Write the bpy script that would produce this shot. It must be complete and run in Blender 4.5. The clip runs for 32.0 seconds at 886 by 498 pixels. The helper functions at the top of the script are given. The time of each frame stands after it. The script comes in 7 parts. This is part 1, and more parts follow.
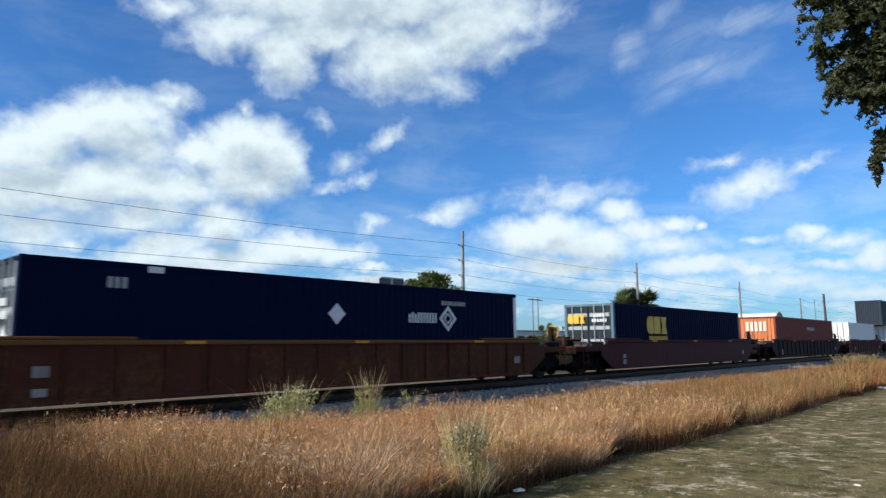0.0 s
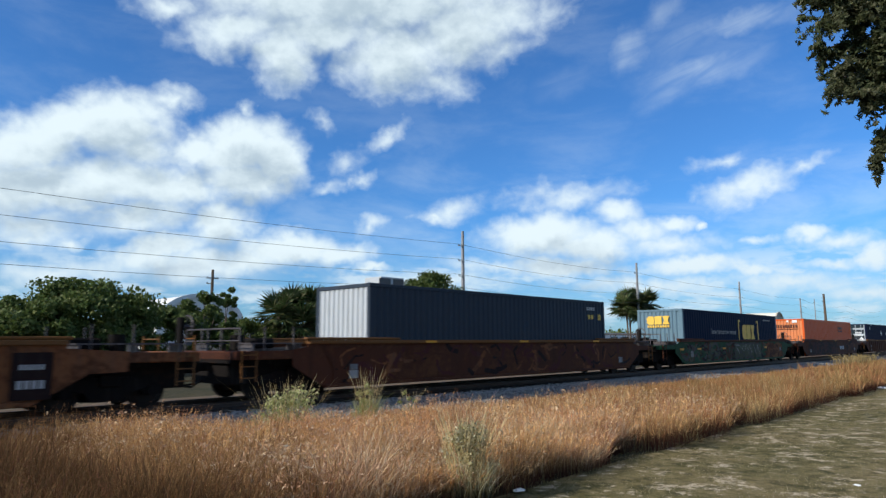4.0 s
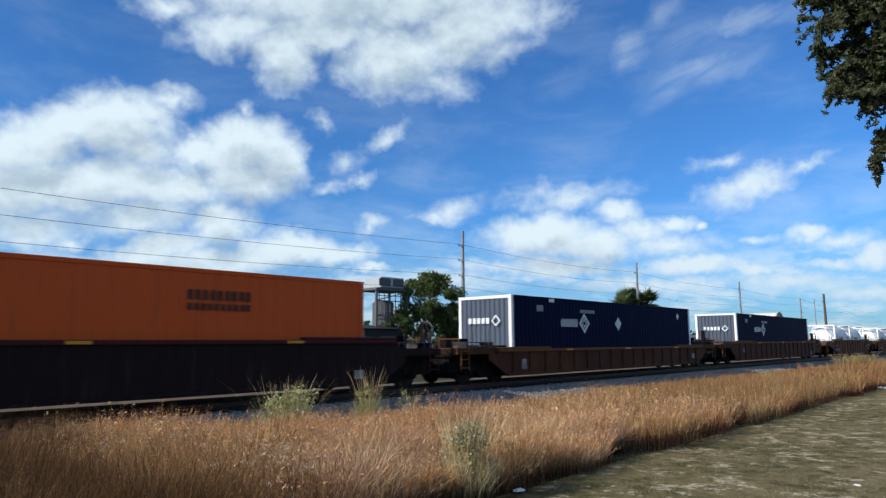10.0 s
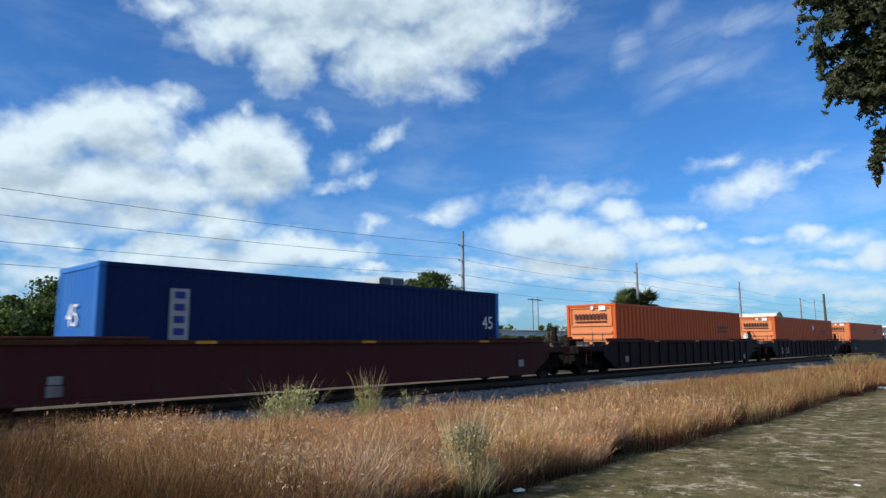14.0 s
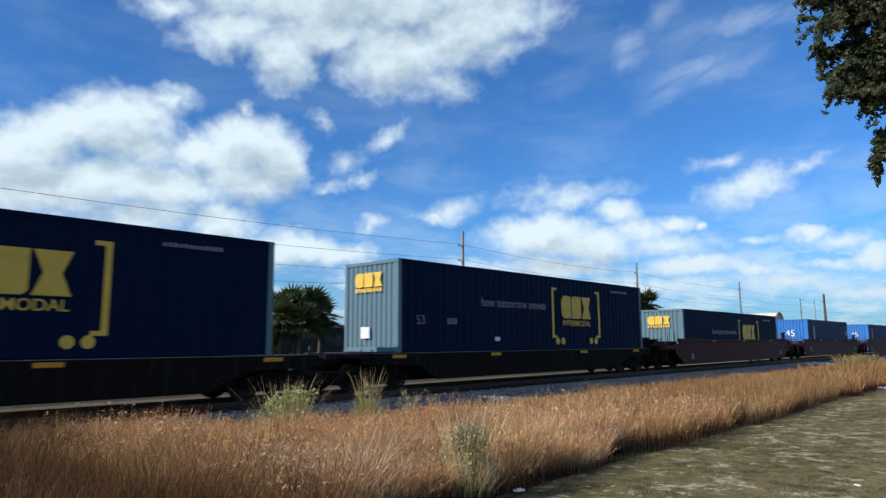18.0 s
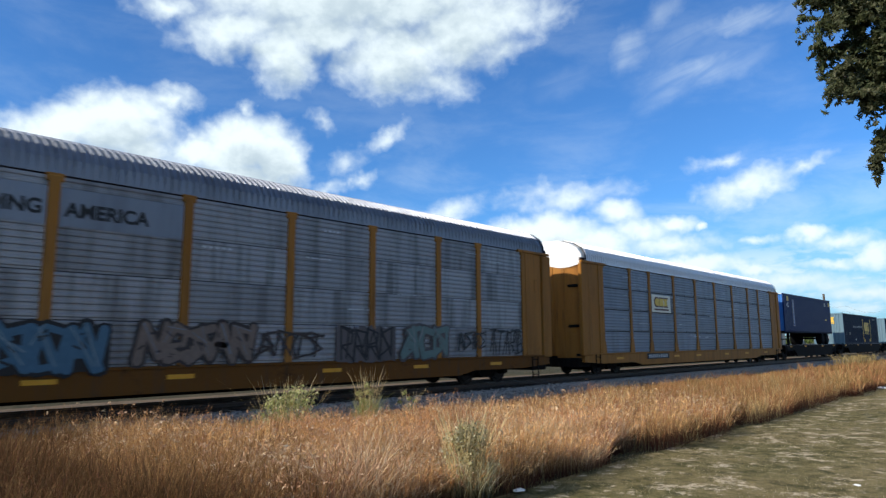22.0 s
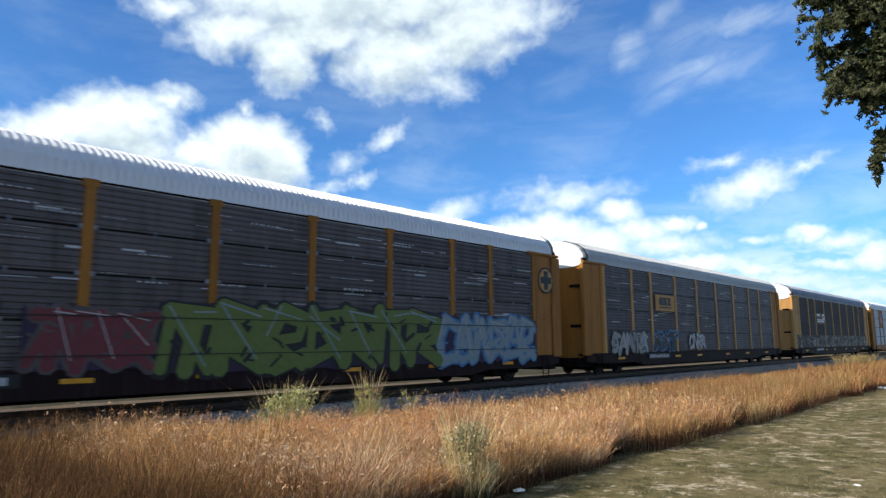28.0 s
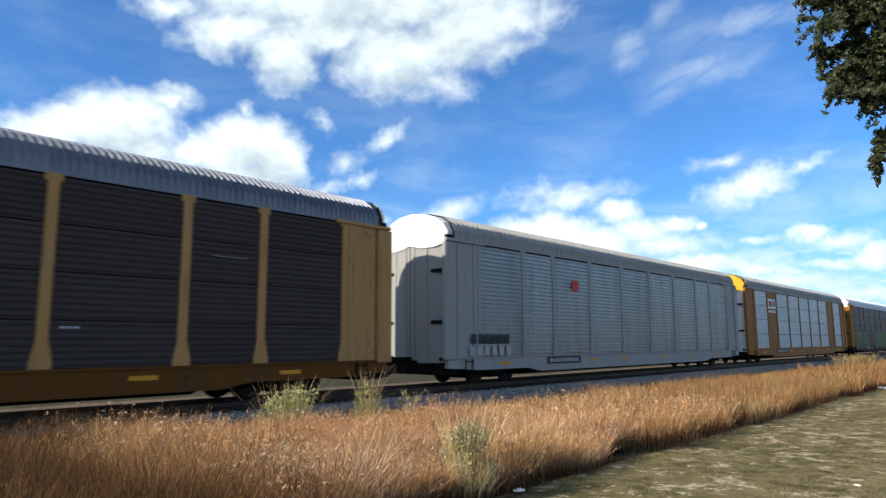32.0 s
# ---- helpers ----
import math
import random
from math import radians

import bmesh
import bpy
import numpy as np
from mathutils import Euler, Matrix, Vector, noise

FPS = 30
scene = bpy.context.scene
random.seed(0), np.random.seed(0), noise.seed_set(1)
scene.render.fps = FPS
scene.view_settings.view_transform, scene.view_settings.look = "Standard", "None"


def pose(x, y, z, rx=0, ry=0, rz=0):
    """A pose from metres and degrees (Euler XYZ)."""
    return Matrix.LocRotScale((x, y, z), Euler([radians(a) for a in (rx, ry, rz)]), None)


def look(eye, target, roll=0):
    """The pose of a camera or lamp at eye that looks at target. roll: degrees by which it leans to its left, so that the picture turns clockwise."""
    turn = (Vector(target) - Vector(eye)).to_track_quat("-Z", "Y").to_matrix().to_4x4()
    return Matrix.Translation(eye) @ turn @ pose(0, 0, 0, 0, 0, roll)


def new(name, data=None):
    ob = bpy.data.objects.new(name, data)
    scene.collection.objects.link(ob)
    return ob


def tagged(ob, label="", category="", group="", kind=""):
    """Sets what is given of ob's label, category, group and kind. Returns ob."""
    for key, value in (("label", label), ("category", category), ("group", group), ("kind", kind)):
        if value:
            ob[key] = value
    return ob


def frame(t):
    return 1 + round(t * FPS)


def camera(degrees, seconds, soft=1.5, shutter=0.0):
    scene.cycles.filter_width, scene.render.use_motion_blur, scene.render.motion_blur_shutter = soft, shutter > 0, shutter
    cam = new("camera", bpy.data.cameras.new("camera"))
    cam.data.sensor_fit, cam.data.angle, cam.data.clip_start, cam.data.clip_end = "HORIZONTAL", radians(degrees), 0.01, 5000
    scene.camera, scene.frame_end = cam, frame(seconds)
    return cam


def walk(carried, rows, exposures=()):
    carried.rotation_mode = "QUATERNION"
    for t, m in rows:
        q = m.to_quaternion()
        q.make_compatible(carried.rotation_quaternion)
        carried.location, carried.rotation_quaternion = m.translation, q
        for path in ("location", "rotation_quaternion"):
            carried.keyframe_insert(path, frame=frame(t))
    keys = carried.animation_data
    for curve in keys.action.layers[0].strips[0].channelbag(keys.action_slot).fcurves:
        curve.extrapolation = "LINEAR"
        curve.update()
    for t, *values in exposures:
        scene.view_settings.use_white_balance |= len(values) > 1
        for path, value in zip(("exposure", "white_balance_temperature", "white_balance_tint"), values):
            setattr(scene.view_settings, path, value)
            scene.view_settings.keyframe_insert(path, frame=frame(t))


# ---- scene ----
# Plan: x along the track (the way the train goes), y across it, z up; z = 0 is the rail top.
YC = 15.99          # centre line of the track
SPEED = 19.39       # metres per second of the train
EYE = Vector((0.0, 0.0, 1.367))
AIM = EYE + 100 * Vector((0.72647, 0.67244, 0.14166))

cam = camera(67.94, 32.0, soft=1.35, shutter=0.14)
walk(cam, [(0.0, look(EYE, AIM, -0.30)), (32.0, look(EYE, AIM, -0.30))],
     [(0.0, 0.13, 6450, 10), (5.0, 0.08, 6350, 10), (10.0, 0.01, 6220, 10), (17.0, 0.02, 6240, 10), (19.0, 0.12, 6330, 10), (21.5, 0.28, 6560, 10), (25.0, 0.38, 6720, 10), (32.0, 0.48, 6840, 10)])

# ---- world, sun ----
SUN_EL, SUN_AZ = 30.0, -70.0   # azimuth from +y, towards +x
sun_way = Vector((math.sin(radians(SUN_AZ)) * math.cos(radians(SUN_EL)),
                  math.cos(radians(SUN_AZ)) * math.cos(radians(SUN_EL)), math.sin(radians(SUN_EL))))
sun = new("sun", bpy.data.lights.new("sun", "SUN"))
sun.data.energy, sun.data.angle, sun.data.color = 5.0, radians(0.55), (1.0, 0.93, 0.82)
sun.matrix_world = look(sun_way * 50, (0, 0, 0))

# clouds: azimuth, elevation, half length, half height in degrees, density, slant in degrees
HIGH_CLOUD = [  # the large one overhead
    (53.5, 27.6, 6.5, 2.6, 0.70, 8), (39.8, 29.2, 18.2, 3.6, 1.60, 3), (28.9, 25.7, 5.3, 2.1, 1.10, 16), (33.0, 24.1, 3.0, 3.4, 1.30, 5), (42.9, 24.7, 6.5, 3.8, 1.30, 1), (48.9, 26.5, 6.7, 3.3, 1.30, 8),
    (52.5, 24.8, 3.8, 1.6, 0.60, 20), (46.6, 22.2, 3.6, 1.8, 0.65, 0), (23.4, 26.4, 3.5, 1.1, 0.70, 5), (35.8, 25.9, 6.0, 2.2, 1.30, 4)]
SUNWARD_CLOUDS = [  # the bank towards the sun
    (14.1, 14.4, 4.8, 2.7, 1.50, 20), (19.9, 17.0, 4.8, 3.0, 1.60, 8), (16.6, 16.4, 3.7, 2.1, 1.40, 25), (23.8, 19.3, 2.4, 1.1, 0.90, 15), (22.1, 15.4, 3.8, 2.4, 1.00, 7),
    (14.7, 11.5, 6.6, 2.8, 1.35, 7), (19.8, 12.4, 6.4, 2.6, 1.35, 6), (14.9, 8.8, 4.9, 2.0, 0.85, 5), (22.0, 10.2, 5.2, 1.8, 1.00, 5)]
HEAP_CLOUDS = [  # the heap beside it and its torn edge
    (29.6, 16.2, 4.9, 2.8, 1.70, 16), (32.5, 15.4, 2.8, 3.2, 1.50, 4), (26.1, 15.9, 2.6, 2.0, 1.30, 6), (29.9, 13.5, 5.1, 2.3, 1.40, 4), (24.6, 12.5, 5.0, 2.2, 1.30, 5),
    (36.2, 18.9, 1.5, 2.0, 0.32, 31), (38.6, 15.4, 2.4, 1.5, 0.40, 31), (42.2, 17.8, 2.8, 0.9, 0.60, 30), (37.3, 13.4, 2.2, 0.8, 0.50, 12), (40.0, 14.1, 1.3, 1.0, 0.50, 21),
    (30.2, 19.3, 1.0, 1.0, 0.70, 43)]
LOW_CLOUDS = [  # low heaps over the trees
    (17.8, 10.4, 2.3, 0.8, 0.80, 11), (14.3, 8.0, 2.6, 0.8, 0.75, 5), (17.5, 7.7, 1.3, 0.6, 0.95, 10), (28.2, 9.8, 3.2, 2.0, 1.40, 11), (23.4, 7.5, 4.6, 1.5, 1.40, 16),
    (25.8, 6.4, 6.4, 1.8, 1.10, 2), (33.4, 8.0, 5.4, 1.9, 1.50, 2), (30.2, 6.9, 5.0, 1.5, 1.20, 2), (37.8, 7.8, 3.6, 1.2, 1.10, 1), (40.7, 9.9, 1.9, 1.1, 0.62, 26),
    (41.1, 6.6, 1.8, 0.6, 1.10, 0), (48.0, 11.3, 2.9, 1.2, 0.68, 11), (46.3, 10.8, 2.5, 0.6, 0.70, 0), (16.6, 5.5, 5.9, 1.3, 0.80, 3)]
TRACK_CLOUDS = [  # cumulus along the track
    (55.9, 9.1, 5.6, 2.2, 1.70, 4), (60.2, 8.3, 5.2, 1.9, 1.30, -2), (62.4, 10.8, 2.2, 1.1, 0.95, -3), (58.0, 12.4, 6.0, 1.6, 0.62, 3), (64.2, 9.3, 3.2, 1.2, 0.90, -3),
    (66.8, 9.8, 1.9, 0.8, 1.00, 5), (68.7, 9.5, 0.6, 0.4, 0.90, -4), (66.4, 8.0, 4.4, 1.2, 0.80, -3), (57.3, 6.5, 5.3, 1.1, 1.30, -1), (68.3, 6.3, 4.1, 1.0, 1.30, 2),
    (72.3, 5.8, 2.6, 0.7, 1.00, -3), (51.5, 6.7, 5.9, 0.9, 0.60, -1)]
FAR_CLOUDS = [  # small ones far down the track
    (72.7, 12.1, 3.8, 1.5, 0.95, 14), (70.5, 14.2, 2.5, 0.9, 0.42, 0), (76.8, 13.4, 2.2, 0.8, 0.55, 19), (76.7, 8.3, 1.7, 0.9, 1.20, 2), (78.6, 7.5, 2.7, 0.8, 0.75, -5),
    (72.8, 7.8, 2.5, 0.5, 0.50, 0), (80.9, 6.3, 1.7, 1.1, 1.30, 13), (78.3, 5.7, 2.9, 0.5, 0.70, -4), (75.2, 4.5, 6.6, 1.0, 0.80, -3), (64.7, 4.7, 7.6, 0.9, 0.90, -2),
    (46.0, 5.2, 7.9, 1.1, 0.80, 0), (80.2, 3.4, 3.1, 0.9, 0.90, -3)]
WISPS = [  # combed thin wisps
    (64.0, 24.0, 1.6, 1.2, 0.62, 27), (66.8, 26.2, 1.5, 0.9, 0.45, 25), (73.0, 24.8, 4.0, 0.7, 0.55, 1), (69.9, 21.7, 4.1, 1.1, 0.60, 5), (66.9, 20.2, 2.1, 0.9, 0.42, 18),
    (68.7, 23.9, 3.0, 1.4, 0.35, 21), (58.3, 21.8, 2.4, 1.0, 0.16, 15)]


class Nodes:
    """Short hand for a node tree."""

    def __init__(self, tree):
        self.tree = tree
        tree.nodes.clear()

    def add(self, kind, **ins):
        n = self.tree.nodes.new(kind)
        for key, value in ins.items():
            sock = n.inputs[int(key[1:])] if key[0] == "i" and key[1:].isdigit() else n.inputs[key.replace("_", " ")]
            if isinstance(value, bpy.types.NodeSocket):
                self.tree.links.new(value, sock)
            else:
                sock.default_value = value
        return n

    def math(self, op, a, b=0.0, c=0.0, clamp=False):
        n = self.add("ShaderNodeMath", i0=a, i1=b, i2=c)
        n.operation, n.use_clamp = op, clamp
        return n.outputs[0]

    def vec(self, op, a, b=(0, 0, 0), out=0):
        n = self.add("ShaderNodeVectorMath", i0=a, i1=b)
        n.operation = op
        return n.outputs[out]

    def mix(self, f, a, b, how="MIX"):
        n = self.tree.nodes.new("ShaderNodeMix")
        n.data_type, n.blend_type = "RGBA", how
        for i, value in ((0, f), (6, a), (7, b)):
            if isinstance(value, bpy.types.NodeSocket):
                self.tree.links.new(value, n.inputs[i])
            else:
                n.inputs[i].default_value = value
        return n.outputs[2]

    def ramp(self, v, lo, hi, a=0.0, b=1.0):
        n = self.add("ShaderNodeMapRange", i0=v, i1=lo, i2=hi, i3=a, i4=b)
        n.interpolation_type = "SMOOTHSTEP"
        return n.outputs[0]

    def ball(self, v, x, y, rx, ry, slant):
        """1 at (x, y), falling to 0 on a slanted ellipse round it."""
        n = self.add("ShaderNodeTexGradient", Vector=v)
        n.gradient_type = "SPHERICAL"
        m = n.texture_mapping
        m.vector_type, m.translation, m.rotation, m.scale = "TEXTURE", (x, y, 0), (0, 0, radians(slant)), (rx, ry, 1)
        return n.outputs[1]

    def noise(self, v, scale, detail=4.0, rough=0.55, warp=0.0, out=0):
        return self.add("ShaderNodeTexNoise", Vector=v, Scale=scale, Detail=detail, Roughness=rough, Distortion=warp).outputs[out]


def cloud_field(name, clouds):
    """Node group: how dense the cloud is at a place (azimuth, elevation) of the sky."""
    tree = bpy.data.node_groups.new(name, "ShaderNodeTree")
    tree.interface.new_socket("At", in_out="INPUT", socket_type="NodeSocketVector")
    tree.interface.new_socket("Density", in_out="OUTPUT", socket_type="NodeSocketFloat")
    n = Nodes(tree)
    at = n.add("NodeGroupInput").outputs[0]
    half = (0.5, 0.5, 0.5)
    slow = n.vec("MULTIPLY", n.vec("SUBTRACT", n.noise(at, 0.30, 3.0, 0.5, 0.0, 1), half), (2.6, 1.8, 0))
    quick = n.vec("MULTIPLY", n.vec("SUBTRACT", n.noise(at, 1.0, 3.0, 0.5, 0.0, 1), half), (1.4, 1.0, 0))
    bent = n.vec("ADD", n.vec("ADD", at, slow), quick)
    mask = None
    for a, e, ra, re, d, slant in clouds:
        k = 2.1 * max(d, 0.8)
        m = n.math("MULTIPLY_ADD", n.ball(bent, a, e, 2.1 * ra, 2.1 * re, slant), k, d - k)
        mask = m if mask is None else n.math("SMOOTH_MAX", mask, m, 0.22)
    mask = n.math("MAXIMUM", mask, -0.8)
    lump = n.noise(n.vec("MULTIPLY", at, (1, 1.4, 1)), 0.42, 4.0, 0.5, 0.3)
    tuft = n.noise(n.vec("MULTIPLY", at, (1, 1.2, 1)), 1.2, 3.0, 0.5, 0.5)
    dens = n.math("MULTIPLY_ADD", n.math("SUBTRACT", lump, 0.5), 1.0, mask)
    dens = n.math("MULTIPLY_ADD", n.math("SUBTRACT", tuft, 0.5), 0.30, dens)
    n.add("NodeGroupOutput", i0=dens)
    return tree


def make_world():
    world = bpy.data.worlds.new("world")
    world.use_nodes = True
    scene.world = world
    n = Nodes(world.node_tree)
    sky = n.add("ShaderNodeTexSky")
    sky.sky_type, sky.sun_disc = "NISHITA", False
    sky.sun_elevation, sky.sun_rotation = radians(SUN_EL), radians(SUN_AZ)
    sky.air_density, sky.dust_density, sky.ozone_density = 1.0, 0.35, 2.6
    way = n.add("ShaderNodeTexCoord").outputs["Generated"]
    xyz = n.add("ShaderNodeSeparateXYZ", i0=way)
    az = n.math("MULTIPLY", n.math("ARCTAN2", xyz.outputs[0], xyz.outputs[1]), 57.2958)
    el = n.math("MULTIPLY", n.math("ARCSINE", xyz.outputs[2]), 57.2958)
    at = n.add("ShaderNodeCombineXYZ", i0=az, i1=el).outputs[0]
    clouds = HIGH_CLOUD + SUNWARD_CLOUDS + HEAP_CLOUDS + LOW_CLOUDS + TRACK_CLOUDS + FAR_CLOUDS
    every = cloud_field("cloud_field", clouds)
    large = cloud_field("large_cloud_field", [c for c in clouds if c[4] >= 1.0 and c[2] * c[3] > 5.0])

    def density(where, tree):
        g = n.tree.nodes.new("ShaderNodeGroup")
        g.node_tree = tree
        n.tree.links.new(where, g.inputs[0])
        return g.outputs[0]
    # thinner broken cloud all round, outside the part that was filmed
    around = n.ramp(n.math("ABSOLUTE", n.math("SUBTRACT", az, 47.0)), 40.0, 60.0)
    around = n.math("MAXIMUM", around, n.ramp(el, 32.0, 42.0))
    wide = n.ramp(n.noise(n.vec("MULTIPLY", way, (1, 1, 2.0)), 2.6, 3.0), 0.40, 0.68, -0.8, 0.75)
    dens = n.mix(around, density(at, every), wide)
    above = density(n.vec("ADD", at, (-0.7, 1.9, 0)), large)
    alpha = n.ramp(dens, -0.40, 0.95)
    # a faint milky veil, and low broken cloud over the horizon
    veil = n.ramp(n.noise(n.vec("MULTIPLY", at, (0.5, 1.4, 1)), 0.16, 6.0, 0.6, 0.3), 0.40, 0.75)
    alpha = n.math("MAXIMUM", alpha, n.math("MULTIPLY", veil, n.ramp(el, 20.0, 8.0, 0.10, 0.30)))
    low_heap = n.ramp(n.noise(n.vec("MULTIPLY", at, (0.5, 1.5, 1)), 0.42, 5.0, 0.58, 0.2), 0.44, 0.66)
    alpha = n.math("MAXIMUM", alpha, n.math("MULTIPLY", low_heap, n.ramp(el, 9.0, 5.0, 0.0, 0.75)))
    # wisps are combed along a slant
    u = n.math("ADD", n.math("MULTIPLY", az, 0.14), n.math("MULTIPLY", el, 0.05))
    v = n.math("ADD", n.math("MULTIPLY", az, -0.20), n.math("MULTIPLY", el, 0.56))
    comb = n.ramp(n.noise(n.add("ShaderNodeCombineXYZ", i0=u, i1=v).outputs[0], 1.3, 3.5, 0.5, 0.9), 0.2, 0.8, 0.3, 1.0)
    soft = n.vec("ADD", at, n.vec("MULTIPLY", n.vec("SUBTRACT", n.noise(at, 0.4, 4.0, 0.6, 0.0, 1), (0.5, 0.5, 0.5)), (3.0, 2.0, 0)))
    for a, e, ra, re, d, slant in WISPS:
        inside = n.ramp(n.ball(soft, a, e, 1.9 * ra, 1.9 * re, slant), 0.0, 1.0)
        alpha = n.math("MAXIMUM", alpha, n.math("MULTIPLY", n.math("MULTIPLY", inside, comb), d * 0.62))
    haze = n.ramp(el, 11.0, -1.0, 0.0, 0.50)
    body = n.noise(n.vec("MULTIPLY", at, (1, 1.6, 1)), 0.30, 4.0, 0.55)
    shade = n.math("MULTIPLY", n.ramp(above, 0.10, 1.25), n.ramp(body, 0.30, 0.60, 0.45, 1.0))
    col = n.mix(shade, (0.83, 0.955, 1.0, 1), (0.48, 0.60, 0.69, 1))
    low = n.ramp(el, 10.0, 1.0)
    col = n.mix(n.math("MULTIPLY", low, 0.40), col, (0.54, 0.66, 0.78, 1))
    blue = n.mix(1.0, sky.outputs[0], (0.42, 0.84, 1.30, 1), "MULTIPLY")
    bg_sky = n.add("ShaderNodeBackground", Color=blue, Strength=0.107)
    bg_haze = n.add("ShaderNodeBackground", Color=(0.38, 0.62, 0.88, 1), Strength=0.58)
    clear = n.add("ShaderNodeMixShader", i0=haze, i1=bg_sky.outputs[0], i2=bg_haze.outputs[0])
    bg_cloud = n.add("ShaderNodeBackground", Color=col, Strength=0.93)
    both = n.add("ShaderNodeMixShader", i0=alpha, i1=clear.outputs[0], i2=bg_cloud.outputs[0])
    n.add("ShaderNodeOutputWorld", i0=both.outputs[0])


make_world()
# ---- materials ----
def rgb(c, k=1.0):
    return (c[0] * k, c[1] * k, c[2] * k, 1)


def surface(name):
    m = bpy.data.materials.new(name)
    m.use_nodes = True
    n = Nodes(m.node_tree)
    return m, n


def finish(n, col, rough, metal=0.0, bump=None, strength=0.2, spread=0.02, **more):
    b = n.add("ShaderNodeBsdfPrincipled", Base_Color=col, Roughness=rough, Metallic=metal, **more)
    if bump is not None:
        h = n.add("ShaderNodeBump", Strength=strength, Distance=spread, Height=bump)
        n.tree.links.new(h.outputs[0], b.inputs["Normal"])
    n.add("ShaderNodeOutputMaterial", i0=b.outputs[0])


def spot(n):
    """Object coordinates, shifted by the object's own random number."""
    co = n.add("ShaderNodeTexCoord").outputs["Object"]
    r = n.add("ShaderNodeObjectInfo").outputs["Random"]
    return n.vec("ADD", co, n.add("ShaderNodeCombineXYZ", i0=n.math("MULTIPLY", r, 31.0), i1=r, i2=n.math("MULTIPLY", r, 17.0)).outputs[0]), r


def painted(name, col, rough=0.5, wear=0.35, worn=(0.10, 0.055, 0.035), metal=0.0, fade=0.25, grime=(0.05, 0.045, 0.04), dirt=0.4, spec=0.08, streak=0.0):
    """Weathered paint on steel: faded patches, rust, grime that runs down in streaks; streak: broad soot runs and pieces of unlike age."""
    m, n = surface(name)
    at, r = spot(n)
    broad = n.noise(at, 0.8, 4.0)
    grain = n.noise(at, 26.0, 4.0, 0.65)
    run = n.noise(n.vec("MULTIPLY", at, (5.0, 5.0, 0.45)), 1.5, 5.0, 0.6)
    c = n.mix(n.math("MULTIPLY", broad, fade * 2), rgb(col), rgb([0.6 * x + 0.4 * (sum(col) / 3) * 1.25 for x in col]))
    c = n.mix(n.math("MULTIPLY", n.ramp(run, 0.5, 0.78), dirt), c, rgb(grime))
    if streak:
        wide = n.noise(n.vec("MULTIPLY", at, (1.0, 1.0, 0.10)), 1.9, 4.0, 0.6)
        c = n.mix(n.math("MULTIPLY", n.ramp(wide, 0.44, 0.66), streak), c, rgb(grime))
        c = n.mix(n.math("MULTIPLY", n.ramp(r, 0.35, 1.0), streak * 0.7), c, rgb(col, 0.5))
    chips = n.ramp(n.math("ADD", n.math("MULTIPLY", broad, 0.55), n.math("MULTIPLY", n.noise(at, 7.0, 7.0, 0.7), 0.6)), 0.78 - wear * 0.35, 0.92 - wear * 0.3)
    c = n.mix(n.math("MULTIPLY", chips, 0.85), c, rgb(worn))
    c = n.mix(n.math("MULTIPLY", grain, 0.22), c, rgb(col, 0.45))
    c = n.mix(n.math("MULTIPLY", r, 0.14), c, rgb([x * 0.7 for x in col]))
    ro = n.math("ADD", n.math("MULTIPLY", n.math("ADD", chips, grain), 0.22), rough - 0.1, clamp=True)
    finish(n, c, ro, metal, n.math("ADD", grain, n.math("MULTIPLY", chips, -0.6)), 0.25, 0.004, Specular_IOR_Level=spec)
    return m


def ground_mix(name, cols, scale, rough=0.95, bump=0.6, spread=0.05, fine=40.0):
    m, n = surface(name)
    at = n.add("ShaderNodeTexCoord").outputs["Object"]
    a, b, d = n.noise(at, scale, 6.0, 0.62), n.noise(at, scale * 6, 6.0, 0.65, 0.5), n.noise(at, fine, 3.0, 0.7)
    c = n.mix(n.ramp(a, 0.36, 0.64), rgb(cols[0]), rgb(cols[1]))
    c = n.mix(n.ramp(b, 0.48, 0.72), c, rgb(cols[2]))
    c = n.mix(n.math("MULTIPLY", n.ramp(d, 0.35, 0.7), 0.5), c, rgb(cols[3]))
    finish(n, c, rough, 0.0, n.math("ADD", b, d), bump, spread, Specular_IOR_Level=0.15)
    return m


def blades(name, low, tips, rough=0.75, through_light=0.2, scale=0.55):
    """Leaves and stalks: colour from stalk to tip, each island a little different."""
    m, n = surface(name)
    r = n.add("ShaderNodeNewGeometry").outputs["Random Per Island"]
    h = n.add("ShaderNodeSeparateXYZ", i0=n.add("ShaderNodeUVMap").outputs[0]).outputs[1]
    at = n.add("ShaderNodeTexCoord").outputs["Object"]
    patch = n.ramp(n.noise(at, scale, 4.0, 0.6), 0.38, 0.62)
    tip = n.mix(patch, rgb(tips[0]), rgb(tips[1]))
    tip = n.mix(n.ramp(r, 0.55, 1.0), tip, rgb(tips[2]))
    c = n.mix(n.ramp(h, 0.1, 0.75), rgb(low), tip)
    c = n.mix(n.math("MULTIPLY", n.math("FRACT", n.math("MULTIPLY", r, 7.3)), 0.45), c, rgb(low, 0.55))
    d = n.add("ShaderNodeBsdfPrincipled", Base_Color=c, Roughness=rough, Specular_IOR_Level=0.2)
    t = n.add("ShaderNodeBsdfTranslucent", Color=c)
    s = n.add("ShaderNodeMixShader", i0=through_light, i1=d.outputs[0], i2=t.outputs[0])
    n.add("ShaderNodeOutputMaterial", i0=s.outputs[0])
    return m


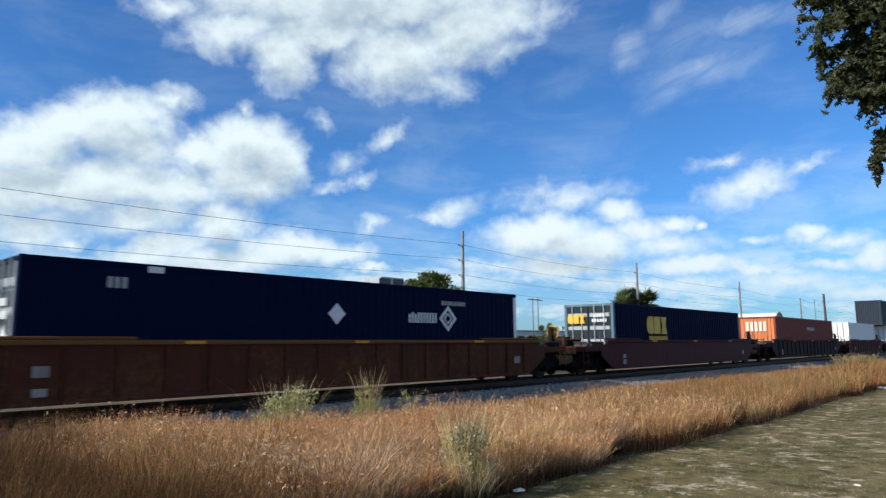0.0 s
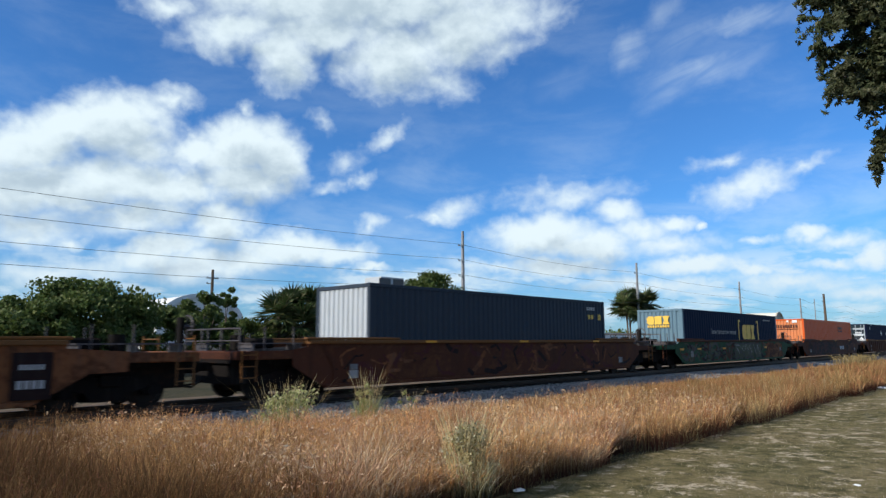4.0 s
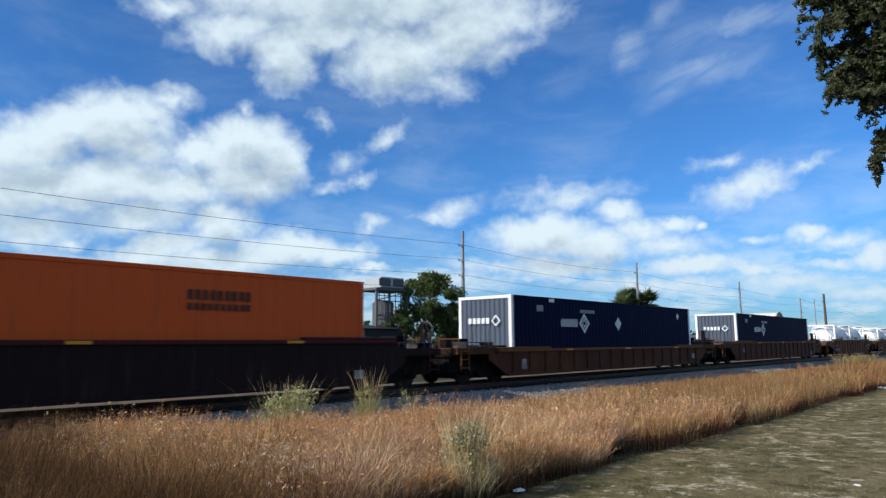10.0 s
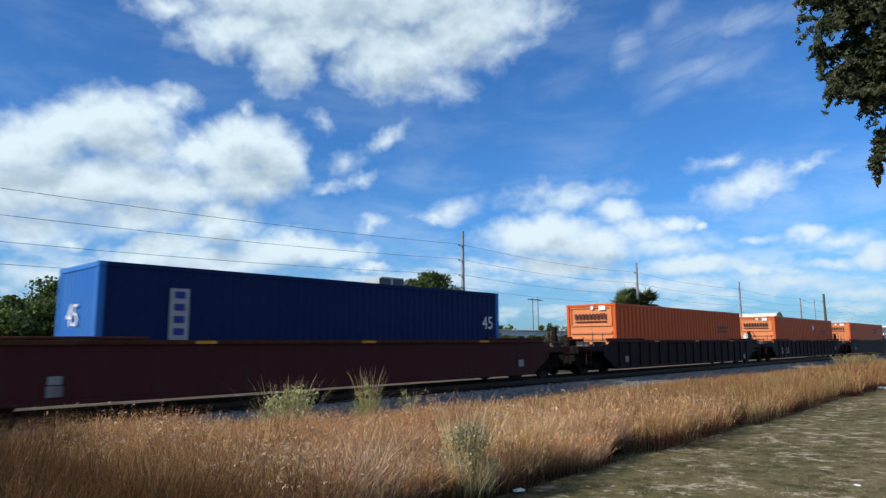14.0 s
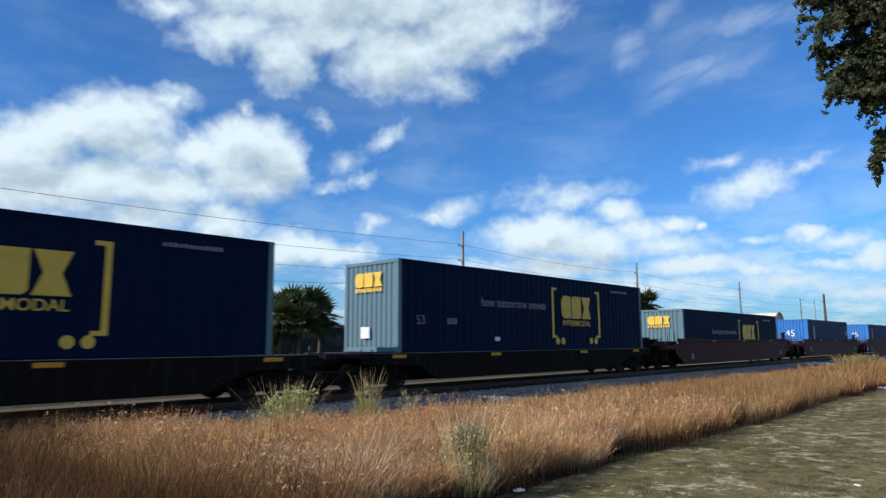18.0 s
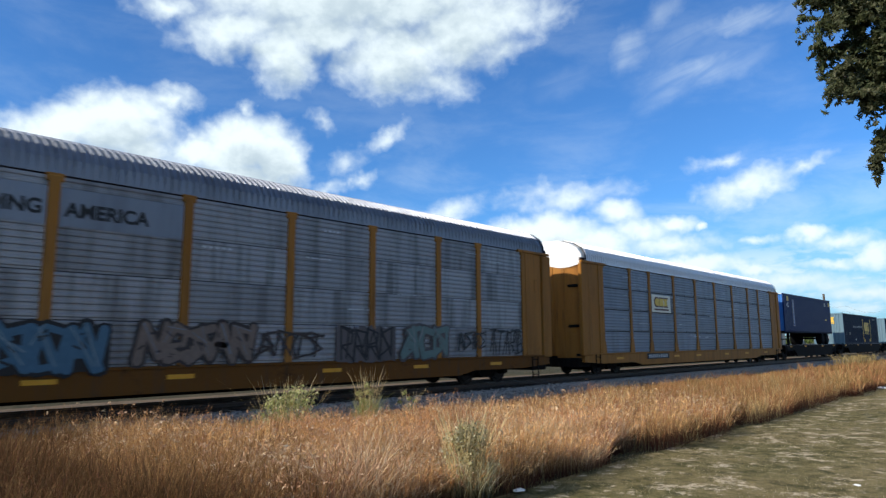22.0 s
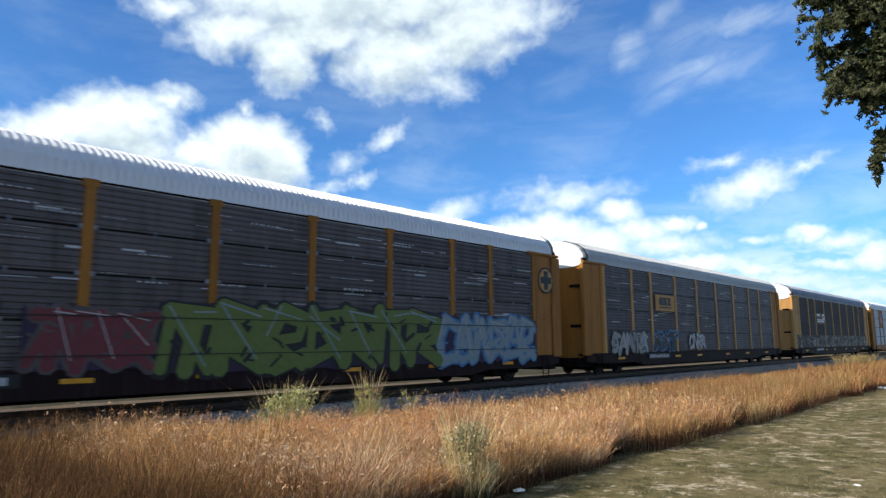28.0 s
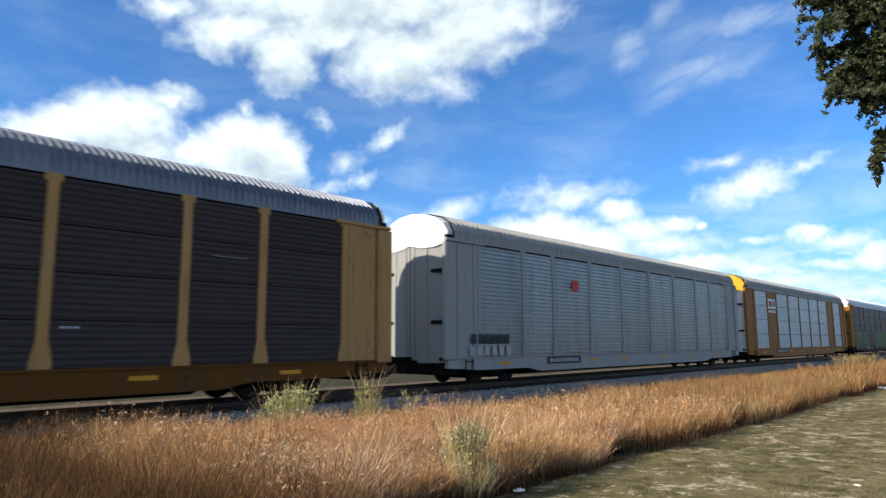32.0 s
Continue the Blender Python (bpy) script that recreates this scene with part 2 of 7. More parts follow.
def meadow(name, low, k=1.0, through_light=0.32):
    """Dry grass, darkened at the foot; along the strip dark brown, tan, wine-red, then orange straw, in patches."""
    m, n = surface(name)
    uv = n.add("ShaderNodeSeparateXYZ", i0=n.add("ShaderNodeUVMap").outputs[0])
    r, h = uv.outputs[0], uv.outputs[1]
    at = n.add("ShaderNodeTexCoord").outputs["Object"]
    a, b = n.noise(at, 0.45, 3.0, 0.6), n.noise(at, 1.7, 4.0, 0.6)
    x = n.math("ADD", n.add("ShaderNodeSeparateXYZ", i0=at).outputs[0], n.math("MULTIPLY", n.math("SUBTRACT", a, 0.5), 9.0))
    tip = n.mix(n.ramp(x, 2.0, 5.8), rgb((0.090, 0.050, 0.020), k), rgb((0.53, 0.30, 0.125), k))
    tip = n.mix(n.ramp(x, 7.0, 14.0), tip, rgb((0.30, 0.197, 0.074), k))
    red = n.math("MULTIPLY", n.ramp(b, 0.44, 0.58), n.ramp(x, 4.5, 7.0))
    tip = n.mix(n.math("MULTIPLY", red, 0.58), tip, rgb((0.46, 0.150, 0.075), k))
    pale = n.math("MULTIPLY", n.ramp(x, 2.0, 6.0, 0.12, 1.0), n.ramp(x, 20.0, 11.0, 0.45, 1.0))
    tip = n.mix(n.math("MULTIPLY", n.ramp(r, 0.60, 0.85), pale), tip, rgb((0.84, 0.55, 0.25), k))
    tip = n.mix(n.math("MULTIPLY", n.ramp(r, 0.42, 0.18), 0.75), tip, rgb((0.17, 0.075, 0.04), k))
    # Shade low between the stalks is put into their dark foot colour.
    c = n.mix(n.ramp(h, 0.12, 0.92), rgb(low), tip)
    d = n.add("ShaderNodeBsdfPrincipled", Base_Color=c, Roughness=0.9, Specular_IOR_Level=0.1)
    t = n.add("ShaderNodeBsdfTranslucent", Color=c)
    s = n.add("ShaderNodeMixShader", i0=through_light, i1=d.outputs[0], i2=t.outputs[0])
    n.add("ShaderNodeOutputMaterial", i0=s.outputs[0])
    return m


def plain(name, col, rough=0.6, metal=0.0, scale=9.0, vary=0.3, bump=0.15, spread=0.004, spec=0.25):
    m, n = surface(name)
    at, r = spot(n)
    a, b = n.noise(at, scale, 5.0, 0.6), n.noise(at, scale * 9, 3.0)
    c = n.mix(n.math("MULTIPLY", n.ramp(a, 0.35, 0.7), vary), rgb(col), rgb(col, 0.5))
    c = n.mix(n.math("MULTIPLY", b, vary * 0.6), c, rgb(col, 0.7))
    finish(n, c, n.math("ADD", n.math("MULTIPLY", a, 0.2), rough - 0.1, clamp=True), metal, b, bump, spread, Specular_IOR_Level=spec)
    return m


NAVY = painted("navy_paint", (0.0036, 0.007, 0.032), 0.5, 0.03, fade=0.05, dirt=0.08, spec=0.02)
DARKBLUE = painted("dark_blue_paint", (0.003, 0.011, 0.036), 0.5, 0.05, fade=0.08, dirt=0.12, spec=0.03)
# End tone of the dark blue boxes, with sunlight mixed into the colour.
LITTEAL = painted("sunlit_teal_paint", (0.11, 0.19, 0.24), 0.5, 0.12, dirt=0.2)
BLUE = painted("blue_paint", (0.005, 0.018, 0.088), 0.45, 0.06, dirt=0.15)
# Lit copy of the blue, for ends that face the sun.
LITBLUE = painted("sunlit_blue_paint", (0.02, 0.16, 0.50), 0.45, 0.05, dirt=0.1)
GREYBLUE = painted("grey_blue_paint", (0.032, 0.045, 0.063), 0.5, 0.15, dirt=0.3)
# Navy greyed and lightened to carry the sun on the end's corrugation.
BOXEND = painted("sunlit_navy_paint", (0.085, 0.105, 0.145), 0.5, 0.15, dirt=0.25)
PALEGREY = painted("pale_grey_paint", (0.42, 0.45, 0.47), 0.5, 0.2, dirt=0.35)
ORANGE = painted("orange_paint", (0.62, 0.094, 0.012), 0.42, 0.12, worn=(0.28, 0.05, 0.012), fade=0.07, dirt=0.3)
# Orange for the box ends, paler so that it carries their sunlight.
LITORANGE = painted("sunlit_orange_paint", (0.66, 0.21, 0.065), 0.5, 0.3, worn=(0.40, 0.10, 0.03), fade=0.2, dirt=0.35, grime=(0.22, 0.07, 0.03))
DOORTEAL = painted("dark_teal_door_paint", (0.022, 0.036, 0.045), 0.5, 0.15, dirt=0.2)
MAROON = painted("maroon_paint", (0.22, 0.045, 0.035), 0.55, 0.15, dirt=0.3)
BROWN = painted("brown_car_paint", (0.080, 0.025, 0.012), 0.6, 0.65, worn=(0.12, 0.052, 0.023), fade=0.15, dirt=0.8, grime=(0.034, 0.015, 0.010), streak=0.35)
RUST = painted("rust_brown_car_paint", (0.20, 0.068, 0.020), 0.6, 0.7, worn=(0.05, 0.021, 0.012), fade=0.25, dirt=0.75, streak=0.40)
SOOTBROWN = painted("brown_black_sooty_steel", (0.060, 0.047, 0.044), 0.6, 0.4, worn=(0.07, 0.05, 0.035), fade=0.2, dirt=0.5, streak=0.45)
OXIDE = painted("red_oxide_paint", (0.070, 0.015, 0.015), 0.6, 0.35, worn=(0.03, 0.012, 0.01), fade=0.3, dirt=0.5)
DARKCAR = painted("dark_car_paint", (0.018, 0.0085, 0.0085), 0.6, 0.4, worn=(0.04, 0.02, 0.014), dirt=0.5)
OCHRE = painted("ochre_car_paint", (0.17, 0.066, 0.012), 0.6, 0.35, worn=(0.08, 0.032, 0.013), fade=0.4, dirt=0.45)
CNOCHRE = painted("ochre_brown_rack_paint", (0.31, 0.125, 0.028), 0.55, 0.15, worn=(0.16, 0.06, 0.015), fade=0.1, dirt=0.3)
TTYELLOW = painted("yellow_rack_paint", (0.34, 0.14, 0.022), 0.55, 0.34, worn=(0.15, 0.058, 0.015), fade=0.14, dirt=0.6, grime=(0.07, 0.04, 0.02), streak=0.35)
DULLYELLOW = painted("dull_yellow_rack_paint", (0.47, 0.235, 0.055), 0.6, 0.4, worn=(0.14, 0.07, 0.03), fade=0.4, dirt=0.5)
GREENCAR = painted("green_car_paint", (0.018, 0.065, 0.028), 0.6, 0.4, worn=(0.05, 0.028, 0.018), dirt=0.5)
STEEL = painted("bare_dark_steel", (0.010, 0.0085, 0.008), 0.7, 0.5, worn=(0.03, 0.016, 0.010), metal=0.0, dirt=0.5, spec=0.03)
WHEEL = painted("rolled_steel", (0.02, 0.018, 0.017), 0.5, 0.3, metal=0.5)
WHITE = painted("white_paint", (0.84, 0.83, 0.80), 0.45, 0.08, worn=(0.4, 0.3, 0.2), fade=0.05, dirt=0.22, grime=(0.3, 0.28, 0.25))
CREAM = painted("cream_paint", (0.72, 0.68, 0.56), 0.5, 0.1, fade=0.05, dirt=0.25, grime=(0.3, 0.26, 0.2))
GALV = painted("galvanised_steel", (0.195, 0.215, 0.255), 0.44, 0.12, worn=(0.16, 0.14, 0.13), metal=0.7, fade=0.15, dirt=0.28, grime=(0.09, 0.09, 0.10), streak=0.35)
GALVDARK = painted("sooty_galvanised_steel", (0.115, 0.100, 0.102), 0.5, 0.3, worn=(0.075, 0.055, 0.048), metal=0.5, fade=0.2, dirt=0.5, grime=(0.05, 0.046, 0.045), streak=0.55)
GALVMID = painted("dull_galvanised_steel", (0.27, 0.27, 0.28), 0.46, 0.3, worn=(0.12, 0.095, 0.08), metal=0.65, fade=0.2, dirt=0.4, grime=(0.05, 0.05, 0.05), streak=0.60)
ROOFZINC = painted("bright_zinc_roof", (0.62, 0.64, 0.67), 0.4, 0.08, worn=(0.35, 0.32, 0.3), metal=0.25, fade=0.1, dirt=0.25, grime=(0.25, 0.25, 0.26))
GALVBRIGHT = painted("bright_galvanised_steel", (0.34, 0.36, 0.395), 0.42, 0.2, worn=(0.20, 0.19, 0.18), metal=0.7, fade=0.2, dirt=0.45, grime=(0.11, 0.11, 0.12), streak=0.25)
DULLALU = painted("dull_aluminium_panels", (0.315, 0.315, 0.31), 0.36, 0.3, worn=(0.24, 0.22, 0.20), metal=0.7, fade=0.2, dirt=0.6, grime=(0.13, 0.125, 0.115), streak=0.35)
WARMGREY = painted("warm_grey_frame_paint", (0.31, 0.305, 0.29), 0.5, 0.3, worn=(0.25, 0.22, 0.19), dirt=0.5, grime=(0.15, 0.14, 0.12))
SILVER = painted("silver_rack_panels", (0.46, 0.49, 0.525), 0.34, 0.22, worn=(0.40, 0.38, 0.36), metal=0.35, fade=0.15, dirt=0.35, grime=(0.3, 0.28, 0.26), streak=0.15)
# Hood yellow is brightened to carry the sunlight on the rack's end.
HOODYELLOW = painted("bright_yellow_hood_paint", (0.80, 0.42, 0.02), 0.5, 0.25, worn=(0.3, 0.15, 0.03), fade=0.15, dirt=0.35)
SIGNAL = plain("reflective_yellow", (0.62, 0.28, 0.02), 0.5)
GOLD = plain("gold_lettering", (0.72, 0.46, 0.07), 0.5, scale=4.0)
MARKWHITE = plain("white_lettering", (0.72, 0.74, 0.74), 0.5)
MARKGREY = plain("grey_lettering", (0.36, 0.36, 0.36), 0.5)
MARKFADED = plain("faded_grey_lettering", (0.20, 0.20, 0.205), 0.5)
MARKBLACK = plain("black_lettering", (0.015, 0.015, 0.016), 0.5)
MARKBROWN = plain("dark_brown_lettering", (0.09, 0.025, 0.01), 0.5)
MARKRED = plain("red_lettering", (0.55, 0.03, 0.03), 0.5)
MARKBLUE = plain("blue_lettering", (0.02, 0.04, 0.22), 0.5)
RUBBER = plain("black_rubber", (0.006, 0.006, 0.0065), 0.9, spec=0.05)
RAILSTEEL = plain("worn_rail_steel", (0.055, 0.042, 0.035), 0.5, 0.3)
TIEWOOD = plain("weathered_tie_wood", (0.06, 0.047, 0.037), 0.9, scale=5.0, vary=0.5)
CONCRETE = plain("pale_concrete", (0.26, 0.26, 0.26), 0.85, scale=3.0, vary=0.25)
WIRE = plain("dark_cable", (0.06, 0.06, 0.065), 0.6)
WALLWHITE = plain("white_wall_paint", (0.72, 0.72, 0.70), 0.7, scale=1.2, vary=0.2)
WALLGREY = plain("grey_wall_sheet", (0.11, 0.11, 0.11), 0.6, scale=1.2, vary=0.3)
WALLDARK = plain("dark_wall_sheet", (0.022, 0.024, 0.026), 0.7, scale=1.2, vary=0.4)
TANWALL = plain("tan_sheet", (0.50, 0.44, 0.34), 0.6, scale=0.8, vary=0.25)
GLASSDARK = plain("dark_window_glass", (0.02, 0.025, 0.03), 0.1, vary=0.1, spec=0.5)
BARK = plain("grey_brown_bark", (0.12, 0.09, 0.065), 0.95, scale=6.0, vary=0.6, bump=0.8, spread=0.02)
LITTER = plain("crumpled_white_paper", (0.86, 0.85, 0.82), 0.8)
FIELD = ground_mix("dry_field", [(0.060, 0.050, 0.026), (0.036, 0.036, 0.016), (0.090, 0.074, 0.040), (0.028, 0.026, 0.013)], 0.25)
def lawn_mix(name):
    """Mown dry lawn: olive and straw blotches, small pale bare spots, dark tufts, fine stubble."""
    m, n = surface(name)
    at = n.add("ShaderNodeTexCoord").outputs["Object"]
    a, b, d = n.noise(at, 0.45, 5.0, 0.6), n.noise(at, 3.0, 8.0, 0.72), n.noise(at, 38.0, 3.0, 0.7)
    g = n.noise(n.vec("ADD", at, (9.0, 4.0, 0.0)), 4.5, 6.0, 0.7)
    c = n.mix(n.ramp(a, 0.38, 0.62), rgb((0.090, 0.080, 0.029)), rgb((0.165, 0.128, 0.060)))
    c = n.mix(n.math("MULTIPLY", n.ramp(g, 0.45, 0.62), 0.6), c, rgb((0.25, 0.195, 0.098)))
    c = n.mix(n.math("MULTIPLY", n.ramp(b, 0.535, 0.62), 0.85), c, rgb((0.60, 0.49, 0.35)))
    c = n.mix(n.math("MULTIPLY", n.ramp(g, 0.48, 0.37), 0.85), c, rgb((0.038, 0.038, 0.014)))
    c = n.mix(n.math("MULTIPLY", n.ramp(d, 0.35, 0.7), 0.45), c, rgb((0.10, 0.09, 0.035)))
    finish(n, c, 0.95, 0.0, n.math("ADD", g, d), 0.7, 0.03, Specular_IOR_Level=0.1)
    return m


LAWN = lawn_mix("dry_lawn")
SAND = ground_mix("sandy_verge", [(0.175, 0.122, 0.082), (0.115, 0.082, 0.054), (0.235, 0.175, 0.125), (0.075, 0.056, 0.036)], 0.6)
GRAVEL = ground_mix("ballast_bed", [(0.21, 0.20, 0.185), (0.155, 0.15, 0.14), (0.29, 0.28, 0.26), (0.095, 0.09, 0.083)], 1.5, fine=22.0, bump=0.9)
STONE = plain("ballast_stone", (0.30, 0.288, 0.27), 0.9, scale=20.0, vary=0.5)
# The first colour is the stalk foot, darkened to stand for shade.
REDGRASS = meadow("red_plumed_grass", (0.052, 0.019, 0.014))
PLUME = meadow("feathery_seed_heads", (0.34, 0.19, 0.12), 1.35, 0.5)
STRAW = blades("straw_stalks", (0.34, 0.27, 0.12), [(0.58, 0.46, 0.24), (0.50, 0.36, 0.17), (0.66, 0.55, 0.33)], 0.9, 0.12)
SILLBROWN = painted("sooty_ochre_sill", (0.13, 0.05, 0.008), 0.65, 0.5, worn=(0.04, 0.02, 0.012), fade=0.1, dirt=0.7)
CURL = blades("curled_straw", (0.10, 0.05, 0.028), [(0.74, 0.50, 0.28), (0.62, 0.34, 0.20), (0.90, 0.74, 0.50)], 0.9, 0.25, 1.2)
TUFT = blades("tuft_stalks", (0.14, 0.10, 0.04), [(0.36, 0.27, 0.12), (0.30, 0.22, 0.085), (0.48, 0.38, 0.20)], 0.9, 0.2)
TURF = blades("short_turf", (0.075, 0.068, 0.022), [(0.115, 0.105, 0.032), (0.23, 0.18, 0.085), (0.50, 0.41, 0.26)], 0.85, 0.3, 1.5)
WEED = blades("green_weed_leaves", (0.09, 0.11, 0.028), [(0.34, 0.38, 0.12), (0.52, 0.52, 0.23), (0.80, 0.75, 0.45)], 0.6, 0.45)
PALEWEED = blades("pale_weed_leaves", (0.06, 0.052, 0.022), [(0.50, 0.44, 0.21), (0.62, 0.50, 0.27), (0.88, 0.80, 0.54)], 0.6, 0.45)
LEAF = blades("dark_green_leaves", (0.04, 0.062, 0.016), [(0.085, 0.130, 0.030), (0.115, 0.155, 0.040), (0.17, 0.19, 0.06)], 0.6, 0.3)
LEAFGREY = blades("grey_green_leaves", (0.036, 0.046, 0.020), [(0.075, 0.098, 0.038), (0.100, 0.108, 0.050), (0.17, 0.165, 0.10)], 0.7, 0.35)
PALMLEAF = blades("palm_fronds", (0.035, 0.055, 0.018), [(0.06, 0.10, 0.03), (0.09, 0.12, 0.04), (0.16, 0.15, 0.07)], 0.5, 0.2)
# ---- mesh tools ----
class Form:
    """Collects vertices and faces of one part."""

    def __init__(self):
        self.v, self.f = [], []

    def put(self, vs, fs):
        k = len(self.v)
        self.v.extend(vs)
        self.f.extend([tuple(i + k for i in f) for f in fs])
        return self

    def box(self, x0, x1, y0, y1, z0, z1, c=0.0):
        """A block; c: chamfer of all its edges."""
        if c <= 0:
            vs = [(x, y, z) for x in (x0, x1) for y in (y0, y1) for z in (z0, z1)]
            return self.put(vs, [(0, 1, 3, 2), (4, 6, 7, 5), (0, 4, 5, 1), (2, 3, 7, 6), (0, 2, 6, 4), (1, 5, 7, 3)])
        vs, fs, ix = [], [], {}
        X, Y, Z = (x0, x1), (y0, y1), (z0, z1)
        s = (1, -1)
        for i in (0, 1):
            for j in (0, 1):
                for k in (0, 1):
                    for a in range(3):
                        p = [X[i] + s[i] * c * (a != 0), Y[j] + s[j] * c * (a != 1), Z[k] + s[k] * c * (a != 2)]
                        ix[i, j, k, a] = len(vs)
                        vs.append(tuple(p))
        for i in (0, 1):
            fs.append([ix[i, j, k, 0] for j, k in ((0, 0), (0, 1), (1, 1), (1, 0))][::1 if i == 0 else -1])
            fs.append([ix[j, i, k, 1] for j, k in ((0, 0), (1, 0), (1, 1), (0, 1))][::1 if i == 0 else -1])
            fs.append([ix[j, k, i, 2] for j, k in ((0, 0), (0, 1), (1, 1), (1, 0))][::1 if i == 0 else -1])
        for p in (0, 1):
            for q in (0, 1):
                fs.append([ix[p, q, 0, 0], ix[p, q, 1, 0], ix[p, q, 1, 1], ix[p, q, 0, 1]][::1 if p != q else -1])
                fs.append([ix[p, 0, q, 0], ix[p, 1, q, 0], ix[p, 1, q, 2], ix[p, 0, q, 2]][::-1 if p != q else 1])
                fs.append([ix[0, p, q, 1], ix[1, p, q, 1], ix[1, p, q, 2], ix[0, p, q, 2]][::1 if p != q else -1])
        for i in (0, 1):
            for j in (0, 1):
                for k in (0, 1):
                    t = [ix[i, j, k, 0], ix[i, j, k, 1], ix[i, j, k, 2]]
                    fs.append(t if (i + j + k) % 2 else t[::-1])
        return self.put(vs, fs)

    def prism(self, poly, a0, a1, axis="x"):
        """A closed outline pushed along an axis. axis x: outline in (y, z); y: in (x, z); z: in (x, y)."""
        n = len(poly)
        place = {"x": lambda p, a: (a, p[0], p[1]), "y": lambda p, a: (p[0], a, p[1]), "z": lambda p, a: (p[0], p[1], a)}[axis]
        vs = [place(p, a0) for p in poly] + [place(p, a1) for p in poly]
        fs = [(i, (i + 1) % n, n + (i + 1) % n, n + i) for i in range(n)]
        return self.put(vs, fs + [tuple(range(n))[::-1], tuple(range(n, 2 * n))])

    def rod(self, a, b, r, n=8, r2=None):
        a, b = Vector(a), Vector(b)
        d = (b - a).normalized()
        u = d.orthogonal().normalized()
        w = d.cross(u)
        r2 = r if r2 is None else r2
        ring = [(math.cos(t) * u + math.sin(t) * w) for t in [2 * math.pi * i / n for i in range(n)]]
        vs = [tuple(a + r * q) for q in ring] + [tuple(b + r2 * q) for q in ring]
        fs = [(i, (i + 1) % n, n + (i + 1) % n, n + i) for i in range(n)]
        return self.put(vs, fs + [tuple(range(n))[::-1], tuple(range(n, 2 * n))])

    def lathe(self, prof, n=24, axis="x"):
        """Rings (place along the axis, radius), closed at the ends by their first and last ring."""
        vs, fs = [], []
        for a, r in prof:
            for i in range(n):
                t = 2 * math.pi * i / n
                c, s = r * math.cos(t), r * math.sin(t)
                vs.append({"x": (a, c, s), "y": (c, a, s), "z": (c, s, a)}[axis])
        for k in range(len(prof) - 1):
            for i in range(n):
                j = (i + 1) % n
                fs.append((k * n + i, k * n + j, (k + 1) * n + j, (k + 1) * n + i))
        fs += [tuple(range(n))[::-1], tuple(range((len(prof) - 1) * n, len(prof) * n))]
        return self.put(vs, fs)

    def path(self, pts, r, n=6):
        for a, b in zip(pts, pts[1:]):
            self.rod(a, b, r, n)
        return self

    def moved(self, dx=0, dy=0, dz=0):
        self.v = [(x + dx, y + dy, z + dz) for x, y, z in self.v]
        return self

    def data(self, name, material, smooth=False):
        me = bpy.data.meshes.new(name)
        me.from_pydata(self.v, [], self.f)
        bm = bmesh.new()
        bm.from_mesh(me)
        bmesh.ops.recalc_face_normals(bm, faces=bm.faces)
        bm.to_mesh(me)
        bm.free()
        me.materials.append(material)
        if smooth:
            me.polygons.foreach_set("use_smooth", [True] * len(me.polygons))
        return me


KEPT = {}


def part(name, form, material, parent, label="", at=(0, 0, 0), turn=0.0, smooth=False, key=None):
    """One mesh object under its thing. key: share the mesh with all parts of the same key (form is then a function)."""
    if key is not None:
        if (key, material.name) not in KEPT:
            KEPT[key, material.name] = form().data(name, material, smooth)
        me = KEPT[key, material.name]
    else:
        me = form.data(name, material, smooth)
    ob = new(name, me)
    ob.parent = parent
    ob.matrix_basis = pose(*at, 0, 0, turn)
    return tagged(ob, label) if label else ob


def thing(name, label, category, group="", kind="", at=(0, 0, 0), turn=0.0):
    ob = new(name)
    ob.matrix_basis = pose(*at, 0, 0, turn)
    return tagged(ob, label, category, group, kind)


def lettering(name, text, size, material, parent, at, label="", face="-y", wide=1.0, depth=0.004, bold=0.0):
    """Flat words or figures with the built-in font, standing on a side (-y) or an end (-x)."""
    cu = bpy.data.curves.new(name, "FONT")
    cu.body, cu.size, cu.extrude, cu.align_x, cu.align_y = text, size, depth / 2, "CENTER", "CENTER"
    cu.offset = bold
    tmp = bpy.data.objects.new(name, cu)
    me = bpy.data.meshes.new_from_object(tmp)
    bpy.data.objects.remove(tmp)
    bpy.data.curves.remove(cu)
    me.transform(Matrix.Diagonal((wide, 1, 1, 1)))
    me.transform(pose(0, 0, 0, 90, 0, 0 if face == "-y" else -90))
    me.materials.clear()
    me.materials.append(material)
    ob = new(name, me)
    ob.parent = parent
    ob.matrix_basis = pose(*at)
    return tagged(ob, label) if label else ob
# ---- the train ----
MOVING = []     # things that ride with the train
WHEELS = []     # (wheelset, place along the train at 0 s)


def rides(ob, s, y=YC, z=0.0):
    """Put a thing at s metres along the track at 0 s and let it ride."""
    ob.matrix_basis = pose(s, y, z)
    MOVING.append((ob, s, y, z))
    return ob


